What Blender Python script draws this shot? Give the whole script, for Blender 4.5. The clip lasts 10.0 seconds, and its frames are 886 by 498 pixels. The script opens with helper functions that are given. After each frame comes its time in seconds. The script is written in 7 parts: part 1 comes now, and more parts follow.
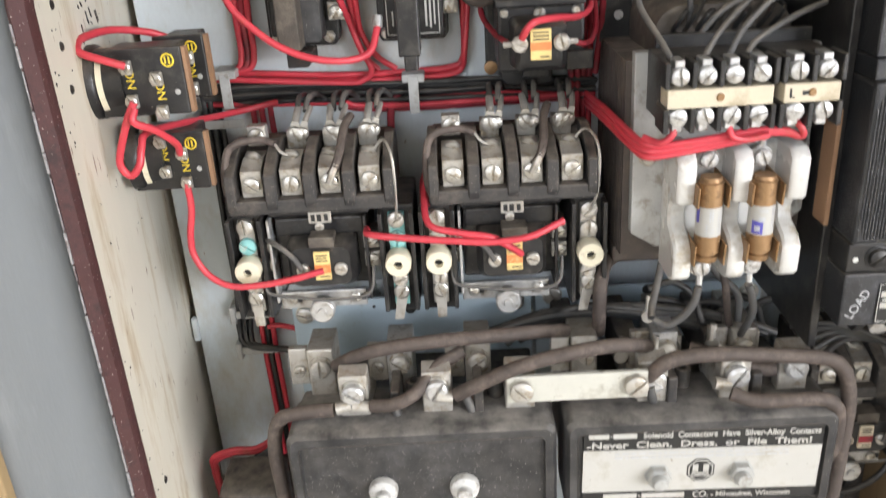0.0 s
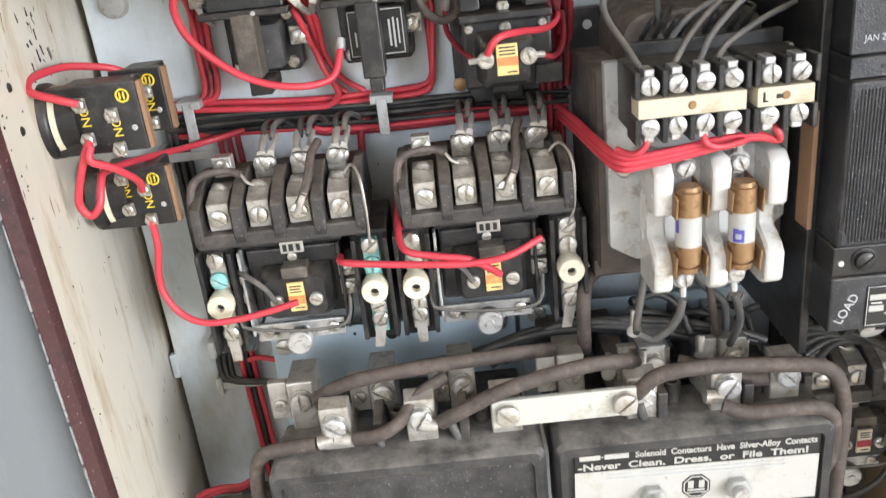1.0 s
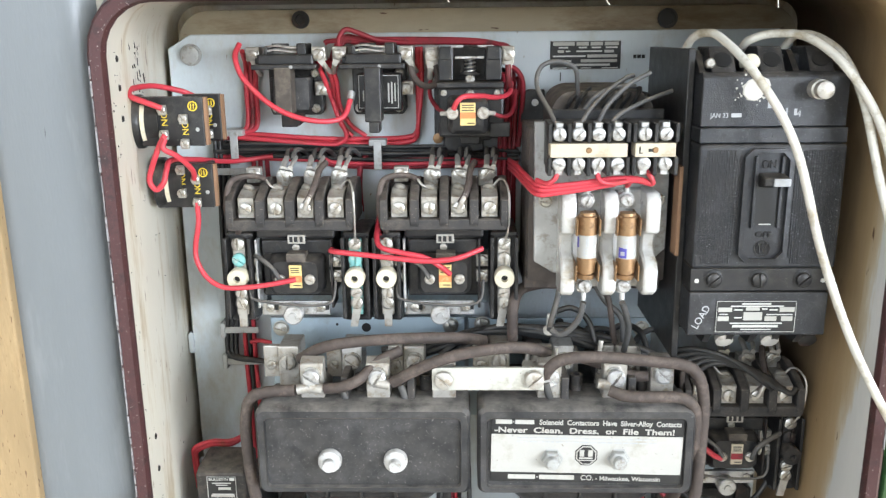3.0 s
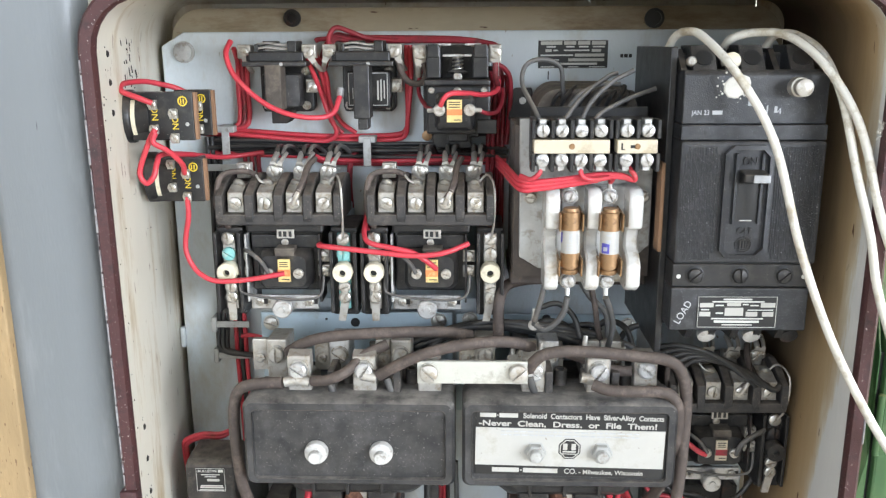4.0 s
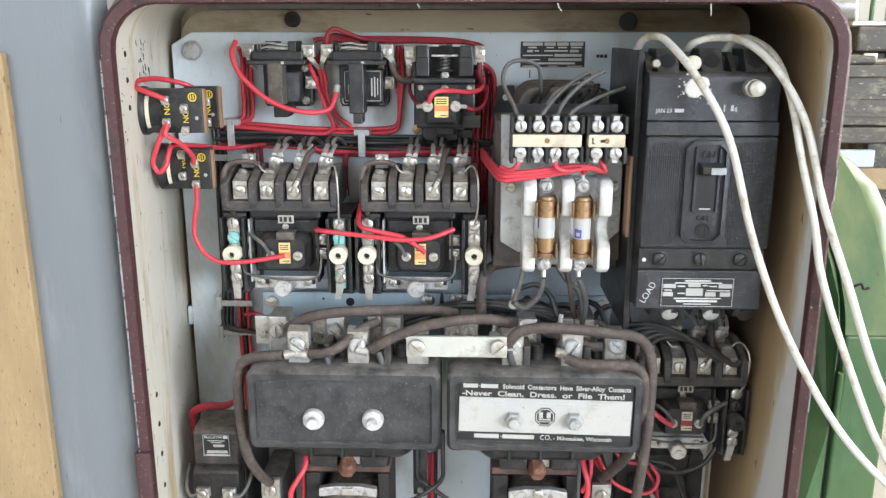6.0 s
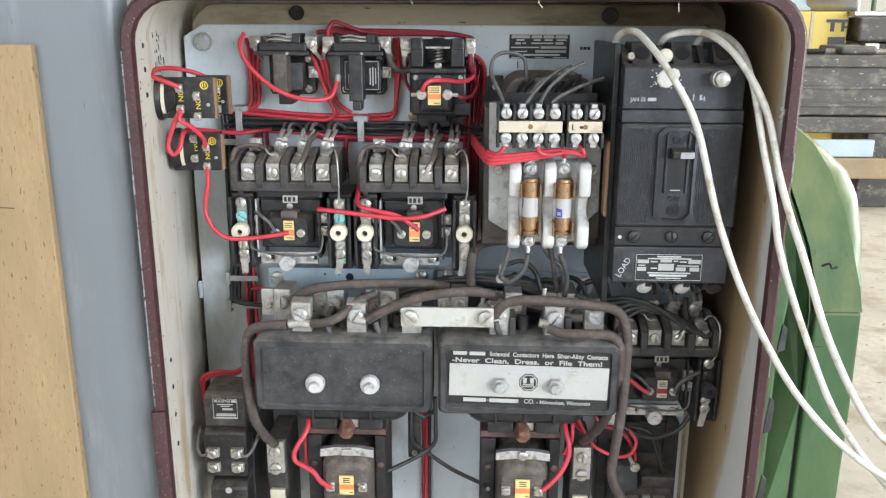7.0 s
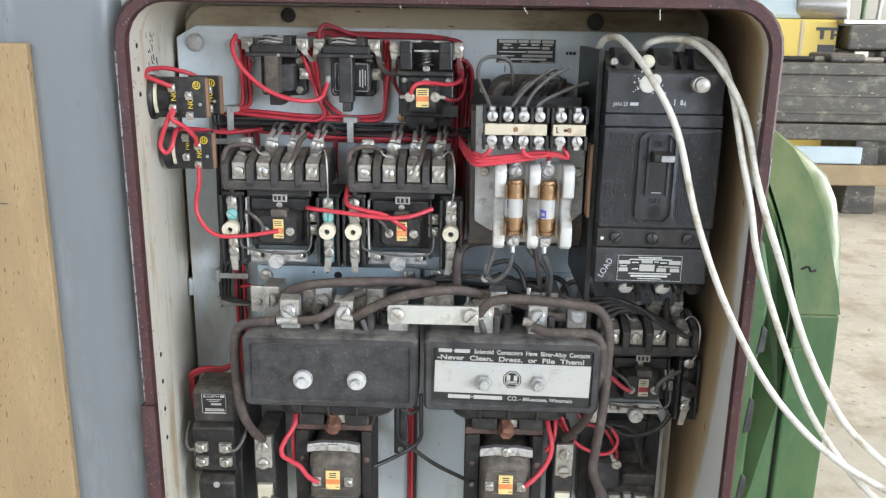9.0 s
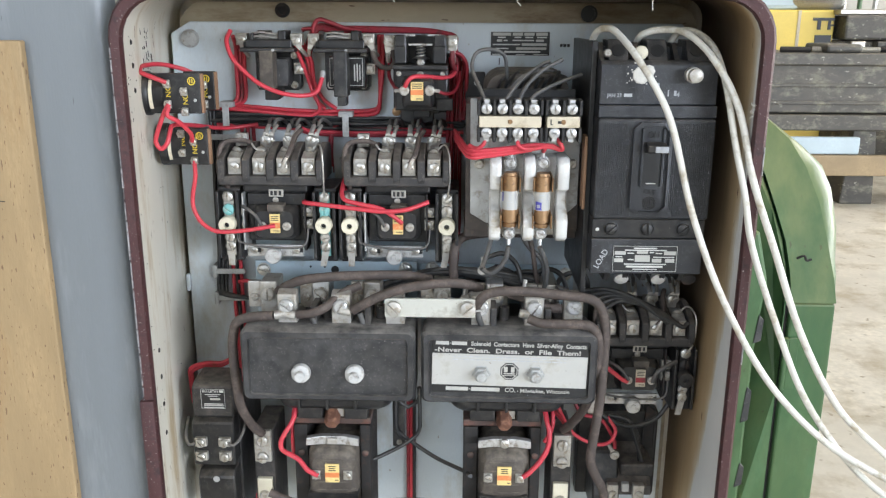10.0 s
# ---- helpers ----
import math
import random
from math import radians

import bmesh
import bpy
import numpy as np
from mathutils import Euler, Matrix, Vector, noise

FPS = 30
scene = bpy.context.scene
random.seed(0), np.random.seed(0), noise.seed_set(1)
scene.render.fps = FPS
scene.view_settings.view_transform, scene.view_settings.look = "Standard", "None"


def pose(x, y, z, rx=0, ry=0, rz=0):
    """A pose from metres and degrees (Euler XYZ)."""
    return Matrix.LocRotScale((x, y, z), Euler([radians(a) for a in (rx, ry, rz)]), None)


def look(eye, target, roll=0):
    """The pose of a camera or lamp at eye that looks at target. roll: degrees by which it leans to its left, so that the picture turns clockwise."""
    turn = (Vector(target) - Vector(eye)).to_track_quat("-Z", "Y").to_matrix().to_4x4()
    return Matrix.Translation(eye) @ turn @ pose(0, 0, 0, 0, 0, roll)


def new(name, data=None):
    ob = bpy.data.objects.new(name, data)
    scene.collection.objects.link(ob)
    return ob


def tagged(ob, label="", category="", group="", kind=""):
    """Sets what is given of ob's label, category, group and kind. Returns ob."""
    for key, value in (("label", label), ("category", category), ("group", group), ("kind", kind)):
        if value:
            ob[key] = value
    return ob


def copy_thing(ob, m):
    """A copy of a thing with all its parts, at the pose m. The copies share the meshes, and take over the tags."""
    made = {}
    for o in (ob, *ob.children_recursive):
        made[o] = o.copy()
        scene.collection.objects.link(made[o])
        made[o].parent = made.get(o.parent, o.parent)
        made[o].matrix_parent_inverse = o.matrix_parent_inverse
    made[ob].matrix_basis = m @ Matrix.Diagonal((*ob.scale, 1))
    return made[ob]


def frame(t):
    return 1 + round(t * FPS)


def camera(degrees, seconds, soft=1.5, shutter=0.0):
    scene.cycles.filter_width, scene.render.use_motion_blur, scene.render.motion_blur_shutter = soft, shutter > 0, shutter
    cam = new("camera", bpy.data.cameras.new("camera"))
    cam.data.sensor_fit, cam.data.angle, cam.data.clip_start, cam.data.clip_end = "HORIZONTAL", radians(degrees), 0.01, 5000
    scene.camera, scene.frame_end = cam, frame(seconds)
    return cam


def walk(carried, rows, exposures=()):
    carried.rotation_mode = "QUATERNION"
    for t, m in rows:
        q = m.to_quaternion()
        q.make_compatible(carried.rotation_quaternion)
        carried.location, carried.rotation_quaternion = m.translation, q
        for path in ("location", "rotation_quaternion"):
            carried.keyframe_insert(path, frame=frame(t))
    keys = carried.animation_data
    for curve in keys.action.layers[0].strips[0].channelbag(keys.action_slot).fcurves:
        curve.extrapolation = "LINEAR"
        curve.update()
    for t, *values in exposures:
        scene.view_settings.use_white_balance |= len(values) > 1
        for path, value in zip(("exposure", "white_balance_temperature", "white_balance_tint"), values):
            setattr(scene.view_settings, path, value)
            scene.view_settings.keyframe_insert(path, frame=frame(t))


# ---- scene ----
cam = camera(56.0, 10.0, soft=1.3, shutter=0.5)
PATH = [
    (0, (0.043, -0.569, 1.309), (-0.001, 1.259, 0.499), -3.6),
    (0.2, (0.045, -0.572, 1.304), (0.001, 1.246, 0.471), -4.6),
    (0.5, (0.048, -0.57, 1.301), (0.04, 1.269, 0.516), -5.7),
    (0.7, (0.06, -0.558, 1.306), (0.03, 1.276, 0.51), -6.2),
    (1, (0.055, -0.554, 1.309), (0.024, 1.285, 0.524), -6.4),
    (1.2, (0.056, -0.545, 1.317), (0.011, 1.293, 0.527), -5.5),
    (1.5, (0.046, -0.554, 1.316), (0.019, 1.288, 0.538), -3.6),
    (1.8, (0.053, -0.557, 1.293), (0.014, 1.257, 0.448), -2.9),
    (2, (0.054, -0.564, 1.257), (0.028, 1.271, 0.462), -2.1),
    (2.2, (0.063, -0.587, 1.233), (0.041, 1.302, 0.574), -1.2),
    (2.3, (0.059, -0.604, 1.237), (0.072, 1.298, 0.618), -0.7),
    (2.5, (0.083, -0.653, 1.258), (0.022, 1.275, 0.733), -1.0),
    (2.7, (0.069, -0.693, 1.268), (0.058, 1.243, 0.768), -0.4),
    (3, (0.091, -0.737, 1.277), (0.041, 1.201, 0.786), -0.6),
    (4.5, (0.107, -0.747, 1.269), (0.043, 1.195, 0.793), -0.3),
    (5, (0.108, -0.749, 1.271), (0.044, 1.193, 0.799), -0.2),
    (6.5, (0.125, -0.841, 1.285), (0.065, 1.089, 0.764), 0.1),
    (7, (0.13, -0.864, 1.286), (0.063, 1.064, 0.758), 0.2),
    (7.5, (0.128, -0.876, 1.286), (0.068, 1.053, 0.761), 0.4),
    (8, (0.13, -0.873, 1.281), (0.073, 1.058, 0.765), 0.7),
    (8.5, (0.13, -0.875, 1.286), (0.074, 1.055, 0.765), 0.6),
    (9, (0.135, -0.88, 1.287), (0.089, 1.05, 0.766), 0.9),
    (9.5, (0.135, -0.883, 1.285), (0.095, 1.045, 0.755), 0.6),
    (10, (0.138, -0.883, 1.286), (0.094, 1.044, 0.753), 0.3),
]
walk(cam, [(t, look(eye, target, roll)) for t, eye, target, roll in PATH],
     exposures=[(0, 0.24, 6850, 13), (0.3, 0.41, 6700, 12), (1.2, 0.41, 6650, 12), (2, 0.52, 6800, 13), (2.5, 0.68, 6350, 8), (3, 0.46, 6350, 9), (4.5, 0.32, 6350, 10), (5, 0.30, 6350, 10), (6.5, 0.17, 6250, 10), (7, 0.08, 6250, 10), (10, -0.03, 6200, 10)])

# ---- world, lights ----
world = bpy.data.worlds.new("world")
scene.world = world
world.use_nodes = True
wn = world.node_tree
sky = wn.nodes.new("ShaderNodeTexSky")
sky.sky_type, sky.sun_disc = "NISHITA", False
sky.sun_elevation, sky.sun_rotation = radians(42), radians(60)
wn.links.new(sky.outputs[0], wn.nodes["Background"].inputs[0])
wn.nodes["Background"].inputs[1].default_value = 0.12


def sun_lamp():
    d = bpy.data.lights.new("sun", "SUN")
    d.energy, d.angle, d.color = 4.0, radians(0.6), (1.0, 0.95, 0.86)
    ob = new("sun", d)
    ob.matrix_world = look((14, 10, 16), (4.0, 3.5, 0))


def opening_light(eye, target, w, h, watts, color):
    d = bpy.data.lights.new("opening_light", "AREA")
    d.shape, d.size, d.size_y, d.energy, d.color = "RECTANGLE", w, h, watts, color
    ob = new("opening_light", d)
    ob.matrix_world = look(eye, target)


sun_lamp()
opening_light((6.0, -5.9, 2.1), (1.2, 0.0, 1.45), 5.4, 2.2, 790, (0.85, 0.91, 1.0))
# fill lamp at an assumed, unseen window, added to brighten the right lining
opening_light((-2.6, -5.9, 3.0), (-0.6, 0.0, 1.2), 3.6, 3.2, 170, (0.85, 0.91, 1.0))
opening_light((8.9, 4.2, 2.6), (2.0, 3.6, 0.6), 6.4, 4.6, 850, (1.0, 0.97, 0.92))


# ---- materials ----
def material(name, base, rough=0.5, metal=0.0, vary=0.25, scale=40.0, fine=500.0, bump=0.1, second=None, amount=0.0, stain=6.0, dust=0.0, dust_color=(0.33, 0.28, 0.22), spec=0.5, speck=None, stretch=(1, 1, 1), coat=0.0):
    """A painted, moulded or metal surface: mottling at two sizes, blotches of a second colour, and dust that settles on upward faces."""
    m = bpy.data.materials.new(name)
    m.use_nodes = True
    nt = m.node_tree
    n, link = nt.nodes, nt.links.new
    b = n["Principled BSDF"]
    tc = n.new("ShaderNodeTexCoord")
    geo = n.new("ShaderNodeNewGeometry")
    mp = n.new("ShaderNodeMapping")
    mp.inputs["Scale"].default_value = stretch
    link(tc.outputs["Object"], mp.inputs["Vector"])

    def noise_node(s, detail=4.0, rough_=0.6):
        q = n.new("ShaderNodeTexNoise")
        q.inputs["Scale"].default_value, q.inputs["Detail"].default_value, q.inputs["Roughness"].default_value = s, detail, rough_
        link(mp.outputs[0], q.inputs["Vector"])
        return q.outputs["Fac"]

    def ramp(src, lo, hi):
        r = n.new("ShaderNodeMapRange")
        r.inputs["From Min"].default_value, r.inputs["From Max"].default_value = lo, hi
        link(src, r.inputs["Value"])
        return r.outputs["Result"]

    def mix(fac, a, c, mode="MIX"):
        q = n.new("ShaderNodeMix")
        q.data_type, q.blend_type = "RGBA", mode
        for sock, v in ((q.inputs[0], fac), (q.inputs[6], a), (q.inputs[7], c)):
            if isinstance(v, bpy.types.NodeSocket):
                link(v, sock)
            elif isinstance(v, tuple):
                sock.default_value = (*v, 1)
            else:
                sock.default_value = v
        return q.outputs[2]

    big, small = noise_node(scale), noise_node(fine, 2.0)
    dark = tuple(c * (1 - vary) for c in base)
    lite = tuple(min(1.0, c * (1 + vary * 0.7)) for c in base)
    col = mix(ramp(big, 0.3, 0.7), dark, lite)
    col = mix(ramp(small, 0.35, 0.75), col, tuple(c * (1 - vary * 0.5) for c in base))
    if second and amount > 0:
        col = mix(ramp(noise_node(stain, 6.0, 0.7), 0.62 - amount * 0.3, 0.74 - amount * 0.2), col, second)
    if speck:
        col = mix(ramp(noise_node(speck[1], 2.0, 0.5), speck[2], speck[2] + 0.04), col, speck[0])
    if dust > 0:
        sep = n.new("ShaderNodeSeparateXYZ")
        link(geo.outputs["Normal"], sep.inputs[0])
        up = ramp(sep.outputs["Z"], -0.2, 1.0)
        patch = ramp(noise_node(scale * 1.7, 5.0), 0.25, 0.75)
        mul = n.new("ShaderNodeMath")
        mul.operation = "MULTIPLY"
        link(up, mul.inputs[0]), link(patch, mul.inputs[1])
        mul2 = n.new("ShaderNodeMath")
        mul2.operation, mul2.use_clamp = "MULTIPLY", True
        link(mul.outputs[0], mul2.inputs[0])
        mul2.inputs[1].default_value = dust * 1.8
        col = mix(mul2.outputs[0], col, dust_color)
    link(col, b.inputs["Base Color"])
    b.inputs["Metallic"].default_value = metal
    b.inputs["Specular IOR Level"].default_value = spec
    b.inputs["Coat Weight"].default_value = coat
    rr = n.new("ShaderNodeMapRange")
    rr.inputs["To Min"].default_value, rr.inputs["To Max"].default_value = max(0.05, rough - 0.12), min(1.0, rough + 0.15)
    link(big, rr.inputs["Value"]), link(rr.outputs[0], b.inputs["Roughness"])
    if bump > 0:
        bp = n.new("ShaderNodeBump")
        bp.inputs["Strength"].default_value, bp.inputs["Distance"].default_value = bump, 0.0006
        link(small, bp.inputs["Height"]), link(bp.outputs[0], b.inputs["Normal"])
    return m


M = {
    "cream": material("cream_paint", (0.72, 0.68, 0.58), 0.5, vary=0.10, scale=14, fine=260, second=(0.47, 0.37, 0.23), amount=0.38, stain=14, stretch=(1, 1.4, 0.3), speck=((0.20, 0.11, 0.06), 190, 0.70)),
    "browned": material("browned_cream_paint", (0.40, 0.34, 0.24), 0.55, vary=0.15, scale=10, fine=200, second=(0.20, 0.14, 0.08), amount=0.4, stain=16, stretch=(0.4, 1, 1.4), speck=((0.10, 0.05, 0.03), 140, 0.70)),
    "maroon": material("maroon_primer", (0.075, 0.028, 0.028), 0.5, vary=0.35, scale=60, second=(0.035, 0.018, 0.018), amount=0.4, stain=60, fine=700, bump=0.5, speck=((0.42, 0.36, 0.33), 700, 0.69)),
    "shellgrey": material("grey_enamel", (0.195, 0.209, 0.217), 0.40, vary=0.13, scale=7, fine=420, bump=0.2, second=(0.275, 0.29, 0.295), amount=0.42, stain=8, stretch=(1.6, 1, 0.25), speck=((0.05, 0.05, 0.05), 130, 0.745)),
    "wood": material("plywood", (0.38, 0.265, 0.135), 0.62, vary=0.24, scale=22, fine=420, bump=0.35, second=(0.29, 0.18, 0.08), amount=0.36, stain=11, stretch=(1.7, 1, 0.36), speck=((0.17, 0.10, 0.05), 300, 0.65)),
    "plate": material("pale_blue_enamel", (0.61, 0.665, 0.69), 0.4, vary=0.09, scale=11, fine=420, second=(0.46, 0.45, 0.40), amount=0.42, stain=13, bump=0.15, stretch=(1, 1, 0.5), speck=((0.30, 0.26, 0.21), 170, 0.725)),
    "subplate": material("blue_grey_enamel", (0.42, 0.52, 0.58), 0.42, vary=0.12, scale=16, fine=300, second=(0.30, 0.29, 0.26), amount=0.3, stain=18, dust=0.25),
    "bakelite": material("black_phenolic", (0.010, 0.0105, 0.012), 0.36, vary=0.35, scale=70, fine=900, bump=0.25, dust=0.20, second=(0.036, 0.034, 0.032), amount=0.3, stain=60, speck=((0.20, 0.18, 0.15), 900, 0.715)),
    "dusty": material("dusty_black_phenolic", (0.024, 0.023, 0.023), 0.55, vary=0.4, scale=60, fine=900, bump=0.45, dust=0.5, dust_color=(0.22, 0.185, 0.15), second=(0.075, 0.064, 0.054), amount=0.42, stain=55, speck=((0.27, 0.23, 0.19), 800, 0.69)),
    "arcbox": material("dusty_grey_moulding", (0.0145, 0.0155, 0.018), 0.46, vary=0.35, scale=40, fine=1000, bump=0.4, dust=0.68, dust_color=(0.25, 0.23, 0.205), second=(0.046, 0.046, 0.048), amount=0.42, stain=36, speck=((0.25, 0.24, 0.22), 800, 0.685)),
    "breaker": material("black_breaker_moulding", (0.014, 0.016, 0.020), 0.36, vary=0.3, scale=40, fine=1100, bump=0.5, second=(0.038, 0.042, 0.050), amount=0.35, stain=34, dust=0.18, speck=((0.26, 0.27, 0.28), 1500, 0.68)),
    # the pale specks are painted glints along the breaker's ribs
    "ribbed": material("glint_specked_moulding", (0.016, 0.018, 0.022), 0.32, vary=0.4, scale=60, fine=1300, bump=0.5, second=(0.060, 0.064, 0.072), amount=0.3, stain=90, dust=0.25, speck=((0.36, 0.37, 0.38), 900, 0.655)),
    "steel": material("zinc_steel", (0.56, 0.54, 0.495), 0.34, metal=0.8, vary=0.2, scale=120, fine=1400, bump=0.2, second=(0.27, 0.215, 0.145), amount=0.4, stain=190),
    "tin": material("tinned_terminal", (0.54, 0.515, 0.465), 0.42, metal=0.5, vary=0.18, scale=90, fine=1200, bump=0.2, second=(0.33, 0.275, 0.205), amount=0.42, stain=130, dust=0.3),
    "nickel": material("grey_nickel", (0.60, 0.595, 0.58), 0.36, metal=0.6, vary=0.16, scale=90, fine=1200, bump=0.15, second=(0.24, 0.21, 0.17), amount=0.4, stain=140),
    "teal": material("verdigris", (0.25, 0.56, 0.53), 0.8, vary=0.25, scale=160, fine=1400, bump=0.5, second=(0.55, 0.56, 0.48), amount=0.3, stain=160),
    "ivory": material("ivory_plastic", (0.72, 0.66, 0.50), 0.45, vary=0.1, scale=60, fine=900, second=(0.4, 0.34, 0.24), amount=0.15, stain=80),
    "ceramic": material("white_porcelain", (0.64, 0.63, 0.595), 0.25, vary=0.06, scale=30, fine=700, bump=0.08, second=(0.42, 0.36, 0.27), amount=0.25, stain=50, coat=0.4),
    "copper": material("brown_copper", (0.36, 0.215, 0.105), 0.42, metal=0.5, vary=0.3, scale=120, fine=1300, bump=0.2, second=(0.17, 0.10, 0.05), amount=0.38, stain=120),
    "rust": material("rusty_iron", (0.013, 0.0115, 0.011), 0.65, vary=0.4, scale=80, fine=900, bump=0.5, second=(0.055, 0.026, 0.016), amount=0.25, stain=60, dust=0.12),
    "brownedge": material("rust_stained_iron", (0.075, 0.042, 0.034), 0.65, vary=0.35, scale=60, fine=900, bump=0.4, second=(0.17, 0.062, 0.038), amount=0.4, stain=60, dust=0.3),
    "rustbolt": material("orange_rust", (0.17, 0.075, 0.045), 0.8, vary=0.35, scale=120, fine=900, bump=0.6, second=(0.30, 0.15, 0.09), amount=0.4, stain=120),
    "core": material("varnished_laminations", (0.060, 0.046, 0.040), 0.55, vary=0.3, scale=50, fine=900, bump=0.3, second=(0.12, 0.085, 0.06), amount=0.35, stain=40, dust=0.5),
    "coil": material("taped_coil", (0.078, 0.064, 0.052), 0.7, vary=0.35, scale=70, fine=800, bump=0.5, dust=0.4, second=(0.13, 0.108, 0.082), amount=0.35, stain=60),
    "red": material("red_wire_insulation", (0.60, 0.050, 0.070), 0.38, vary=0.16, scale=60, fine=900, bump=0.1, second=(0.40, 0.06, 0.05), amount=0.2, stain=70),
    "darkred": material("grimy_red_wire_insulation", (0.34, 0.026, 0.040), 0.45, vary=0.25, scale=50, fine=900, second=(0.12, 0.03, 0.03), amount=0.35, stain=60),
    "blackwire": material("black_wire_insulation", (0.020, 0.021, 0.022), 0.42, vary=0.3, scale=60, fine=900, dust=0.2),
    "greywire": material("faded_black_wire_insulation", (0.085, 0.083, 0.08), 0.6, vary=0.25, scale=60, fine=900, dust=0.4),
    "brownwire": material("dusty_brown_rubber_cable", (0.070, 0.053, 0.045), 0.68, vary=0.32, scale=80, fine=900, bump=0.5, dust=0.38, dust_color=(0.21, 0.165, 0.135), second=(0.14, 0.108, 0.09), amount=0.38, stain=70),
    "whitecable": material("white_pvc_cable", (0.69, 0.665, 0.59), 0.4, vary=0.10, scale=40, fine=500, second=(0.40, 0.34, 0.24), amount=0.34, stain=45),
    "white": material("white_label_print", (0.48, 0.468, 0.43), 0.5, vary=0.07, scale=40, fine=600, second=(0.40, 0.375, 0.32), amount=0.28, stain=40, speck=((0.30, 0.27, 0.23), 300, 0.72)),
    "edgepaint": material("chalky_white_paint", (0.58, 0.57, 0.545), 0.6, vary=0.12, scale=160, fine=1300, bump=0.5, second=(0.30, 0.275, 0.24), amount=0.32, stain=190),
    "ink": material("black_label_print", (0.02, 0.02, 0.02), 0.4, vary=0.2, scale=60, fine=700),
    "silverprint": material("silver_label_print", (0.62, 0.62, 0.58), 0.45, vary=0.08, scale=90, fine=900),
    "bluewhite": material("scratched_marking", (0.48, 0.49, 0.50), 0.6, vary=0.2, scale=150, fine=1500),
    "yellow": material("yellow_label", (0.80, 0.60, 0.24), 0.5, vary=0.1, scale=80, fine=900, second=(0.55, 0.40, 0.17), amount=0.3, stain=120),
    "orange": material("orange_label_print", (0.74, 0.24, 0.075), 0.5, vary=0.15, scale=90, fine=900, second=(0.7, 0.45, 0.2), amount=0.2, stain=160),
    "yellowink": material("yellow_marking", (0.85, 0.62, 0.05), 0.5, vary=0.15, scale=200, fine=1500),
    "strip": material("cream_marker_strip", (0.60, 0.525, 0.39), 0.55, vary=0.10, scale=60, fine=900, second=(0.42, 0.35, 0.24), amount=0.32, stain=60, speck=((0.25, 0.2, 0.15), 300, 0.72)),
    "linkpaint": material("pale_grey_link_paint", (0.54, 0.53, 0.465), 0.5, vary=0.10, scale=50, fine=900, second=(0.36, 0.33, 0.27), amount=0.3, stain=60, speck=((0.22, 0.19, 0.15), 260, 0.70)),
    "fibre": material("brown_fibre_board", (0.30, 0.17, 0.095), 0.6, vary=0.2, scale=50, fine=900),
    "blueprint": material("blue_label_print", (0.10, 0.09, 0.42), 0.5, vary=0.2, scale=200, fine=1500),
    "clip": material("grey_cable_clip", (0.46, 0.46, 0.44), 0.5, vary=0.16, scale=80, fine=900, metal=0.2, second=(0.28, 0.25, 0.21), amount=0.3, stain=110),
    "worn": material("worn_grey_primer", (0.34, 0.33, 0.33), 0.6, vary=0.3, scale=90, fine=900, second=(0.12, 0.08, 0.08), amount=0.4, stain=120),
    "bond": material("white_sealant", (0.66, 0.635, 0.57), 0.8, vary=0.18, scale=200, fine=1500, bump=0.8),
    "green": material("green_machine_enamel", (0.036, 0.110, 0.042), 0.32, vary=0.22, scale=9, fine=300, bump=0.15, second=(0.065, 0.155, 0.068), amount=0.35, stain=9, dust=0.95, dust_color=(0.23, 0.25, 0.10), speck=((0.02, 0.025, 0.02), 120, 0.715), stretch=(1.3, 1, 0.5)),
    "floor": material("dusty_concrete", (0.70, 0.64, 0.535), 0.85, vary=0.24, scale=2.2, fine=38, bump=0.5, second=(0.47, 0.40, 0.29), amount=0.42, stain=3.2, speck=((0.40, 0.34, 0.25), 16, 0.66)),
    "shopwall": material("shop_wall_paint", (0.55, 0.54, 0.50), 0.8, vary=0.12, scale=1.2, fine=30, second=(0.4, 0.38, 0.33), amount=0.3, stain=1.0),
    "castiron": material("oily_cast_iron", (0.075, 0.070, 0.060), 0.5, vary=0.45, scale=6, fine=60, bump=0.6, second=(0.21, 0.20, 0.15), amount=0.34, stain=11, dust=0.4, stretch=(0.7, 1, 1.2), speck=((0.32, 0.31, 0.26), 34, 0.68)),
    "machyellow": material("yellow_machine_enamel", (0.80, 0.60, 0.13), 0.5, vary=0.1, scale=6, fine=80),
    "paleblue": material("pale_blue_sheet", (0.50, 0.60, 0.66), 0.5, vary=0.12, scale=5, fine=60),
    "timber": material("worn_timber", (0.36, 0.27, 0.16), 0.7, vary=0.25, scale=5, fine=60),
}


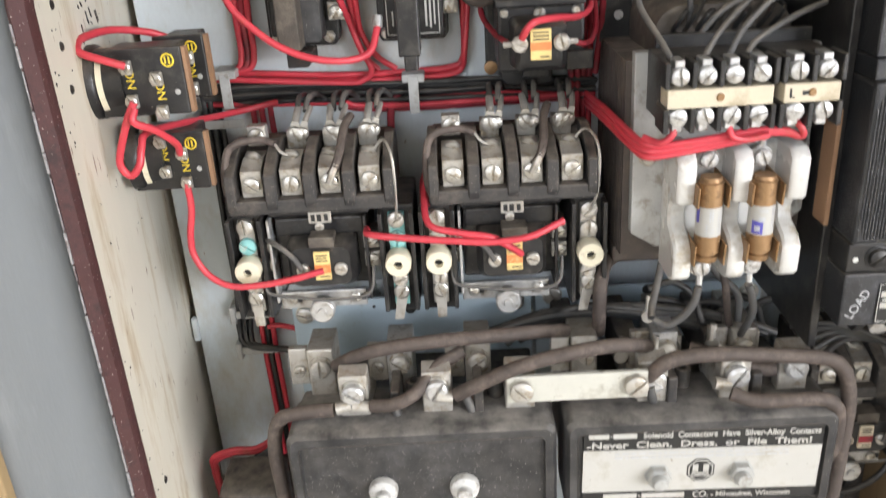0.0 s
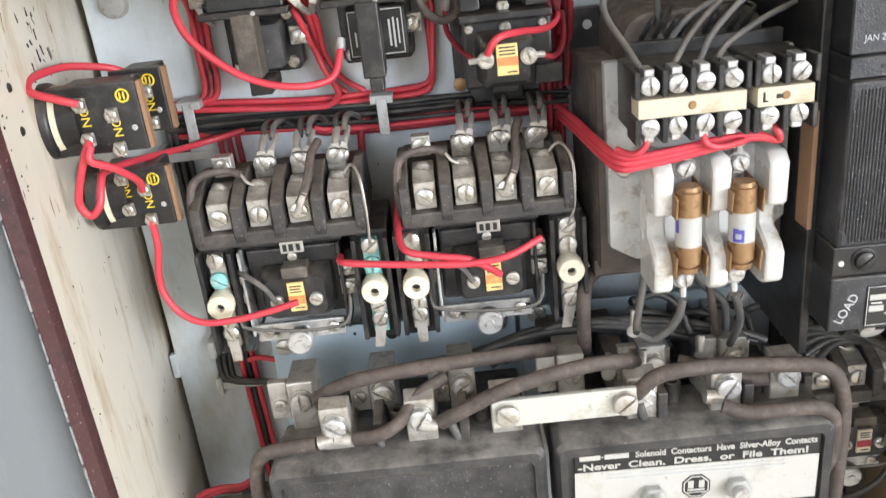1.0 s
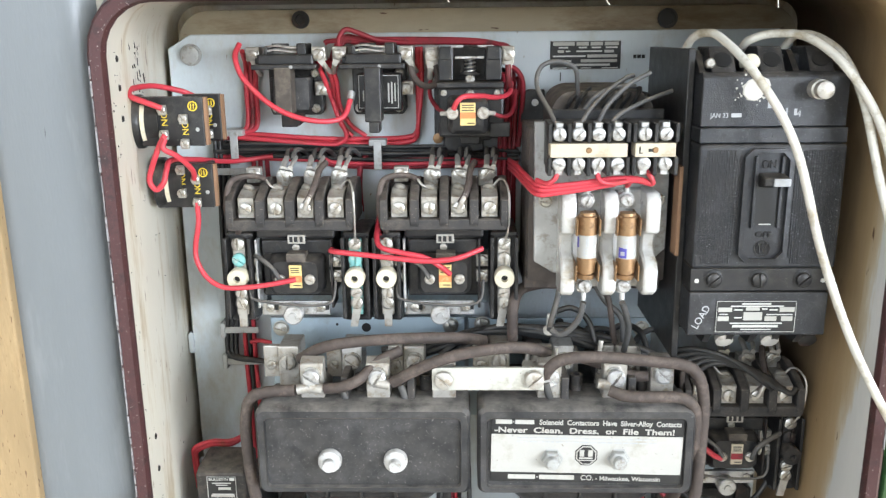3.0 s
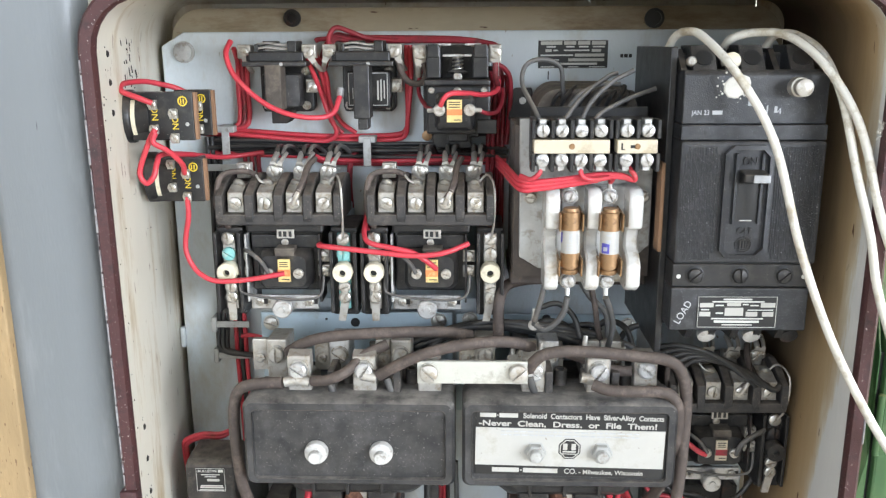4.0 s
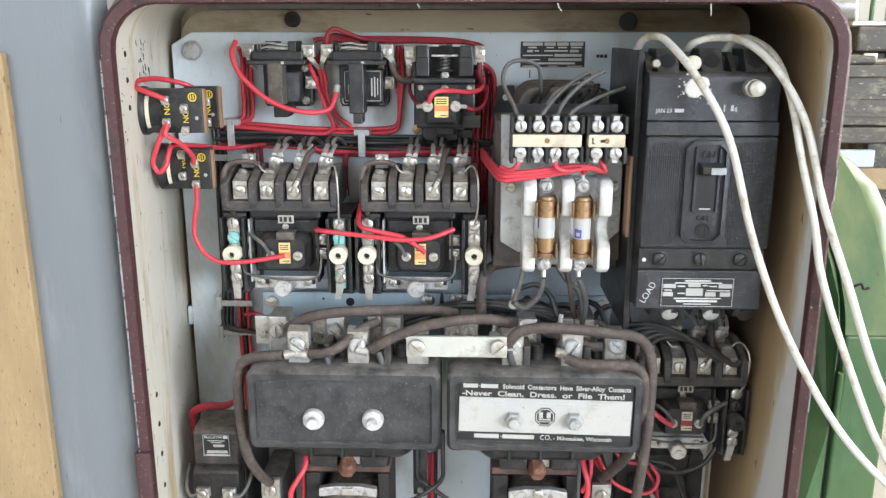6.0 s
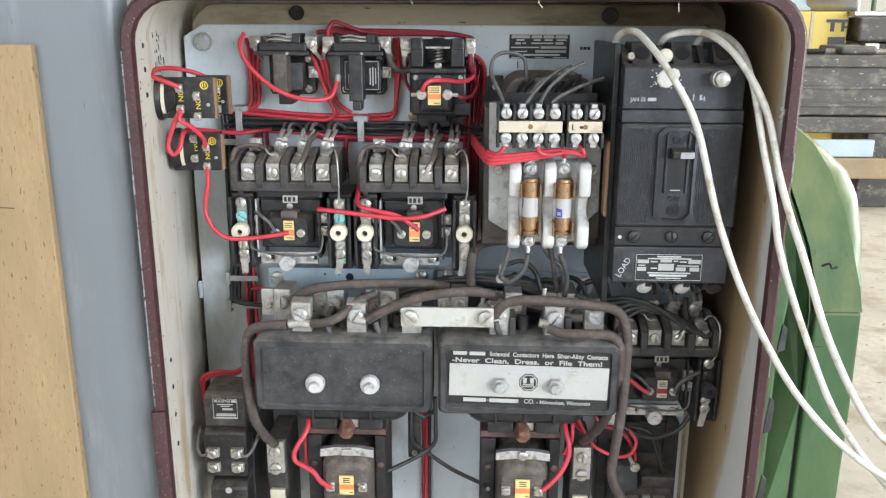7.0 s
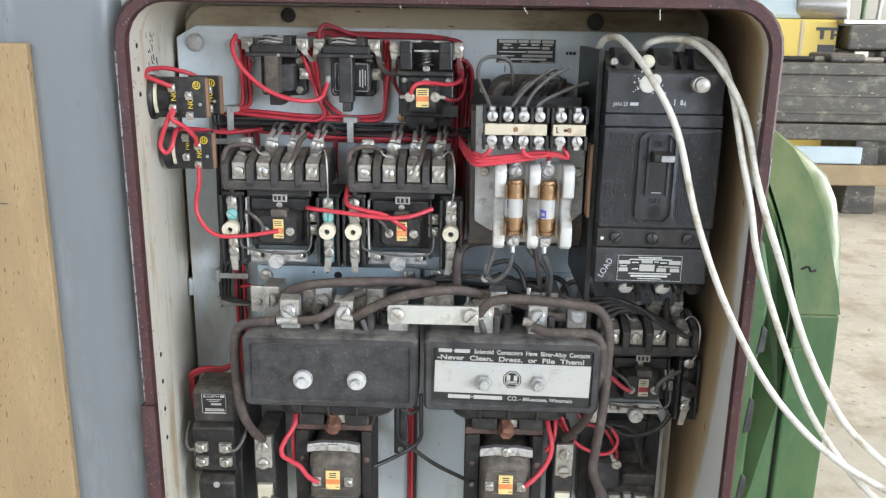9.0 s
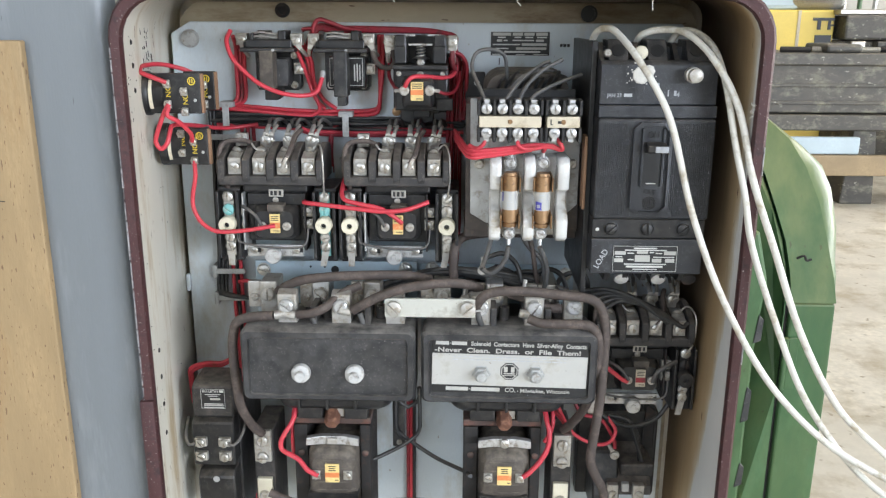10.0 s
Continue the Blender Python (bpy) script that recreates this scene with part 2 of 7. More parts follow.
def smoked_shaded_paint():
    """White paint that heat and smoke have browned, deeper into the cabinet and towards its top, with the shade there
    painted in.
    """
    m = material("smoke_and_shade_paint", (0.78, 0.78, 0.76), 0.5, vary=0.06, scale=14, fine=220, stretch=(1, 1, 0.3), speck=((0.16, 0.08, 0.04), 120, 0.72))
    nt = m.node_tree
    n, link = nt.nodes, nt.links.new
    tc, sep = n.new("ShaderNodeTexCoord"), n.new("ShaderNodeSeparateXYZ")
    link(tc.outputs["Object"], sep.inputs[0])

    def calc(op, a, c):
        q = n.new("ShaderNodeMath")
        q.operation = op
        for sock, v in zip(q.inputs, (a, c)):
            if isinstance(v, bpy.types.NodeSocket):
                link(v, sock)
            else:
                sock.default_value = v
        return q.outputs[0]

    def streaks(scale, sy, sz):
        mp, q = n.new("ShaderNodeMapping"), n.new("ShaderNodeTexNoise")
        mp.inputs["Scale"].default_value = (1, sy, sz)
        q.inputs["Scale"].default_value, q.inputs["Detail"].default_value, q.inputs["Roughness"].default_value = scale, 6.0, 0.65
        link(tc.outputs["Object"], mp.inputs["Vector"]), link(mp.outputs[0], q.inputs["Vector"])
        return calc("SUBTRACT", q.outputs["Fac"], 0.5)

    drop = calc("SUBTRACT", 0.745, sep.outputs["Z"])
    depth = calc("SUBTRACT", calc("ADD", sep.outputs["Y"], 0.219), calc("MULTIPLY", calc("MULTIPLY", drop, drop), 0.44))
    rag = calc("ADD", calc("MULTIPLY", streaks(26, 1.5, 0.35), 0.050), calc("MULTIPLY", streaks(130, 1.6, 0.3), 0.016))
    # the dark end of this ramp holds soot and the recess's shade together
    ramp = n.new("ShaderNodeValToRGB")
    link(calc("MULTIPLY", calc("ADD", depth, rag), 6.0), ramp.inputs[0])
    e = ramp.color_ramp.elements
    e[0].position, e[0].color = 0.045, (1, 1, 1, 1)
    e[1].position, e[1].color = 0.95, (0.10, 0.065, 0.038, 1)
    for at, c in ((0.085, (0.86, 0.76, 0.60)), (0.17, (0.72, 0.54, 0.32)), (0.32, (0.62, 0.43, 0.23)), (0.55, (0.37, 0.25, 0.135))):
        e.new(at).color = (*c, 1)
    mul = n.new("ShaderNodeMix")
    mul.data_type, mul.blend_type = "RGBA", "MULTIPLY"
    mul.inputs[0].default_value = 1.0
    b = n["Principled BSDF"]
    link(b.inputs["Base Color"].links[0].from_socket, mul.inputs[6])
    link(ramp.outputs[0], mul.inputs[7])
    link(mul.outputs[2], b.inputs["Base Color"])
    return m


M["smoked_shaded"] = smoked_shaded_paint()


# ---- mesh helpers ----
def part(name, bm, mat, parent=None, label="", smooth=False):
    """Links a bmesh as one mesh object under a thing or part."""
    me = bpy.data.meshes.new(name)
    bmesh.ops.recalc_face_normals(bm, faces=bm.faces)
    bm.to_mesh(me)
    bm.free()
    me.materials.append(M[mat])
    if smooth:
        me.shade_smooth()
        me.set_sharp_from_angle(angle=radians(38))
    ob = new(name, me)
    ob.parent = parent
    if label:
        ob["label"] = label
    return ob


def thing(name, x, y, z, label, category, group="", kind=""):
    ob = new(name)
    ob.empty_display_size = 0.02
    ob.location = (x, y, z)
    return tagged(ob, label, category, group, kind)


def join(bm, other):
    me = bpy.data.meshes.new("tmp")
    other.to_mesh(me)
    other.free()
    bm.from_mesh(me)
    bpy.data.meshes.remove(me)
    return bm


def box(x0, x1, y0, y1, z0, z1, bev=0.0, seg=2, bm=None):
    b = bmesh.new()
    bmesh.ops.create_cube(b, size=1.0)
    for v in b.verts:
        v.co = Vector(((x0 + x1) / 2 + v.co.x * (x1 - x0), (y0 + y1) / 2 + v.co.y * (y1 - y0), (z0 + z1) / 2 + v.co.z * (z1 - z0)))
    if bev > 0:
        bmesh.ops.bevel(b, geom=b.edges[:], offset=bev, segments=seg, affect="EDGES", profile=0.5)
    return join(bm, b) if bm else b


def prism(pts, y0, y1, bev=0.0, seg=2, bm=None):
    """An outline in x and z, pushed from y0 to y1."""
    b = bmesh.new()
    f = b.faces.new([b.verts.new((x, y0, z)) for x, z in pts])
    r = bmesh.ops.extrude_face_region(b, geom=[f])
    bmesh.ops.translate(b, vec=(0, y1 - y0, 0), verts=[v for v in r["geom"] if isinstance(v, bmesh.types.BMVert)])
    if bev > 0:
        bmesh.ops.bevel(b, geom=b.edges[:], offset=bev, segments=seg, affect="EDGES", profile=0.5)
    return join(bm, b) if bm else b


def prism_x(pts, x0, x1, bev=0.0, bm=None):
    """An outline in y and z, pushed from x0 to x1."""
    b = bmesh.new()
    f = b.faces.new([b.verts.new((x0, y, z)) for y, z in pts])
    r = bmesh.ops.extrude_face_region(b, geom=[f])
    bmesh.ops.translate(b, vec=(x1 - x0, 0, 0), verts=[v for v in r["geom"] if isinstance(v, bmesh.types.BMVert)])
    if bev > 0:
        bmesh.ops.bevel(b, geom=b.edges[:], offset=bev, segments=1, affect="EDGES", profile=0.5)
    return join(bm, b) if bm else b


def lathe(profile, at, axis=(0, -1, 0), n=20, bm=None):
    """Turns a profile of (radius, height) round an axis that starts at a point."""
    b = bmesh.new()
    q = Vector((0, 0, 1)).rotation_difference(Vector(axis))
    rings = []
    for r, h in profile:
        ring = [b.verts.new(Vector(at) + q @ Vector((max(r, 1e-5) * math.cos(2 * math.pi * k / n), max(r, 1e-5) * math.sin(2 * math.pi * k / n), h))) for k in range(n)]
        rings.append(ring)
    for a, c in zip(rings, rings[1:]):
        for k in range(n):
            b.faces.new((a[k], a[(k + 1) % n], c[(k + 1) % n], c[k]))
    b.faces.new(rings[0]), b.faces.new(rings[-1])
    return join(bm, b) if bm else b


def smooth_path(pts, steps=7):
    p = [Vector(q) for q in pts]
    p = [2 * p[0] - p[1]] + p + [2 * p[-1] - p[-2]]
    out = []
    for a, b_, c, d in zip(p, p[1:], p[2:], p[3:]):
        for k in range(steps):
            t = k / steps
            out.append(0.5 * (2 * b_ + (c - a) * t + (2 * a - 5 * b_ + 4 * c - d) * t * t + (3 * b_ - a - 3 * c + d) * t ** 3))
    return out + [p[-2]]


def tube(pts, r, n=10, steps=7, bm=None):
    path = smooth_path(pts, steps)
    b = bmesh.new()
    side = None
    rings = []
    for i, p in enumerate(path):
        d = (path[min(i + 1, len(path) - 1)] - path[max(i - 1, 0)])
        d = d.normalized() if d.length > 1e-9 else Vector((0, 0, 1))
        if side is None:
            side = d.orthogonal().normalized()
        side = (side - d * side.dot(d))
        side = side.normalized() if side.length > 1e-6 else d.orthogonal().normalized()
        up = d.cross(side)
        rings.append([b.verts.new(p + r * (math.cos(2 * math.pi * k / n) * side + math.sin(2 * math.pi * k / n) * up)) for k in range(n)])
    for a, c in zip(rings, rings[1:]):
        for k in range(n):
            b.faces.new((a[k], a[(k + 1) % n], c[(k + 1) % n], c[k]))
    b.faces.new(rings[0]), b.faces.new(rings[-1])
    return join(bm, b) if bm else b


def wire(name, pts, r, mat, label, category="wire", group="", parent=None):
    """A wire or cable through a few bends; a thing of its own unless a parent is given."""
    ob = part(name, tube(pts, r), mat, parent, "", True)
    if parent is None:
        tagged(ob, label, category, group)
    elif label:
        ob["label"] = label
    return ob


def round_rect(x0, x1, z0, z1, r, n=6):
    out = []
    for cx, cz, a0 in ((x1 - r, z1 - r, 0), (x0 + r, z1 - r, 90), (x0 + r, z0 + r, 180), (x1 - r, z0 + r, 270)):
        for k in range(n + 1):
            a = radians(a0 + 90 * k / n)
            out.append((cx + r * math.cos(a), cz + r * math.sin(a)))
    return out


def shell(loops, cap_first=False, cap_last=False):
    """Skin over rounded rectangles: rows of (x0, x1, z0, z1, radius, y)."""
    b = bmesh.new()
    rings = [[b.verts.new((x, y, z)) for x, z in round_rect(x0, x1, z0, z1, r)] for x0, x1, z0, z1, r, y in loops]
    for a, c in zip(rings, rings[1:]):
        for k in range(len(a)):
            b.faces.new((a[k], a[(k + 1) % len(a)], c[(k + 1) % len(a)], c[k]))
    if cap_first:
        b.faces.new(rings[0])
    if cap_last:
        b.faces.new(rings[-1])
    return b


screw_meshes = {}


def screw(parent, x, y, z, r=0.0045, mat="steel", turn=35.0, h=0.0022, name="screw", hexed=False):
    """A slotted screw head that faces the front; the meshes are shared."""
    key = (round(r, 5), mat, round(h, 5), hexed)
    if key not in screw_meshes:
        w = r * 0.13
        b = bmesh.new()
        sides = 6 if hexed else 20
        lathe([(r, 0), (r, h * 0.62)], (0, 0, 0), n=sides, bm=b)
        for s in (1, -1):
            pts = []
            c0 = math.asin(min(1, w / r))
            for k in range(11):
                a = c0 + (math.pi - 2 * c0) * k / 10
                pts.append((r * math.cos(a), s * r * math.sin(a)))
            lo = bmesh.new()
            base = [lo.verts.new((x_, -h * 0.6, z_)) for x_, z_ in pts]
            mid = [lo.verts.new((x_ * 0.97, -h * 0.85, z_ * 0.97 if abs(z_) > 2 * w else z_)) for x_, z_ in pts]
            top = [lo.verts.new((x_ * 0.72, -h * 1.12, max(abs(z_) * 0.72, w) * s)) for x_, z_ in pts]
            for p, q in ((base, mid), (mid, top)):
                for k in range(len(p)):
                    lo.faces.new((p[k], p[(k + 1) % len(p)], q[(k + 1) % len(p)], q[k]))
            lo.faces.new(top)
            join(b, lo)
        me = bpy.data.meshes.new(name)
        bmesh.ops.recalc_face_normals(b, faces=b.faces)
        b.to_mesh(me)
        b.free()
        me.materials.append(M[mat])
        me.shade_smooth()
        me.set_sharp_from_angle(angle=radians(35))
        screw_meshes[key] = me
    ob = new(name, screw_meshes[key])
    ob.parent = parent
    ob.location = (x, y, z)
    ob.rotation_euler = (0, radians(turn), 0)
    return ob


def lettering(text, x, y, z, size, mat, parent, width=None, roll=0.0, name="lettering", bold=0.0, align="LEFT", label="", depth=0.0002):
    """Raised print that faces the front, its lower left corner at a point; width squeezes it to a length."""
    cu = bpy.data.curves.new(name, "FONT")
    cu.body, cu.size, cu.offset, cu.extrude, cu.align_x = text, size, bold, depth, align
    tmp = bpy.data.objects.new(name, cu)
    scene.collection.objects.link(tmp)
    bpy.context.view_layer.update()
    me = bpy.data.meshes.new_from_object(tmp.evaluated_get(bpy.context.evaluated_depsgraph_get()))
    bpy.data.objects.remove(tmp)
    xs = [v.co.x for v in me.vertices]
    sx = width / (max(xs) - min(xs)) if width else 1.0
    me.transform(pose(0, 0, 0, 90, 0, 0) @ Matrix.Diagonal((sx, 1, 1, 1)))
    me.materials.clear()
    me.materials.append(M[mat])
    ob = new(name, me)
    ob.parent = parent
    ob.location, ob.rotation_euler = (x, y, z), (0, radians(roll), 0)
    if label:
        ob["label"] = label
    return ob


def bars(rows, y, mat, parent, name="print_bar", t=0.0003):
    """Plain print bars: rows of (x0, x1, z0, z1), in one mesh."""
    b = bmesh.new()
    for x0, x1, z0, z1 in rows:
        box(x0, x1, y - t, y, z0, z1, bm=b)
    return tagged(part(name, b, mat, parent), kind="stuff")


def crimp_lug(parent, x, y, z, r=0.0045, length=0.014, lean=0.0, mat="tin", turn=30.0, back=0.004, name="wire_lug"):
    """A ring lug that points up from its screw, with a crimped barrel."""
    b = bmesh.new()
    lathe([(r * 1.15, 0), (r * 1.15, 0.0012)], (0, 0, 0), n=16, bm=b)
    prism([(-r * 0.75, r * 0.5), (r * 0.75, r * 0.5), (r * 0.45, length * 0.6), (-r * 0.45, length * 0.6)], 0, -0.0012, bm=b)
    tube([(0, 0, length * 0.5), (0, back * 0.3, length * 0.75), (0, back, length)], r * 0.48, 8, 3, bm=b)
    ob = part(name, b, mat, parent, "", True)
    ob.location, ob.rotation_euler = (x, y, z), (0, radians(lean), 0)
    screw(parent, x, y - 0.001, z, r, "steel", turn)
    return ob

# ---- the shop round the cabinet ----
def shop():
    tagged(part("floor", box(-8, 9.2, -6.2, 11, -0.1, 0), "floor"), "dusty pale concrete workshop floor", "floor", kind="structure")
    w = bmesh.new()
    box(-8.2, -8, -6.2, 11, 0, 5, bm=w)
    tagged(part("wall_west", w, "shopwall"), "plain painted workshop wall", "wall", kind="structure")
    w = box(-8, 9.2, 11, 11.2, 0, 5)
    tagged(part("wall_north", w, "shopwall"), "plain painted workshop wall", "wall", kind="structure")
    w = box(-8, 1.6, -6.2, -6, 0, 0.9)
    box(7.6, 9.2, -6.2, -6, 0, 5, bm=w), box(1.6, 7.6, -6.2, -6, 4.9, 5, bm=w)
    # the left gap is assumed, left open for the fill lamp
    box(-8, -4.6, -6.2, -6, 0.9, 5, bm=w), box(-0.6, 1.6, -6.2, -6, 0.9, 5, bm=w), box(-4.6, -0.6, -6.2, -6, 4.7, 5, bm=w)
    tagged(part("wall_south", w, "shopwall"), "painted workshop wall with a wide doorway", "wall", kind="structure")
    w = box(9.0, 9.2, -6, 0.8, 0, 5)
    box(9.0, 9.2, 7.6, 11, 0, 5, bm=w), box(9.0, 9.2, 0.8, 7.6, 4.95, 5, bm=w)
    tagged(part("wall_east", w, "shopwall"), "painted workshop wall with a wide doorway", "wall", kind="structure")
    tagged(part("ceiling", box(-8.2, 9.4, -6.2, 11.2, 5, 5.15), "shopwall"), "plain workshop ceiling", "ceiling", kind="structure")


shop()

# ---- the cabinet ----
def cabinet():
    c = thing("electrical_cabinet", 0.11, 0.03, 0.52, "open cream-lined steel control cabinet with a maroon lip", "electrical cabinet")
    off = Matrix.Translation((-0.11, -0.03, -0.52))

    def put(name, bm, mat, label="", smooth=True):
        bm.transform(off)
        return part(name, bm, mat, c, label, smooth)

    z0 = 0.54
    left = shell([(-0.1405, 0.3772, z0, 1.3015, 0.034, -0.1870), (-0.1480, 0.3830, z0, 1.3060, 0.034, -0.14), (-0.166, 0.392, z0, 1.309, 0.036, -0.03),
                  (-0.176, 0.399, z0, 1.313, 0.03, 0.035), (-0.172, 0.394, z0 + 0.01, 1.308, 0.022, 0.052)], cap_last=True)
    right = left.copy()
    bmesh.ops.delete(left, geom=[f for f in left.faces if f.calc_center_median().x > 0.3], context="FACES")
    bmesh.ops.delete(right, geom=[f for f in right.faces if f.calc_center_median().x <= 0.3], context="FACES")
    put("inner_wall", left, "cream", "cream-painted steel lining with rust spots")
    put("inner_wall", right, "smoked_shaded", "smoke-browned cream paint on the lining")
    put("lip", shell([(-0.1405, 0.3772, z0, 1.3015, 0.034, -0.1870), (-0.1400, 0.3767, z0, 1.3010, 0.034, -0.1920), (-0.1412, 0.3779, z0, 1.3022, 0.035, -0.1950),
                      (-0.1478, 0.3846, z0, 1.3090, 0.040, -0.1960), (-0.1500, 0.3870, z0, 1.3112, 0.042, -0.1940), (-0.1500, 0.3870, z0, 1.3112, 0.042, -0.176)]), "maroon", "chipped maroon lip")
    put("outer_shell", shell([(-0.1498, 0.3868, z0 - 0.01, 1.3110, 0.042, -0.177), (-0.162, 0.393, z0 - 0.015, 1.318, 0.045, -0.160), (-0.180, 0.402, z0 - 0.02, 1.322, 0.045, 0.06)], cap_last=True), "shellgrey", "grey enamelled outside")
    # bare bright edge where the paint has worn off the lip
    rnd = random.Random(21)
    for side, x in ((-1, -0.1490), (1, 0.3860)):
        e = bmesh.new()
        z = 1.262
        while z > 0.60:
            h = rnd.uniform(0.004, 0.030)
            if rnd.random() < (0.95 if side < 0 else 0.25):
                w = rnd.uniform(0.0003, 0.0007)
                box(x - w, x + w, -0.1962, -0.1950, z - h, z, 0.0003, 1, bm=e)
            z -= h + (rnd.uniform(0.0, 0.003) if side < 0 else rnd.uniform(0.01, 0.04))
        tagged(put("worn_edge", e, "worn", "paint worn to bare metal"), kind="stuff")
    # flakes of rust and scuffs on the lining
    e = bmesh.new()
    for i in range(60):
        y = rnd.uniform(-0.184, -0.06) if i % 3 else -0.184 + abs(rnd.gauss(0, 0.004))
        x = -0.1405 - (y + 0.187) * (0.0075 / 0.047 if y < -0.14 else 0) - (0 if y < -0.14 else 0.0075 + (y + 0.14) * 0.018 / 0.11)
        r = rnd.uniform(0.0002, 0.0007) * (1.4 if i % 3 == 0 else 1)
        z = rnd.choice((rnd.uniform(1.20, 1.285), rnd.uniform(0.66, 1.28)))
        lathe([(r, 0), (r * 0.6, 0.0004)], (x + 0.0001, y, z), (1, 0.16, 0), 6, bm=e)
    for i in range(26):
        y, z = rnd.uniform(-0.125, -0.080), rnd.uniform(1.243, 1.288)
        x = -0.1480 - (y + 0.14) * 0.018 / 0.11 + 0.0002
        h = rnd.uniform(0.001, 0.007)
        tube([(x, y, z), (x - 0.0002, y + rnd.uniform(0.0, 0.003), z - h)], rnd.uniform(0.0002, 0.0005), 5, 2, bm=e)
    tagged(put("rust_flake", e, "rust", "dark rust flakes on the lining"), kind="stuff")
    # pressed panel in the back
    put("back_panel", shell([(-0.160, 0.380, 0.56, 1.304, 0.030, 0.050), (-0.158, 0.378, 0.562, 1.302, 0.028, 0.009), (-0.154, 0.374, 0.566, 1.298, 0.026, 0.007)], cap_last=True), "browned", "browned cream back panel")
    b = lathe([(0.0075, 0), (0.0075, 0.003), (0.0045, 0.0035), (0.0042, 0.001)], (-0.049, 0.007, 1.2935), n=18)
    put("bolt", b, "rust", "rusty bolt in a stained hole")
    put("bolt", lathe([(0.0085, 0), (0.0085, 0.002), (0.006, 0.0022), (0.006, 0.0005)], (0.266, 0.007, 1.2915), n=18), "ink", "black rubber plug")
    for z in (1.2655, 1.246, 1.225, 0.985, 0.958, 0.93, 0.9):
        put("rivet", lathe([(0.0026, 0), (0.0021, 0.0009), (0.0008, 0.0013)], (-0.1447, -0.162, z), (1, 0, 0), 10), "rust")
    # torn strip of the lip
    put("lip_patch", box(-0.1525, -0.1395, -0.1990, -0.190, 0.62, 0.950, 0.0015), "maroon", "bent strip of the lip")
    return c


cabinet()


def door():
    d = thing("door_1", -0.391, -0.142, 0.53, "grey enamelled cabinet door swung fully open", "door", kind="structure")
    b = bmesh.new()
    rows = [(-0.1645, -0.1240), (-0.1665, -0.1300), (-0.1715, -0.1345), (-0.179, -0.1372), (-0.190, -0.1384), (-0.21, -0.1382), (-0.24, -0.1375), (-0.80, -0.137)]
    ring = [b.verts.new((x + 0.40, y + 0.10, 0)) for x, y in rows] + [b.verts.new((x + 0.40, y + 0.10, 0)) for x, y in ((-0.80, -0.11), (-0.17, -0.11), (-0.164, -0.118))]
    f = b.faces.new(ring)
    r = bmesh.ops.extrude_face_region(b, geom=[f])
    bmesh.ops.translate(b, vec=(0, 0, 0.83), verts=[v for v in r["geom"] if isinstance(v, bmesh.types.BMVert)])
    part("door_panel", b, "shellgrey", d, "", True)
    part("plywood_board", box(-0.40, 0.1655, -0.0465, -0.0375, 0.02, 0.737, 0.0015), "wood", d, "speckled pale plywood board")
    part("crack", tube([(0.05, -0.0467, 0.604), (0.09, -0.0467, 0.6035), (0.135, -0.0467, 0.602)], 0.0004, 6, 3), "rust", d)


door()


def mounting_plate():
    p = thing("mounting_plate", 0.10, 0.0, 0.56, "pale blue-grey enamelled steel mounting plate", "panel")
    x0, x1, z0, z1 = -0.265, 0.272, 0.0, 0.722
    part("sheet", prism([(x0, z0), (x1, z0), (x1, z1 - 0.012), (x1 - 0.012, z1), (x0 + 0.020, z1), (x0, z1 - 0.012)], 0.0, 0.0035, 0.0008, 1), "plate", p)
    for x, z in ((-0.245, 0.705), (-0.245, 0.06)):
        part("bolt", lathe([(0.0095, 0), (0.0095, 0.0015), (0.0082, 0.0016), (0.0080, 0.005), (0.006, 0.0062)], (x, 0, z), n=20), "clip", p, "dull round bolt head", True)
    for z in (0.30, 0.43, 0.26):
        part("edge_tab", box(x0 - 0.004, x0 + 0.001, -0.003, 0.003, z, z + 0.02, 0.001, 1), "plate", p)
    # small name plate
    n = part("name_plate", box(0.066, 0.126, -0.0012, 0, 0.6895, 0.7135, 0.0003, 1), "ink", p, "black rating plate with silver boxes")
    bars([(0.068, 0.0865, 0.7095, 0.7125), (0.088, 0.0985, 0.7095, 0.7125), (0.100, 0.1105, 0.7095, 0.7125), (0.112, 0.124, 0.7095, 0.7125), (0.072, 0.0775, 0.7035, 0.7058),
          (0.112, 0.120, 0.7035, 0.7058), (0.0975, 0.123, 0.6995, 0.7020), (0.092, 0.123, 0.6955, 0.698)], -0.0012, "white", n, "value_box")
    bars([(0.073, 0.081, 0.7072, 0.7085), (0.090, 0.097, 0.7072, 0.7085), (0.101, 0.109, 0.7072, 0.7085), (0.113, 0.123, 0.7072, 0.7085), (0.0790, 0.083, 0.7042, 0.7054), (0.088, 0.110, 0.7042, 0.7054),
          (0.068, 0.096, 0.7001, 0.7013), (0.068, 0.084, 0.6962, 0.6973), (0.080, 0.117, 0.6925, 0.6943), (0.068, 0.080, 0.6905, 0.6912), (0.092, 0.101, 0.6905, 0.6912), (0.110, 0.124, 0.6905, 0.6912),
          (0.0665, 0.1255, 0.7131, 0.7134), (0.0665, 0.1255, 0.6896, 0.6899)], -0.0012, "silverprint", n)
    bars([(0.137, 0.1395, 0.6985, 0.7015), (0.1402, 0.1435, 0.6985, 0.7015), (0.1442, 0.147, 0.6985, 0.7015), (0.0745, 0.0755, 0.680, 0.687)], 0.0, "ink", p, "stamp_mark")


mounting_plate()


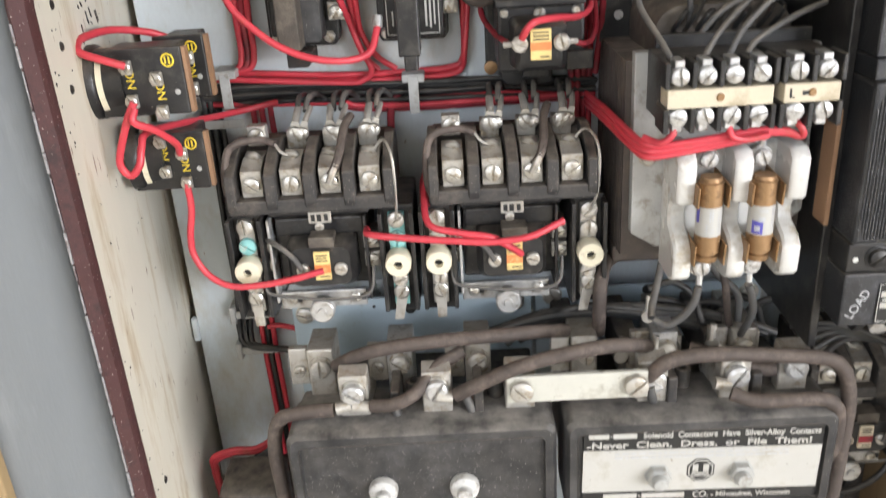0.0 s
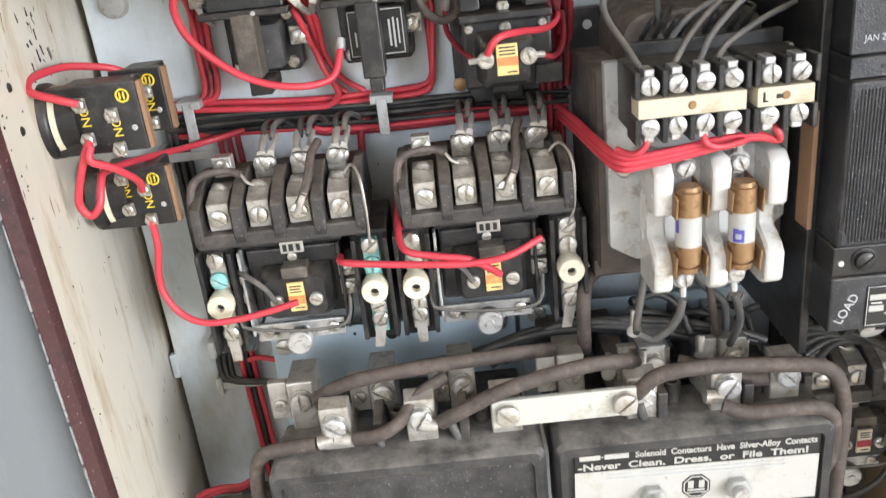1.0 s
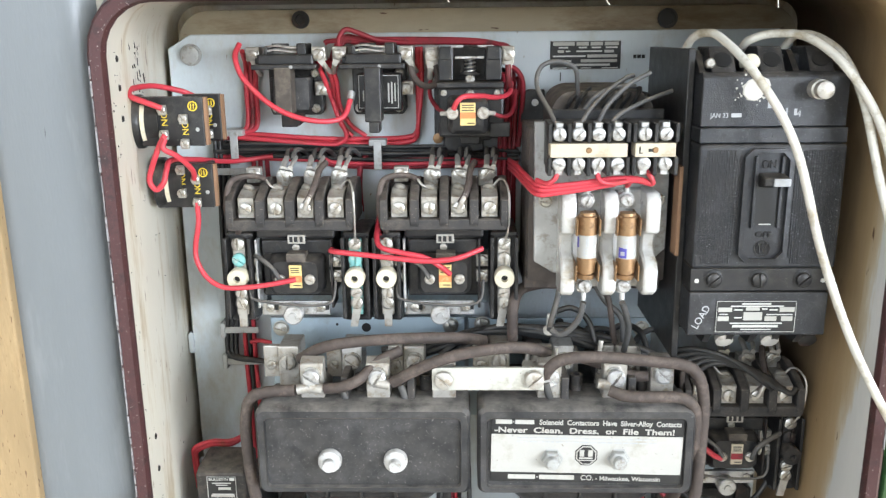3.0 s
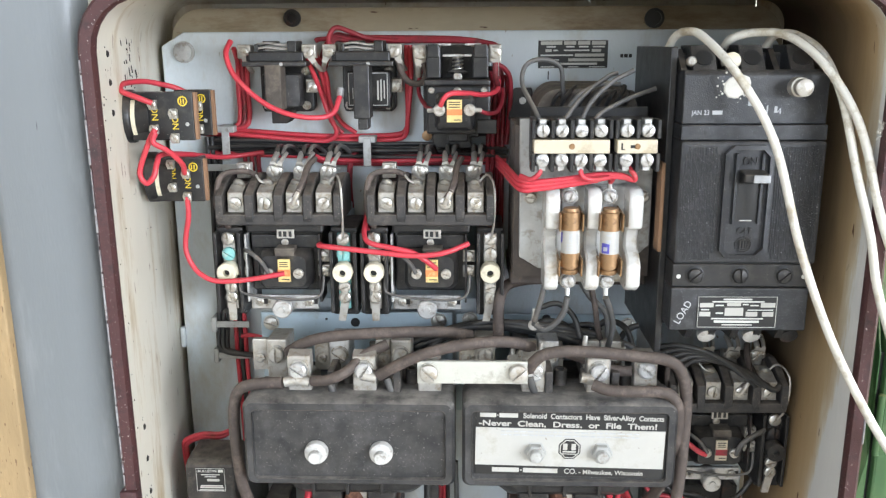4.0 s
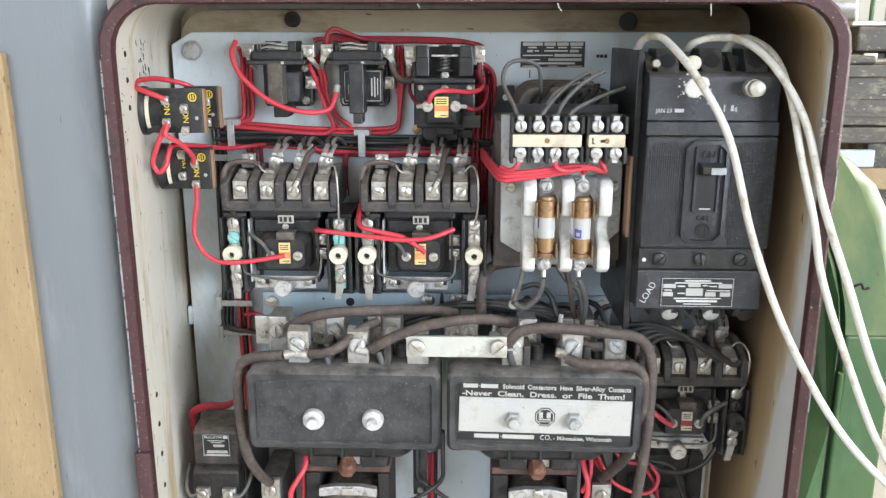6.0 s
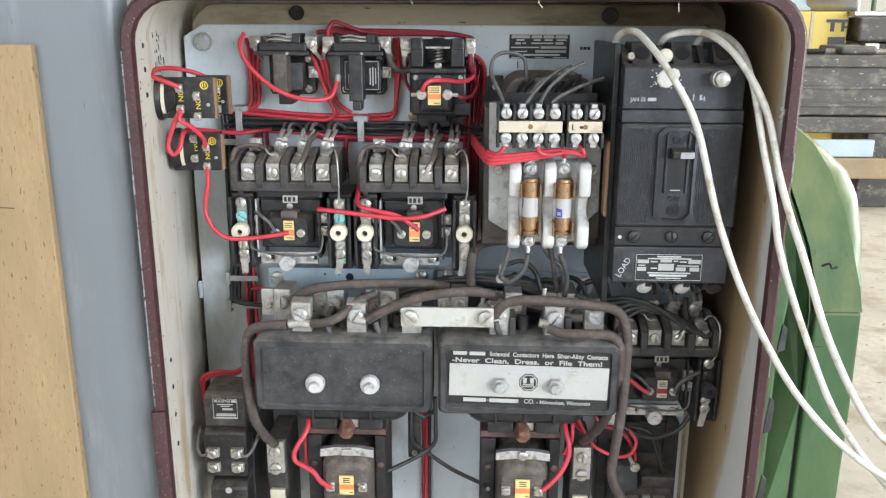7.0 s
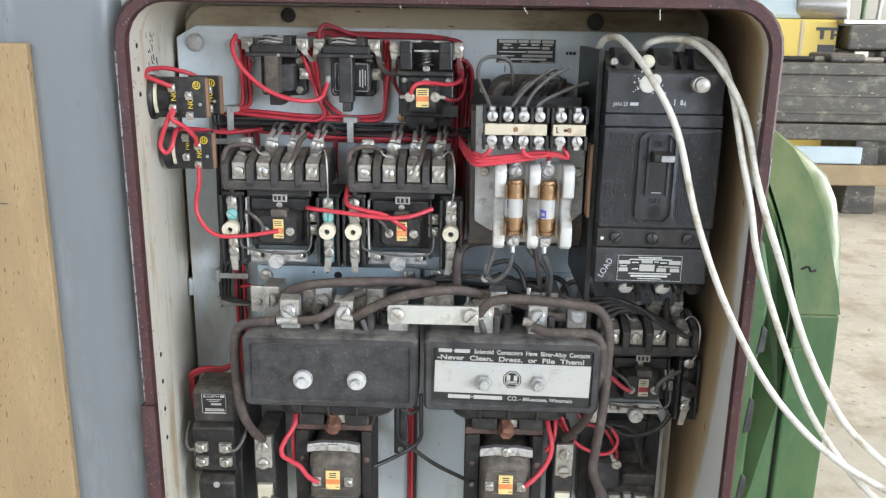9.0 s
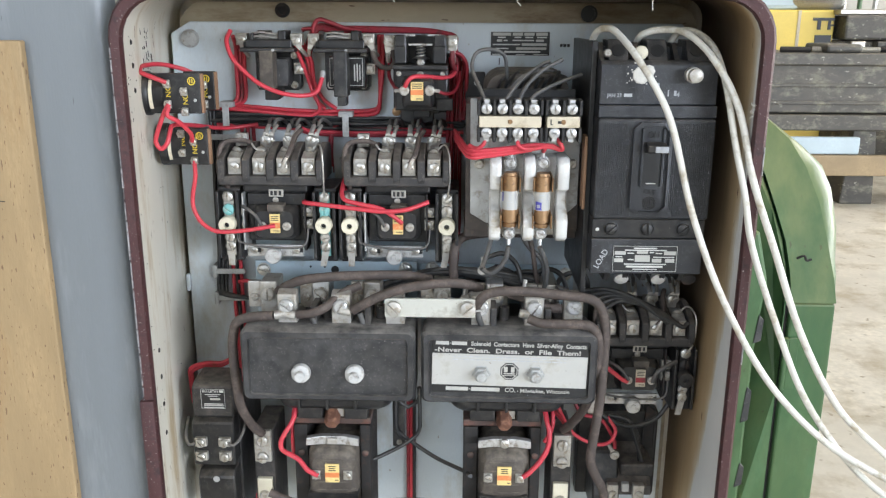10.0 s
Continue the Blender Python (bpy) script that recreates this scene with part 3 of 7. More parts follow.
# ---- the circuit breaker ----
def breaker():
    b0 = thing("circuit_breaker", 0.307, 0.0, 1.05, "large black three-pole circuit breaker switched on", "circuit breaker")
    X = lambda x: x - 0.307
    Z = lambda z: z - 1.05
    part("case", box(X(0.2575), X(0.3565), -0.118, 0, Z(1.056), Z(1.2635), 0.002), "breaker", b0)
    part("top_cover", prism_x([(-0.110, Z(1.2145)), (-0.1475, Z(1.2145)), (-0.1475, Z(1.249)), (-0.144, Z(1.252)), (-0.110, Z(1.252))], X(0.2565), X(0.3575), 0.0008), "breaker", b0, "upper cover with a moulded date")
    part("ledge", box(X(0.2560), X(0.3580), -0.1505, -0.11, Z(1.2035), Z(1.2142), 0.0008), "breaker", b0)
    part("front_cover", box(X(0.2560), X(0.3580), -0.1530, -0.11, Z(1.1135), Z(1.2030), 0.0022), "breaker", b0, "finely ribbed front cover")
    ribs = bmesh.new()
    for x0, x1 in ((0.2580, 0.2855), (0.3215, 0.3560)):
        k = int((x1 - x0) / 0.00165)
        for i in range(k):
            x = x0 + (x1 - x0) * i / k
            cut = 0.010 if i in (0, k - 1) else 0.005 if i in (1, k - 2) else 0.0
            prism([(X(x), Z(1.117 + cut)), (X(x + 0.0009), Z(1.117 + cut)), (X(x + 0.0009), Z(1.199 - cut)), (X(x), Z(1.199 - cut))], -0.1528, -0.1537, 0.00025, 1, bm=ribs)
    tagged(part("ribs", ribs, "ribbed", b0), kind="stuff")
    part("lower_cover", box(X(0.2560), X(0.3565), -0.1500, -0.11, Z(1.0955), Z(1.1128), 0.0008), "bakelite", b0)
    part("terminal_cover", box(X(0.2555), X(0.3560), -0.1515, -0.11, Z(1.062), Z(1.0950), 0.0012), "breaker", b0)
    for x in (0.3075, 0.2725, 0.342):
        part("vent_hole", lathe([(0.0014, 0), (0.0014, 0.0004)], (X(x), -0.1505, Z(1.209)), n=10), "ink", b0)
    # octagonal escutcheon
    oct_ = [(0.2925, 1.2005), (0.3145, 1.2005), (0.3205, 1.1945), (0.3205, 1.1245), (0.3145, 1.1185), (0.2925, 1.1185), (0.2865, 1.1245), (0.2865, 1.1945)]
    inn = [(0.2945, 1.1975), (0.3125, 1.1975), (0.3175, 1.1925), (0.3175, 1.1265), (0.3125, 1.1215), (0.2945, 1.1215), (0.2895, 1.1265), (0.2895, 1.1925)]
    e = bmesh.new()
    ring = [[e.verts.new((X(x), y, Z(z))) for x, z in pts] for pts, y in ((oct_, -0.1525), (oct_, -0.1570), (inn, -0.1575), (inn, -0.1540))]
    for a, c in zip(ring, ring[1:]):
        for k in range(8):
            e.faces.new((a[k], a[(k + 1) % 8], c[(k + 1) % 8], c[k]))
    e.faces.new(ring[-1])
    esc = part("escutcheon", e, "breaker", b0, "raised octagonal switch surround")
    part("slot", box(X(0.2965), X(0.3120), -0.1546, -0.1535, Z(1.1455), Z(1.1835)), "ink", esc, "open switch slot")
    for x0, x1 in ((0.2940, 0.2962), (0.3122, 0.3144)):
        part("slot_rail", box(X(x0), X(x1), -0.1565, -0.1535, Z(1.144), Z(1.195), 0.0006), "breaker", esc)
    part("toggle", prism_x([(-0.154, Z(1.1735)), (-0.1675, Z(1.1755)), (-0.1680, Z(1.1815)), (-0.154, Z(1.1835))], X(0.2975), X(0.3150), 0.0008), "bakelite", b0, "black switch handle")
    part("toggle_tip", box(X(0.3035), X(0.3150), -0.1688, -0.166, Z(1.1758), Z(1.1812), 0.0006), "bluewhite", b0, "worn grey tip of the handle")
    part("glint_bar", box(X(0.3000), X(0.3085), -0.1552, -0.1545, Z(1.1462), Z(1.1470)), "silverprint", b0)
    lettering("ON", X(0.2995), -0.1546, Z(1.1865), 0.0085, "bakelite", esc, 0.0095, depth=0.0004)
    lettering("OFF", X(0.2985), -0.1546, Z(1.1370), 0.0062, "bakelite", esc, 0.0110, depth=0.0004)
    lg = bmesh.new()
    for r in (0.0056, 0.0040):
        tube([(X(0.3040) + r * math.cos(a * math.pi / 4), -0.1545, Z(1.1287) + r * math.sin(a * math.pi / 4)) for a in range(9)], 0.00035, 6, 3, bm=lg)
    for dx in (-0.002, 0, 0.002):
        box(X(0.3040 + dx) - 0.0004, X(0.3040 + dx) + 0.0004, -0.1549, -0.154, Z(1.1258), Z(1.1318), bm=lg)
    part("emblem", lg, "bakelite", esc)
    # line terminals on the top
    for i, x in enumerate((0.2725, 0.3065, 0.3405)):
        t = bmesh.new()
        prism_x([(-0.10, Z(1.251)), (-0.141, Z(1.2515)), (-0.127, Z(1.2690)), (-0.10, Z(1.2690))], X(x - 0.0085), X(x + 0.0085), 0.0006, bm=t)
        part("terminal_housing", t, "breaker", b0)
        part("terminal_hole", lathe([(0.0062, 0), (0.0062, 0.0008)], (X(x), -0.1345, Z(1.2600)), (0, -0.78, 0.62), 18), "ink", b0, "dark wire hole")
    for x in (0.2585, 0.2895, 0.3235):
        part("barrier", prism_x([(-0.09, Z(1.250)), (-0.140, Z(1.250)), (-0.120, Z(1.2665)), (-0.09, Z(1.2665))], X(x) - 0.002, X(x) + 0.002), "bakelite", b0)
    part("lug_end", lathe([(0.0062, 0), (0.0060, 0.008), (0.004, 0.0095)], (X(0.2925), -0.128, Z(1.2575)), (0, -1, 0.1), 16), "ivory", b0, "cream wire end", True)
    part("lug_end", lathe([(0.0035, 0), (0.0035, 0.004), (0.0025, 0.005)], (X(0.2625), -0.138, Z(1.2575)), (0, -1, 0.2), 12), "steel", b0, "", True)
    pp = bmesh.new()
    rnd = random.Random(4)
    for i in range(110):
        a, q = rnd.uniform(0, 6.283), abs(rnd.gauss(0, 0.0052))
        rr = rnd.uniform(0.0004, 0.0019) * (1.0 if q < 0.005 else 0.5)
        lathe([(rr, 0), (rr * 0.8, rr * 0.35), (rr * 0.2, rr * 0.5)], (X(0.2925) + q * math.cos(a) * 1.25, -0.1475, Z(1.2395) + q * math.sin(a)), n=8, bm=pp)
    lathe([(0.0078, 0), (0.0070, 0.0009), (0.003, 0.0016)], (X(0.2915), -0.1475, Z(1.2400)), n=9, bm=pp), lathe([(0.0056, 0), (0.0048, 0.0007), (0.002, 0.0012)], (X(0.2975), -0.1475, Z(1.2432)), n=8, bm=pp)
    part("paint_blob", pp, "bond", b0, "splash of white sealant", True)
    part("test_knob", lathe([(0.0068, 0), (0.0068, 0.008), (0.0056, 0.0085), (0.0056, 0.0105), (0.0062, 0.011), (0.0060, 0.0155), (0.0046, 0.0165)], (X(0.3345), -0.1475, Z(1.2405)), n=22), "tin", b0, "dull knurled metal stud", True)
    lettering("JAN 23", X(0.2630), -0.1476, Z(1.2212), 0.0046, "bluewhite", b0, 0.0125)
    bars([(X(0.2775), X(0.2845), Z(1.2214), Z(1.2242)), (X(0.302), X(0.3075), Z(1.2275), Z(1.2335)), (X(0.3150), X(0.3160), Z(1.222), Z(1.2275)), (X(0.3205), X(0.3225), Z(1.2225), Z(1.227))], -0.1476, "bluewhite", b0, "stamp_mark")
    lettering("4", X(0.3225), -0.1476, Z(1.2215), 0.0062, "bluewhite", b0)
    for x, a in ((0.2725, -40), (0.305, 85), (0.337, -42)):
        part("screw_well", lathe([(0.0068, 0), (0.0070, 0.0006), (0.0060, 0.0008), (0.0058, 0.0002)], (X(x), -0.1500, Z(1.1045)), n=20), "ink", b0)
        screw(b0, X(x), -0.1503, Z(1.1045), 0.0052, "bakelite", a, 0.003)
    for x in (0.2605, 0.3515):
        part("pin", lathe([(0.0017, 0), (0.0015, 0.0006)], (X(x), -0.1500, Z(1.1035)), n=12), "silverprint", b0)
    lp = part("rating_plate", box(X(0.2755), X(0.3335), -0.1523, -0.1515, Z(1.0648), Z(1.0888), 0.0003, 1), "ink", b0, "black rating plate with silver boxes")
    bx = [(0.277, 0.287, 1.0805, 1.0838), (0.297, 0.307, 1.0815, 1.0840), (0.3215, 0.3322, 1.0805, 1.0840), (0.277, 0.285, 1.0735, 1.0770), (0.2955, 0.309, 1.0740, 1.0802), (0.311, 0.3195, 1.0735, 1.0770), (0.323, 0.3312, 1.0735, 1.0770)]
    bars([(X(a), X(b), Z(c), Z(d)) for a, b, c, d in bx], -0.1523, "white", lp, "value_box")
    ln = [(0.294, 0.315, 1.0860, 1.0872), (0.286, 0.324, 1.0843, 1.0853), (0.2885, 0.2945, 1.0815, 1.0825), (0.3085, 0.3125, 1.0822, 1.0832), (0.314, 0.3200, 1.0815, 1.0825), (0.278, 0.284, 1.0782, 1.0790), (0.289, 0.2945, 1.0755, 1.0765),
          (0.312, 0.331, 1.0780, 1.0788), (0.286, 0.324, 1.0712, 1.0722), (0.288, 0.321, 1.0685, 1.0703), (0.294, 0.316, 1.0665, 1.0673),
          (0.2757, 0.3333, 1.0884, 1.0887), (0.2757, 0.3333, 1.0649, 1.0652), (0.2757, 0.2760, 1.065, 1.0886), (0.3330, 0.3333, 1.065, 1.0886)]
    bars([(X(a), X(b), Z(c), Z(d)) for a, b, c, d in ln], -0.1523, "silverprint", lp)
    lettering("LOAD", X(0.2625), -0.1516, Z(1.0665), 0.0074, "bluewhite", b0, 0.0185, roll=-62, name="scratched_word")
    for x in (0.2725, 0.2895, 0.3065, 0.3235, 0.3405):
        part("foot_barrier", prism_x([(-0.09, Z(1.062)), (-0.148, Z(1.062)), (-0.140, Z(1.0525)), (-0.09, Z(1.050))], X(x) - 0.0025, X(x) + 0.0025), "bakelite", b0)
    for x in (0.2870, 0.3210, 0.349):
        part("load_lug", lathe([(0.0066, 0), (0.0066, 0.004), (0.0045, 0.0048)], (X(x), -0.137, Z(1.0555)), (0.0, -0.85, -0.5), 18), "nickel" if x < 0.34 else "rust", b0, "bright load terminal" if x < 0.34 else "dull load terminal", True)
    part("insulating_strip", box(X(0.2478), X(0.2505), -0.134, -0.118, Z(1.118), Z(1.185), 0.0005), "fibre", b0, "brown fibre strip")
    part("barrier_plate", box(X(0.2508), X(0.2560), -0.128, 0.0, Z(1.035), Z(1.268), 0.001), "bakelite", b0, "black insulating side barrier")
    return b0


breaker()


# ---- small motor starters ----
def starter(with_red=True):
    s = thing("motor_starter", -0.0445, 0.0, 1.05, "dusty black four-pole motor starter with overload relays", "motor starter", "small motor starters on the plate")
    part("base_plate", box(-0.046, 0.046, -0.030, 0.0, -0.002, 0.085, 0.002), "subplate", s, "blue-grey steel base")
    part("magnet_body", box(-0.0315, 0.0285, -0.074, -0.030, 0.019, 0.080, 0.002), "bakelite", s)
    # terminal block with sloping barriers
    t = bmesh.new()
    box(-0.0485, 0.0475, -0.0930, -0.045, 0.083, 0.0925, 0.0012, bm=t)
    box(-0.0475, 0.0465, -0.0600, -0.035, 0.0925, 0.1130, 0.0012, bm=t)
    prism_x([(-0.060, 0.0925), (-0.0930, 0.0925), (-0.0930, 0.0945), (-0.060, 0.112)], -0.0475, 0.0465, bm=t)
    block = part("terminal_block", t, "dusty", s, "dust-covered black terminal block")
    for x in (-0.0475, -0.0235, -0.0003, 0.0230, 0.0465):
        w = 0.0030 if abs(x) > 0.04 else 0.0036
        part("barrier", prism_x([(-0.045, 0.083), (-0.1045, 0.083), (-0.1060, 0.088), (-0.1050, 0.106), (-0.0860, 0.1145), (-0.068, 0.1185), (-0.052, 0.1165), (-0.045, 0.108)], x - w, x + w, 0.0008), "dusty", s)
    part("front_rail", box(-0.0495, 0.0485, -0.1050, -0.090, 0.0815, 0.0905, 0.0012), "dusty", s)
    for i, x in enumerate((-0.0355, -0.0120, 0.0113, 0.0352)):
        c = part("contact_strap", prism_x([(-0.0955, 0.0905), (-0.0985, 0.0910), (-0.0985, 0.1070), (-0.0850, 0.1115), (-0.070, 0.1115), (-0.070, 0.1095), (-0.0845, 0.1092), (-0.0955, 0.1050)], x - 0.0064, x + 0.0064, 0.0004), "tin", s, "tinned contact strap")
        screw(c, x, -0.0985, 0.0985, 0.0052, "steel", (35, 100, 15, -38)[i], 0.0028)
        screw(c, x, -0.0840, 0.1125, 0.0048, "steel", (80, 10, 70, 40)[i], 0.0026).rotation_euler = (radians(38), radians(20), 0)
    # line terminals above
    for i, x in enumerate((-0.0355, -0.0115, 0.0110, 0.0330)):
        if i == 0:
            part("terminal_clamp", box(x - 0.0058, x + 0.0058, -0.0690, -0.060, 0.114, 0.1265, 0.0008), "tin", s)
            screw(s, x, -0.0690, 0.1205, 0.0052, "steel", -45, 0.0026)
        else:
            part("terminal_clamp", box(x - 0.0060, x + 0.0060, -0.0660, -0.055, 0.110, 0.1215, 0.0008), "tin", s)
            crimp_lug(s, x, -0.0665, 0.1195, 0.0050, 0.0130, (0, 4, -4, 6)[i], "tin", (0, 80, 55, -42)[i], 0.014)
            crimp_lug(s, x + 0.004, -0.0655, 0.1200, 0.0038, 0.0130, 20, "tin", (0, 80, 55, -42)[i], 0.014)
    for i, x in enumerate((-0.0115, 0.0110, 0.0330)):
        for k in (0, 1):
            part("line_wire", tube([(x + 0.001 + 0.005 * k, -0.056, 0.1310), (x + 0.001 + 0.006 * k, -0.046, 0.1370), (x + 0.002 + 0.007 * k, -0.028, 0.1350), (x + 0.004 + 0.008 * k, -0.012, 0.1280)], 0.0019, 7, 4), "greywire" if k else "blackwire", s, "", True)
    # coil and its surround
    part("yoke", box(-0.0295, 0.0265, -0.0800, -0.072, 0.057, 0.0685, 0.0012), "bakelite", s, "black yoke with three holes")
    screw(s, -0.0015, -0.0800, 0.0625, 0.0030, "tin", 0, 0.0018)
    for x in (-0.0165, 0.0140):
        part("hole", lathe([(0.0022, 0), (0.0022, 0.0004)], (x, -0.0800, 0.0625), n=12), "ink", s)
    part("upper_cover", box(-0.0330, 0.0310, -0.0830, -0.060, 0.0705, 0.0790, 0.002), "bakelite", s)
    g = part("number_tag", box(-0.0072, 0.0072, -0.0848, -0.0825, 0.0665, 0.0740, 0.0005), "tin", s, "bent metal number tag")
    bars([(-0.0055, -0.0030, 0.0680, 0.0725), (-0.0018, 0.0010, 0.0680, 0.0725), (0.0028, 0.0052, 0.0680, 0.0725)], -0.0848, "ink", g)
    co = part("coil", shell([(-0.0235, 0.0215, 0.024, 0.058, 0.005, -0.070), (-0.0225, 0.0205, 0.025, 0.057, 0.006, -0.088), (-0.0195, 0.0175, 0.028, 0.054, 0.006, -0.0945)], cap_last=True), "bakelite", s, "black moulded coil", True)
    part("coil_tape", box(-0.0075, 0.0085, -0.0945, -0.080, 0.050, 0.0605, 0.001), "coil", co)
    lb = part("coil_label", box(-0.0050, 0.0050, -0.0962, -0.0940, 0.0325, 0.0515, 0.0004), "yellow", co, "small yellow and orange coil label")
    part("label_band", box(-0.0050, 0.0050, -0.0965, -0.0960, 0.0375, 0.0430), "orange", lb)
    bars([(-0.0036, 0.0036, 0.0488, 0.0496), (-0.0036, 0.0030, 0.0470, 0.0477), (-0.0036, 0.0036, 0.0452, 0.0459), (-0.002, 0.004, 0.0345, 0.0352)], -0.0962, "ink", lb)
    for x, a in ((-0.0125, 60), (0.0115, 20)):
        screw(co, x, -0.0945, 0.0395, 0.0042, "tin", a, 0.0028)
    # side strips and wire bail
    for x in (-0.0335, 0.0275):
        part("side_strip", box(x - 0.0009, x + 0.0009, -0.0850, -0.060, 0.012, 0.0700, 0.0004), "nickel" if x < 0 else "rust", s)
    part("bail", tube([(-0.0385, -0.086, 0.0375), (-0.0390, -0.089, 0.0260), (-0.034, -0.090, 0.0205), (-0.005, -0.091, 0.0165), (0.020, -0.091, 0.0165), (0.0290, -0.090, 0.0215), (0.0310, -0.086, 0.0360)], 0.0011, 8, 5), "greywire", s, "bent grey wire bail", True)
    # slotted bar and knob
    sb = part("latch_bar", box(-0.0335, 0.0235, -0.0770, -0.0735, 0.0035, 0.0155, 0.0006), "nickel", s, "bright slotted latch bar")
    for x in (-0.026, 0.0165):
        part("slot", box(x - 0.001, x + 0.0065, -0.0773, -0.0768, 0.0078, 0.0122, 0.0001, 1), "ink", sb)
        screw(sb, x, -0.0772, 0.0100, 0.0036, "steel", 40, 0.0020)
    part("latch_knob", lathe([(0.0048, 0), (0.0048, 0.006), (0.0080, 0.0064), (0.0080, 0.0150), (0.0070, 0.0160), (0.0030, 0.0160), (0.0026, 0.0172)], (-0.0045, -0.0770, 0.0078), n=22), "nickel", s, "grey knurled knob", True)
    # side terminal screws
    for x in (-0.0385, 0.0300):
        for z in (0.0505, 0.0375):
            part("side_terminal", box(x - 0.005, x + 0.005, -0.0790, -0.060, z - 0.0052, z + 0.0052, 0.0008), "tin", s)
            screw(s, x, -0.0790, z, 0.0044, "steel", 40 * x * 1000 + z * 900, 0.0024)
    # overload relays on both sides
    for side, x in ((0, -0.0475), (1, 0.0475)):
        o = part("overload_relay", box(x - 0.0110, x + 0.0110, -0.0800, -0.025, -0.0005, 0.0745, 0.0016), "bakelite", s, "narrow black overload relay")
        for dx in (-0.0098, 0.0098):
            part("cheek", box(x + dx - 0.0014, x + dx + 0.0014, -0.0900, -0.078, 0.004, 0.0720, 0.0006), "bakelite", o)
        part("heater_strap", box(x - 0.0052, x + 0.0052, -0.0840, -0.079, 0.044, 0.0705, 0.0008), "teal" if side else "tin", o)
        part("heater_strap", box(x - 0.0050, x + 0.0050, -0.0840, -0.079, 0.006, 0.0330, 0.0008), "teal" if side else "tin", o)
        for z, m_, r in ((0.0665, "steel", 0.0054), (0.0535, "teal", 0.0056), (0.0255, "tin", 0.0050), (0.0165, "steel", 0.0052)):
            screw(o, x, -0.0840, z, r, m_, z * 4000 + side * 60, 0.0034)
        part("reset_knob", lathe([(0.0078, 0), (0.0082, 0.003), (0.0082, 0.0120), (0.0076, 0.0128), (0.0028, 0.0130), (0.0026, 0.0085)], (x, -0.0840, 0.0400), n=24), "ivory", o, "ivory reset ring with a dark hole", True)
        part("knob_hole", lathe([(0.0026, 0), (0.0026, 0.0002)], (x, -0.0926, 0.0400), n=12), "ink", o)
        part("tail_lug", prism([(x - 0.0035, 0.012), (x + 0.0035, 0.012), (x + 0.0030 - 0.003 * side, -0.004), (x - 0.0030 - 0.003 * side, -0.004)], -0.0855, -0.0830), "tin", o)
    # link wires over the block
    part("jumper", tube([(-0.0480, -0.080, 0.075), (-0.0510, -0.098, 0.095), (-0.0500, -0.092, 0.115), (-0.044, -0.086, 0.121), (-0.030, -0.082, 0.1215), (-0.0215, -0.084, 0.1190)], 0.0024, 8, 5), "brownwire", s, "dusty brown jumper wire", True)
    part("jumper_end", tube([(-0.0215, -0.084, 0.1190), (-0.018, -0.087, 0.1150), (-0.014, -0.088, 0.1132)], 0.0010, 6, 4), "tin", s, "", True)
    part("jumper", tube([(0.0113, -0.098, 0.1010), (0.0160, -0.101, 0.1085), (0.0190, -0.093, 0.117), (0.0205, -0.080, 0.1255), (0.0240, -0.068, 0.1300)], 0.0026, 8, 5), "brownwire", s, "dusty brown jumper wire", True)
    part("jumper_end", tube([(0.0113, -0.1012, 0.0985), (0.0135, -0.1025, 0.1035), (0.0165, -0.1010, 0.1095)], 0.0022, 8, 4), "tin", s, "crimped tin ferrule", True)
    part("bare_wire", tube([(0.0380, -0.086, 0.1130), (0.0430, -0.088, 0.1190), (0.0470, -0.096, 0.1190), (0.0500, -0.104, 0.110), (0.0500, -0.101, 0.085), (0.0480, -0.090, 0.0690)], 0.0009, 6, 5), "tin", s, "thin bare wire", True)
    # coil lead
    part("coil_lead", tube([(-0.0370, -0.081, 0.0560), (-0.0290, -0.090, 0.0560), (-0.0180, -0.096, 0.0490), (-0.0125, -0.098, 0.0405)], 0.0018, 8, 5), "greywire", s, "", True)
    return s


first_starter = starter()
second_starter = copy_thing(first_starter, pose(0.0760, 0.0, 1.05))
third_starter = copy_thing(first_starter, pose(0.3265, 0.020, 0.883))
for made_, swap in ((second_starter, {"teal": "tin"}), (third_starter, {"teal": "rust", "ivory": "bakelite", "yellow": "strip", "orange": "darkred"})):
    for o in made_.children_recursive:
        for old, now in swap.items():
            if o.data.materials[0] == M[old] and old != now:
                o.data = o.data.copy()
                o.data.materials[0] = M[now]
tagged(third_starter, "grimy four-pole motor starter below the circuit breaker")


def carrier_plate(x0, x1, y, z0, z1, screws, holes, label):
    p = thing("carrier_plate", (x0 + x1) / 2, 0.0, z0, label, "bracket")
    cx = (x0 + x1) / 2
    part("front", box(x0 - cx, x1 - cx, y, y + 0.003, 0, z1 - z0, 0.0008), "subplate", p)
    part("stand_off", box(x0 - cx + 0.008, x1 - cx - 0.008, y + 0.003, 0, 0.004, 0.016, 0.001), "subplate", p)
    for x, z in screws:
        part("washer", lathe([(0.0072, 0), (0.0072, 0.0008)], (x - cx, y, z - z0), n=20), "steel", p)
        screw(p, x - cx, y - 0.0008, z - z0, 0.0062, "steel", 40 + x * 300, 0.0034)
    for x, z, r in holes:
        part("hole", lathe([(r, 0), (r, 0.0003)], (x - cx, y, z - z0), n=16), "ink", p)


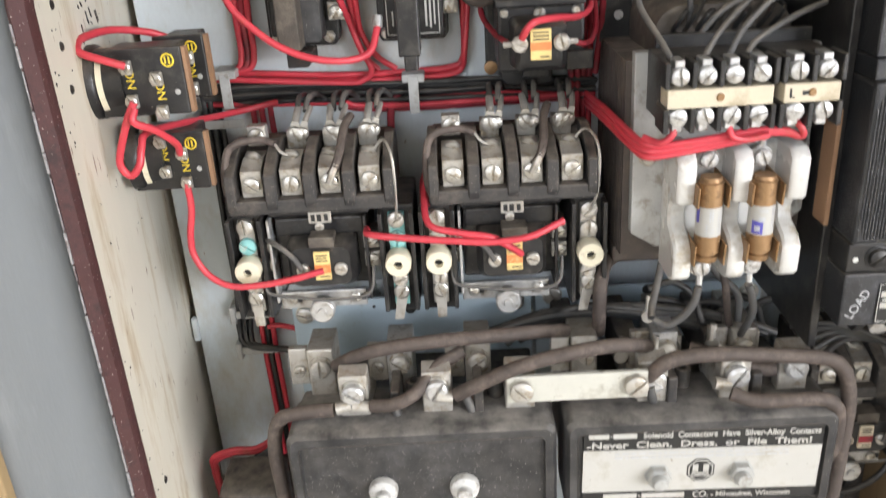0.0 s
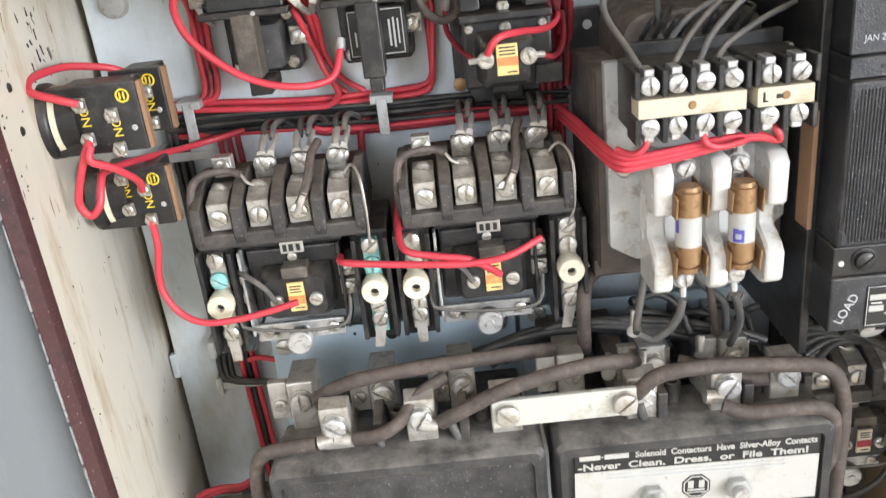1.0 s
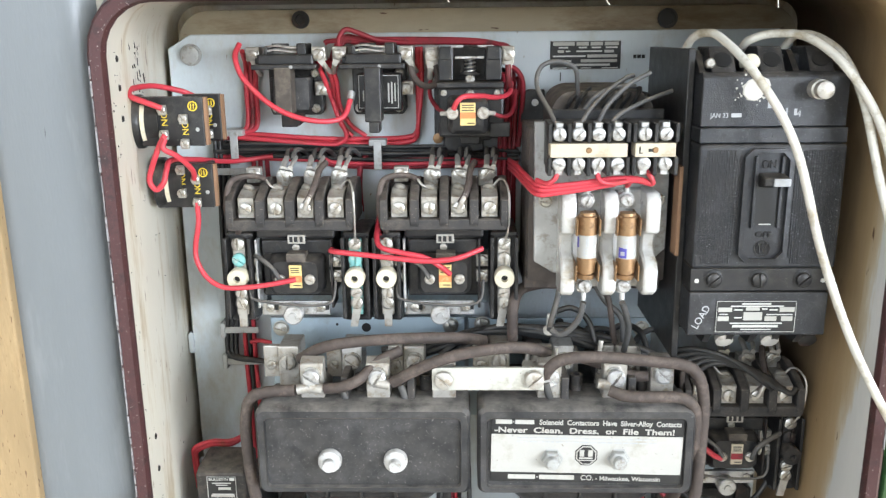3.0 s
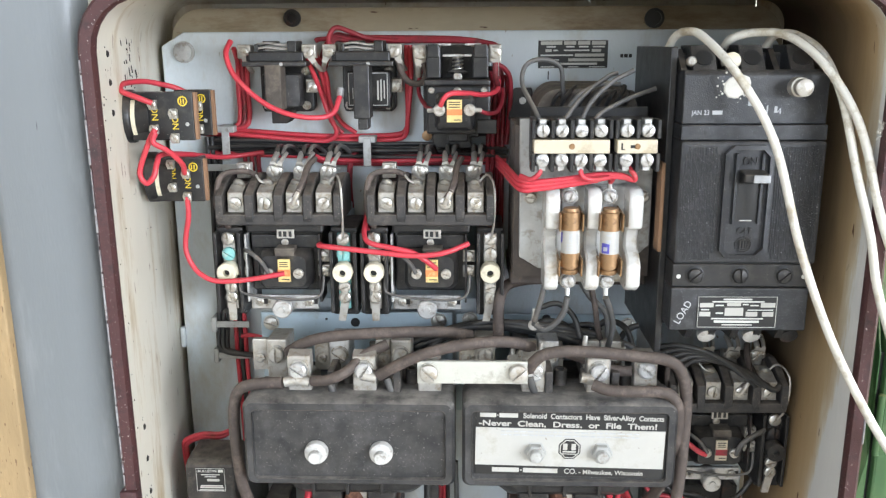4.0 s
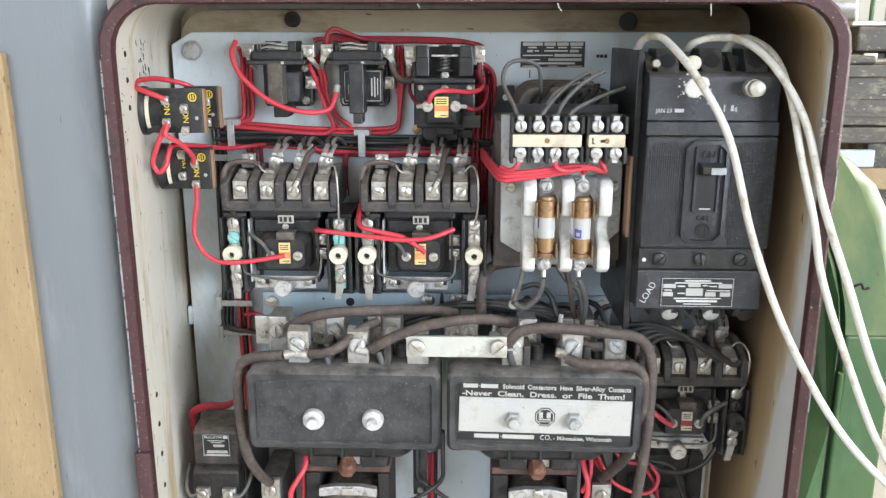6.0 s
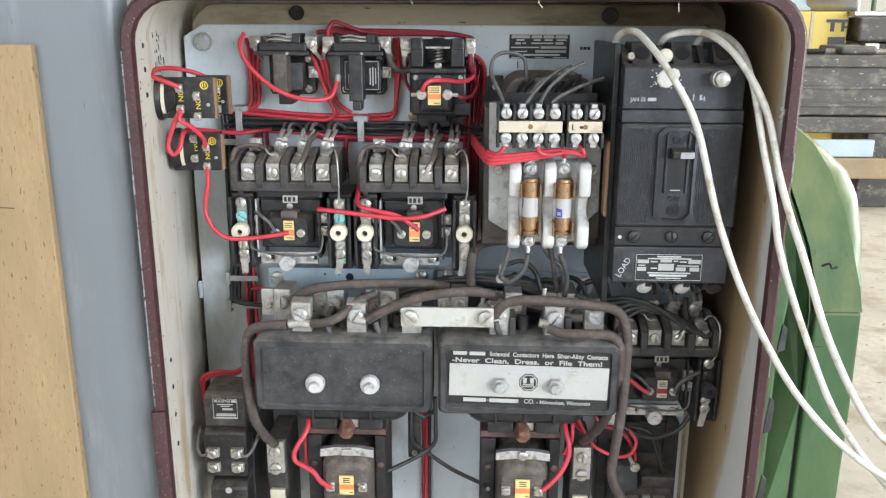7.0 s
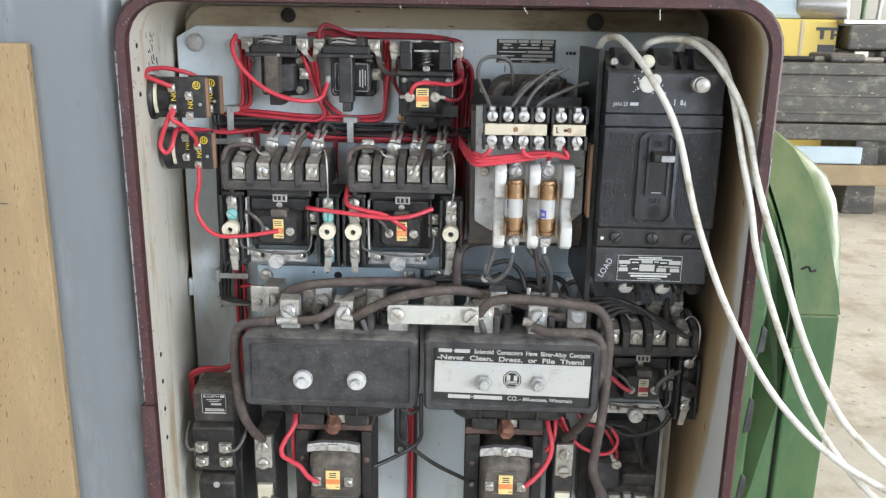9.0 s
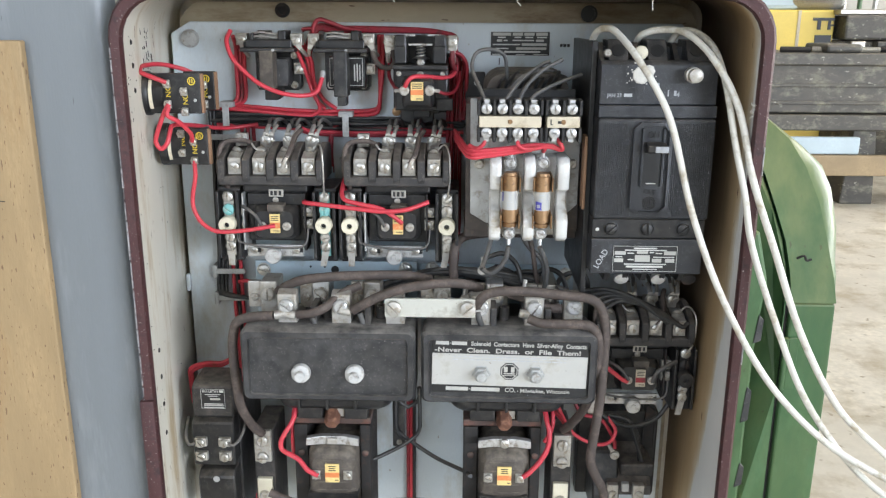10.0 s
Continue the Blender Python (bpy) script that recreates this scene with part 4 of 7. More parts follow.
carrier_plate(-0.0815, 0.0915, -0.037, 0.94, 1.0375, [(-0.072, 1.0275), (0.079, 1.0300)], [(0.004, 1.028, 0.0042), (-0.022, 1.031, 0.0012), (-0.007, 1.031, 0.0012)], "blue-grey steel carrier plate with a round hole")
carrier_plate(0.0945, 0.258, -0.030, 0.94, 1.0340, [(0.107, 1.0290), (0.249, 1.0240)], [(0.176, 1.030, 0.0040)], "blue-grey steel carrier plate behind cables")


# ---- large contactors ----
def contactor(x0, labelled):
    c = thing("contactor", x0, 0.0, 0.80, "large contactor with a printed maker's plate on its arc cover" if labelled else "large contactor with a plain dusty black arc cover", "contactor", "large contactors on the plate")
    zf, zt = 0.1290, 0.2022
    w = 0.0835
    part("base_block", box(-w + 0.006, w - 0.006, -0.088, -0.020, 0.124, 0.1900, 0.002), "bakelite", c)
    a = shell([(-w + 0.003, w - 0.003, zf + 0.003, zt - 0.003, 0.004, -0.094), (-w + 0.002, w - 0.002, zf + 0.002, zt - 0.002, 0.006, -0.104), (-w, w, zf, zt, 0.007, -0.110), (-w, w, zf, zt, 0.007, -0.1465), (-w + 0.0025, w - 0.0025, zf + 0.0025, zt - 0.0025, 0.006, -0.1500),
               (-w + 0.0075, w - 0.0075, zf + 0.0065, zt - 0.0085, 0.004, -0.1500), (-w + 0.0080, w - 0.0080, zf + 0.0070, zt - 0.0090, 0.003, -0.1470)], cap_first=True, cap_last=True)
    arc = part("arc_cover", a, "arcbox", c, "dusty black moulded arc cover", True)
    if labelled:
        lab = part("maker_plate", box(-0.0735, 0.0735, -0.0006, 0, -0.0275, 0.0275, 0.0002, 1), "ink", arc, "black and cream printed maker's plate")
        lab.location, lab.rotation_euler = (0.0005, -0.1480, 0.1665), (0, radians(1.1), 0)
        part("cream_field", box(-0.0735, 0.0735, -0.0010, -0.0004, -0.0190, 0.0130), "white", lab)
        lettering("Solenoid  Contactors  Have  Silver-Alloy  Contacts", -0.0370, -0.0007, 0.0215, 0.0058, "white", lab, 0.1085, bold=0.00014)
        bars([(-0.0705, -0.0580, 0.0217, 0.0252), (-0.0573, -0.0562, 0.0231, 0.0238), (-0.0555, -0.0410, 0.0217, 0.0252)], -0.0007, "white", lab)
        lettering("-Never  Clean,  Dress,  or  File  Them!", -0.0715, -0.0007, 0.0145, 0.0064, "white", lab, 0.1380, bold=0.00016)
        bars([(-0.0600, -0.0388, -0.0248, -0.0210), (-0.0380, -0.0364, -0.0233, -0.0226), (-0.0356, -0.0085, -0.0248, -0.0210)], -0.0007, "white", lab)
        lettering("CO.", -0.0035, -0.0007, -0.0250, 0.0062, "white", lab, 0.0098, bold=0.00006)
        lettering("- Milwaukee, Wisconsin", 0.0080, -0.0007, -0.0250, 0.0052, "white", lab, 0.0500, bold=0.00008)
        rnd = random.Random(3)
        small = []
        for z, xa, xb in ((0.0098, -0.054, 0.0535), (0.0068, -0.054, 0.0535)):
            x = xa
            while x < xb:
                q = rnd.uniform(0.002, 0.0065)
                small.append((x, min(x + q, xb), z, z + 0.0009))
                x += q + 0.0012
        bars(small, -0.0010, "bluewhite", lab)
        emb = prism([(0.0092 * math.cos(radians(22.5 + 45 * k)), -0.0035 + 0.0092 * math.sin(radians(22.5 + 45 * k))) for k in range(8)], -0.0010, -0.0013)
        e1 = part("emblem", emb, "ink", lab, "black octagonal emblem")
        part("emblem_ring", prism([(0.0083 * math.cos(radians(22.5 + 45 * k)), -0.0035 + 0.0083 * math.sin(radians(22.5 + 45 * k))) for k in range(8)], -0.0013, -0.0015), "white", lab)
        part("emblem_field", prism([(0.0074 * math.cos(radians(22.5 + 45 * k)), -0.0035 + 0.0074 * math.sin(radians(22.5 + 45 * k))) for k in range(8)], -0.0015, -0.0017), "ink", lab)
        bars([(-0.0052, -0.0018, -0.0042, 0.0012), (0.0014, 0.0048, -0.0042, 0.0012), (-0.0055, 0.0050, -0.0062, -0.0050), (-0.006, 0.006, -0.0078, -0.0072)], -0.0017, "white", lab, "emblem_mark")
    # thin line for the dusty edge and the highlight along it
    rim = bmesh.new()
    rx, rz0, rz1 = w - 0.0072, zf + 0.0062, zt - 0.0082
    for k in range(len(round_rect(-rx, rx, rz0, rz1, 0.004))):
        loop = round_rect(-rx, rx, rz0, rz1, 0.004)
        (xa, za), (xb, zb) = loop[k], loop[(k + 1) % len(loop)]
        tube([(xa, -0.1501, za), (xb, -0.1501, zb)], 0.00030, 5, 1, bm=rim)
    part("rim", rim, "dusty", arc, "grey worn edge of the recess")
    nz = 0.1602 if labelled else 0.1580
    for x in (-0.0262, 0.0252):
        if labelled:
            n = part("cover_nut", lathe([(0.0090, 0), (0.0090, 0.0012), (0.0078, 0.0014), (0.0078, 0.0058), (0.0070, 0.0066)], (x, -0.1478, nz), n=6), "clip", c, "grey plated hexagon nut")
            part("stud", lathe([(0.0050, 0), (0.0050, 0.0045), (0.0043, 0.0054), (0.0030, 0.0056)], (x, -0.1540, nz), n=18), "clip", n, "", True)
        else:
            n = part("cover_nut", lathe([(0.0093, 0), (0.0094, 0.0022), (0.0088, 0.0050), (0.0070, 0.0064), (0.0058, 0.0066)], (x, -0.1470, nz), n=24), "edgepaint", c, "white-painted domed nut", True)
            part("stud", lathe([(0.0050, 0), (0.0049, 0.0052), (0.0042, 0.0060), (0.0030, 0.0058)], (x, -0.1532, nz - 0.0006), n=18), "edgepaint", n, "", True)
    # three front terminals and three behind them
    for i, x in enumerate((-0.0410, 0.0110, 0.0630) if not labelled else (-0.0270, 0.0115, 0.0620)):
        if labelled and i == 1:
            x = 0.0240
        y = -0.124 if not (labelled and i == 2) else -0.118
        br = part("terminal_post", prism_x([(-0.085, 0.196), (y - 0.005, 0.196), (y - 0.0055, 0.2305), (y + 0.004, 0.2335), (y + 0.006, 0.2335), (y + 0.008, 0.214), (-0.085, 0.206)], x - 0.0092, x + 0.0092, 0.0008), "tin", c, "grey terminal post")
        part("washer", lathe([(0.0078, 0), (0.0078, 0.0014)], (x, y - 0.0055, 0.2205), n=20), "steel", br)
        screw(br, x, y - 0.0070, 0.2200, 0.0072, "nickel", (35, 125, 45)[i], 0.0050, "terminal_screw")
    for i, x in enumerate((-0.0650, -0.0130, 0.0380)):
        br = part("rear_post", box(x - 0.0085, x + 0.0085, -0.1000, -0.070, 0.190, 0.2340, 0.0012), "tin" if i != 1 else "nickel", c, "stained rear terminal post")
        part("washer", lathe([(0.0076, 0), (0.0076, 0.0014)], (x, -0.1000, 0.2215), n=20), "steel", br)
        screw(br, x, -0.1014, 0.2215, 0.0066, "tin", (90, 35, -40)[i], 0.0045, "terminal_screw")
        part("side_clip", box(x - 0.0215, x - 0.0090, -0.0960, -0.090, 0.206, 0.2330, 0.0008), "tin", br)
        screw(br, x - 0.0150, -0.0960, 0.2170, 0.0040, "steel", 60 * i, 0.0030)
    for x in (-0.0150, 0.0370):
        part("pole_barrier", box(x - 0.003, x + 0.003, -0.1320, -0.080, 0.198, 0.2200, 0.001), "dusty", c)
        part("spring_cup", lathe([(0.0052, 0), (0.0052, 0.016), (0.0030, 0.016), (0.0030, 0.010)], (x + 0.011, -0.112, 0.199), (0, 0, 1), 14), "dusty", c, "", True)
    # magnet below
    m = -0.0045 if not labelled else 0.0
    part("arc_apron", shell([(-0.058, 0.060, 0.100, 0.136, 0.016, -0.060), (-0.058, 0.060, 0.1045, 0.136, 0.016, -0.112), (-0.054, 0.056, 0.1100, 0.134, 0.014, -0.126), (-0.046, 0.048, 0.1150, 0.132, 0.010, -0.131)], cap_first=True, cap_last=True), "bakelite", c, "black moulded tray with rounded corners", True)
    for i in range(3):
        part("apron_rib", box(m - 0.030 + 0.028 * i, m - 0.027 + 0.028 * i, -0.134, -0.120, 0.112, 0.130, 0.0008), "bakelite", c)
    for x0_, x1_ in ((m - 0.036, m - 0.010), (m + 0.012, m + 0.036)):
        part("armature_block", box(x0_, x1_, -0.106, -0.055, 0.088, 0.1045, 0.0015), "bakelite", c)
    part("guide", box(m + 0.0040, m + 0.0110, -0.100, -0.09, 0.088, 0.1035, 0.0008), "tin", c)
    part("frame_top", box(m - 0.0425, m + 0.0385, -0.0985, -0.030, 0.0790, 0.0860, 0.001), "brownedge", c, "rust-brown top of the magnet frame")
    for x0_, x1_ in ((m - 0.0415, m - 0.0275), (m + 0.0275, m + 0.0375)):
        part("frame_side", box(x0_, x1_, -0.1010, -0.030, -0.06, 0.0788, 0.0008), "rust", c, "dark side of the magnet frame")
        lam = bmesh.new()
        for k in range(12):
            box(x0_ - 0.0006, x1_ + 0.0006, -0.0985 + 0.0052 * k, -0.0955 + 0.0052 * k, -0.058, 0.0770, bm=lam)
        tagged(part("lamination", lam, "rust", c), kind="stuff")
        part("frame_rivet", lathe([(0.0034, 0), (0.0034, 0.0012), (0.0022, 0.002)], ((x0_ + x1_) / 2, -0.1010, 0.0470), n=14), "brownedge", c, "", True)
    part("frame_back", box(m - 0.0275, m + 0.0275, -0.060, -0.030, -0.06, 0.0788, 0.001), "bakelite", c)
    part("pivot_bolt", lathe([(0.0080, 0), (0.0080, 0.016), (0.0062, 0.019)], (m - 0.0005, -0.094, 0.0930), (0, -0.88, -0.48), 6), "rustbolt", c, "rusty slotted pivot bolt")
    sb = part("keeper_bar", prism([(m - 0.0272, 0.0610), (m - 0.0268, 0.0695), (m - 0.012, 0.0722), (m + 0.012, 0.0722), (m + 0.0268, 0.0695), (m + 0.0272, 0.0610), (m + 0.012, 0.0628), (m - 0.012, 0.0628)], -0.1130, -0.1060, 0.0008), "nickel", c, "bright arched keeper bar")
    if labelled:
        screw(sb, m, -0.1130, 0.0675, 0.0050, "steel", 48, 0.0030)
    else:
        part("bar_bolt", box(m - 0.0055, m + 0.0055, -0.1155, -0.1125, 0.0640, 0.0712, 0.0012), "tin", sb)
    co = part("coil", shell([(m - 0.0270, m + 0.0270, -0.06, 0.0615, 0.010, -0.064), (m - 0.0262, m + 0.0262, -0.05, 0.0612, 0.013, -0.104), (m - 0.0240, m + 0.0240, 0.004, 0.0585, 0.013, -0.1150), (m - 0.0205, m + 0.0205, 0.010, 0.0540, 0.012, -0.1190)], cap_last=True), "coil", c, "dusty brown taped coil", True)
    part("coil_foot", shell([(m - 0.0268, m + 0.0268, 0.0020, 0.0110, 0.004, -0.090), (m - 0.0260, m + 0.0260, 0.0025, 0.0105, 0.004, -0.1200)], cap_last=True), "bakelite", co, "black band round the coil", True)
    rnd = random.Random(5)
    for i in range(5):
        z = 0.014 + 0.0085 * i
        part("tape_edge", tube([(m - 0.0235, -0.1160, z), (m - 0.012, -0.1192, z + rnd.uniform(-0.001, 0.001)), (m + 0.012, -0.1192, z + rnd.uniform(-0.001, 0.001)), (m + 0.0235, -0.1160, z)], 0.0006, 5, 3), "coil", co)
    lb = part("coil_label", box(m - 0.0072, m + 0.0074, -0.1207, -0.1188, 0.0235, 0.0445, 0.0004), "yellow", co, "yellow and orange coil label")
    part("label_band", box(m - 0.0072, m + 0.0074, -0.1210, -0.1205, 0.0295, 0.0350), "orange", lb)
    bars([(m - 0.0035, m + 0.0040, 0.0415, 0.0425), (m - 0.0030, m + 0.0035, 0.0392, 0.0401), (m - 0.0035, m + 0.0040, 0.0369, 0.0378), (m + 0.003, m + 0.0065, 0.0260, 0.0268)], -0.1207, "ink", lb)
    for x, t_ in ((m - 0.0165, 20), (m + 0.0160, 70)):
        part("coil_terminal", box(x - 0.0045, x + 0.0045, -0.1205, -0.1165, 0.0265, 0.0365, 0.0008), "tin", co)
        screw(co, x, -0.1205, 0.0320, 0.0042, "steel", t_, 0.0030)
    # auxiliary contacts on both sides
    for x in ((0.0620,) if labelled else (-0.0820,)):
        ax = part("auxiliary_contact", box(x - 0.011, x + 0.011, -0.0880, -0.030, -0.06, 0.066, 0.002), "dusty", c)
        part("strap", box(x - 0.0090, x + 0.0090, -0.0930, -0.0875, 0.030, 0.0665, 0.0010), "tin", ax)
        part("strap", box(x - 0.0080, x + 0.0080, -0.0930, -0.0875, -0.030, 0.0100, 0.0010), "ivory", ax)
        for z, r in ((0.0555, 0.0062), (0.0360, 0.0062), (-0.010, 0.006)):
            screw(ax, x, -0.0930, z, r, "tin", z * 5000, 0.0040)
    part("side_lever", box(0.053, 0.0665, -0.055, -0.050, 0.030, 0.125, 0.001), "bakelite", c)
    part("lever_pin", lathe([(0.0030, 0), (0.0030, 0.002)], (0.0600, -0.055, 0.036), n=12), "steel", c)
    return c


contactor(0.0120, False)
contactor(0.1845, True)


def link_bar():
    lk = thing("link_bar", 0.109, -0.128, 1.010, "cream-painted metal link bar between the two contactors", "link bar")
    part("bar", box(-0.0430, 0.0430, -0.0120, -0.0085, 0.003, 0.0215, 0.0006), "linkpaint", lk)
    for x, a in ((-0.0340, 45), (0.0355, -40)):
        part("washer", lathe([(0.0078, 0), (0.0078, 0.001)], (x, -0.0120, 0.0125), n=20), "linkpaint" if x < 0 else "steel", lk)
        screw(lk, x, -0.0130, 0.0125, 0.0072, "tin", a, 0.0040)


link_bar()


# ---- control transformer with fuses ----
def transformer():
    t = thing("control_transformer", 0.196, 0.0, 1.08, "dark varnished control transformer with a grey face plate", "transformer")
    core = bmesh.new()
    for i in range(26):
        y = -0.094 + i * 0.0033
        j = 0.0004 * ((i * 7) % 3)
        box(-0.054 - j, 0.054 + j, y, y + 0.0030, 0.008, 0.1290, bm=core)
    tagged(part("core", core, "core", t, "stack of varnished iron laminations"), kind="stuff")
    part("winding", shell([(-0.036, 0.042, 0.105, 0.158, 0.016, -0.010), (-0.038, 0.044, 0.104, 0.160, 0.018, -0.030), (-0.036, 0.042, 0.105, 0.156, 0.016, -0.082)], cap_first=True, cap_last=True), "coil", t, "dusty brown taped winding", True)
    for i in range(9):
        part("lead_turn", tube([(-0.026 + i * 0.007, -0.080, 0.140), (-0.022 + i * 0.007, -0.088, 0.151), (-0.012 + i * 0.0065, -0.070, 0.155 + 0.003 * math.sin(i * 2.1)), (-0.010 + i * 0.006, -0.035, 0.152)], 0.0016, 6, 4), "blackwire", t, "", True)
    part("face_plate", prism([(-0.0510, 0.135), (0.0520, 0.135), (0.0520, 0.036), (0.0380, 0.0230), (-0.0345, 0.0165), (-0.0500, 0.0260)], -0.1030, -0.0950, 0.0008), "clip", t, "grey painted face plate with cut corners")
    part("mount_ear", prism([(-0.056, 0.126), (-0.056, 0.150), (-0.050, 0.154), (-0.036, 0.154), (-0.033, 0.126)], -0.018, -0.012, 0.001), "bakelite", t)
    part("ear_hole", lathe([(0.0030, 0), (0.0030, 0.0004)], (-0.044, -0.018, 0.143), n=12), "nickel", t)
    part("foot", box(-0.056, 0.056, -0.080, 0.0, -0.004, 0.008, 0.002), "core", t)
    part("bus_bracket", box(-0.040, 0.046, -0.103, -0.098, 0.134, 0.1440, 0.001), "bakelite", t)
    for x, z in ((-0.0420, 0.0745), (0.0450, 0.0750)):
        part("washer", lathe([(0.0055, 0), (0.0055, 0.0008)], (x, -0.1030, z), n=18), "steel", t)
        screw(t, x, -0.1038, z, 0.0048, "steel", 10 if x < 0 else -50, 0.0040)


transformer()


def terminal_strip(x0, poles, pitch, label):
    w = poles * pitch
    s = thing("terminal_strip", x0 + w / 2, -0.1030, 1.181, label, "terminal strip", "terminal strips on the transformer")
    part("body", box(-w / 2, w / 2, -0.030, 0.0, 0.002, 0.036, 0.001), "bakelite", s)
    for i in range(poles + 1):
        x = -w / 2 + i * pitch
        for z0, z1 in ((0.0, 0.0130), (0.0235, 0.0370)):
            part("barrier", box(x - 0.0014, x + 0.0014, -0.0460, -0.028, z0, z1, 0.0005, 1), "bakelite", s)
    part("marker_strip", box(-w / 2 + 0.0005, w / 2 - 0.0005, -0.0450, -0.030, 0.0130, 0.0228, 0.0006), "strip", s, "cream marker strip")
    part("strip_pin", lathe([(0.0022, 0), (0.0018, 0.0008)], (0, -0.0450, 0.0180), n=12), "copper", s)
    if poles == 2:
        bars([(-0.0115, -0.0105, 0.0155, 0.0205), (-0.0105, -0.009, 0.0155, 0.0162), (-0.005, -0.001, 0.0168, 0.0190)], -0.0450, "ink", s)
    for i in range(poles):
        x = -w / 2 + (i + 0.5) * pitch
        for z, dz in ((0.0080, -0.0045), (0.0292, 0.0045)):
            part("tang", box(x - 0.0026, x + 0.0026, -0.0420, -0.030, z + dz - 0.0035, z + dz + 0.0035, 0.0004, 1), "nickel", s)
            part("clamp", lathe([(0.0050, 0), (0.0050, 0.0120)], (x, -0.0300, z), n=18), "nickel", s)
            screw(s, x, -0.0420, z, 0.0048, "nickel", 47 * i + z * 3000, 0.0030)


terminal_strip(0.1520, 4, 0.0138, "black four-pole terminal strip with a cream marker")
terminal_strip(0.2115, 2, 0.0148, "black two-pole terminal strip with a cream marker")


def fuse_block():
    f = thing("fuse_block", 0.1985, -0.1030, 1.086, "white porcelain two-pole fuse block", "fuse block")
    part("base", box(-0.0330, 0.0350, -0.0110, 0.0, 0.002, 0.0790, 0.003), "ceramic", f)
    for x, w in ((-0.0300, 0.0052), (0.0010, 0.0050), (0.0315, 0.0052)):
        prof = [(0, 0.000), (-0.026, 0.000), (-0.0345, 0.005), (-0.0355, 0.0220), (-0.0300, 0.0280), (-0.0190, 0.0330), (-0.0175, 0.0400), (-0.0210, 0.0470), (-0.0340, 0.0500), (-0.0350, 0.0740), (-0.0290, 0.0800), (0, 0.0800)]
        b = prism_x(prof, x - w, x + w, 0.0016)
        part("ridge", b, "ceramic", f, "wavy porcelain ridge", True)
    for i, x in enumerate((-0.0165, 0.0128)):
        for z, s_ in ((0.0700, 1), (0.0110, -1)):
            part("contact", box(x - 0.0052, x + 0.0052, -0.0150, -0.0105, z - 0.009, z + 0.009, 0.0006), "nickel", f)
            screw(f, x, -0.0260, z + 0.0035 * s_, 0.0046, "nickel", 80 - 45 * i + z * 500, 0.0030)
            ring = bmesh.new()
            tube([(x + 0.0058 * math.cos(k * math.pi / 5), -0.0240, z + 0.0035 * s_ + 0.0058 * math.sin(k * math.pi / 5)) for k in range(11)], 0.0009, 6, 2, bm=ring)
            tube([(x, -0.0240, z + 0.0093 * s_), (x, -0.0245, z + 0.0150 * s_)], 0.0020, 8, 3, bm=ring)
            lathe([(0.0050, 0), (0.0050, 0.011)], (x, -0.0130, z + 0.0035 * s_), n=14, bm=ring)
            part("ring_lug", ring, "nickel", f, "", True)
        for z in (0.0560, 0.0215):
            for dx in (-0.0083, 0.0083):
                part("fuse_clip", prism_x([(-0.012, z - 0.0075), (-0.0400, z - 0.0065), (-0.0415, z + 0.0065), (-0.012, z + 0.0080)], x + dx - 0.0006, x + dx + 0.0006, 0.0003), "copper", f, "brown copper fuse clip")
    return f


fuse_block()


def fuse(x, z, kind_):
    f = thing("cartridge_fuse", x, -0.1360, z, "copper-ended cartridge fuse with a white label" if kind_ == 0 else "copper-ended cartridge fuse with a blue and white label", "fuse", "fuses in the fuse block")
    r = 0.0072
    up = (0, 0, 1)
    part("cap", lathe([(r * 0.82, 0), (r * 0.9, 0.001), (r * 0.9, 0.0034), (r * 0.72, 0.0038), (r * 0.72, 0.0052), (r, 0.0056), (r, 0.0165)], (0, 0, 0), up, 24), "copper", f, "", True)
    part("tube", lathe([(r * 0.985, 0), (r * 0.985, 0.0175)], (0, 0, 0.0165), up, 24), "white", f, "white printed paper tube", True)
    part("cap", lathe([(r, 0), (r, 0.0135), (r * 0.85, 0.0142), (r * 0.80, 0.0165)], (0, 0, 0.0338), up, 24), "copper", f, "", True)
    pr = bmesh.new()

    def patch(a0, a1, z0, z1):
        n = 8
        q = [[pr.verts.new((r * 1.004 * math.sin(radians(a0 + (a1 - a0) * k / n)), -r * 1.004 * math.cos(radians(a0 + (a1 - a0) * k / n)), zz)) for k in range(n + 1)] for zz in (z0, z1)]
        for k in range(n):
            pr.faces.new((q[0][k], q[0][k + 1], q[1][k + 1], q[1][k]))

    if kind_:
        patch(-58, -8, 0.0172, 0.0250)
        part("blue_print", pr, "blueprint", f, "blue printed field")
        pr = bmesh.new()
        patch(-45, -20, 0.019, 0.022), patch(-30, 0, 0.0245, 0.0275), patch(30, 34, 0.018, 0.033), patch(44, 47, 0.018, 0.033), patch(-30, 10, 0.0305, 0.0315)
        part("print", pr, "bluewhite", f)
    else:
        patch(-80, -60, 0.0245, 0.0325)
        part("blue_print", pr, "blueprint", f)
        pr = bmesh.new()
        patch(-30, 10, 0.0190, 0.0196), patch(-34, 12, 0.0212, 0.0217), patch(-30, 10, 0.0235, 0.0240), patch(-14, -6, 0.0255, 0.0320), patch(-2, 4, 0.0255, 0.0320), patch(28, 31, 0.018, 0.033), patch(40, 44, 0.018, 0.033), patch(-24, -20, 0.019, 0.024)
        part("print", pr, "bluewhite", f)


fuse(0.1820, 1.1020, 0)
fuse(0.2112, 1.1015, 1)


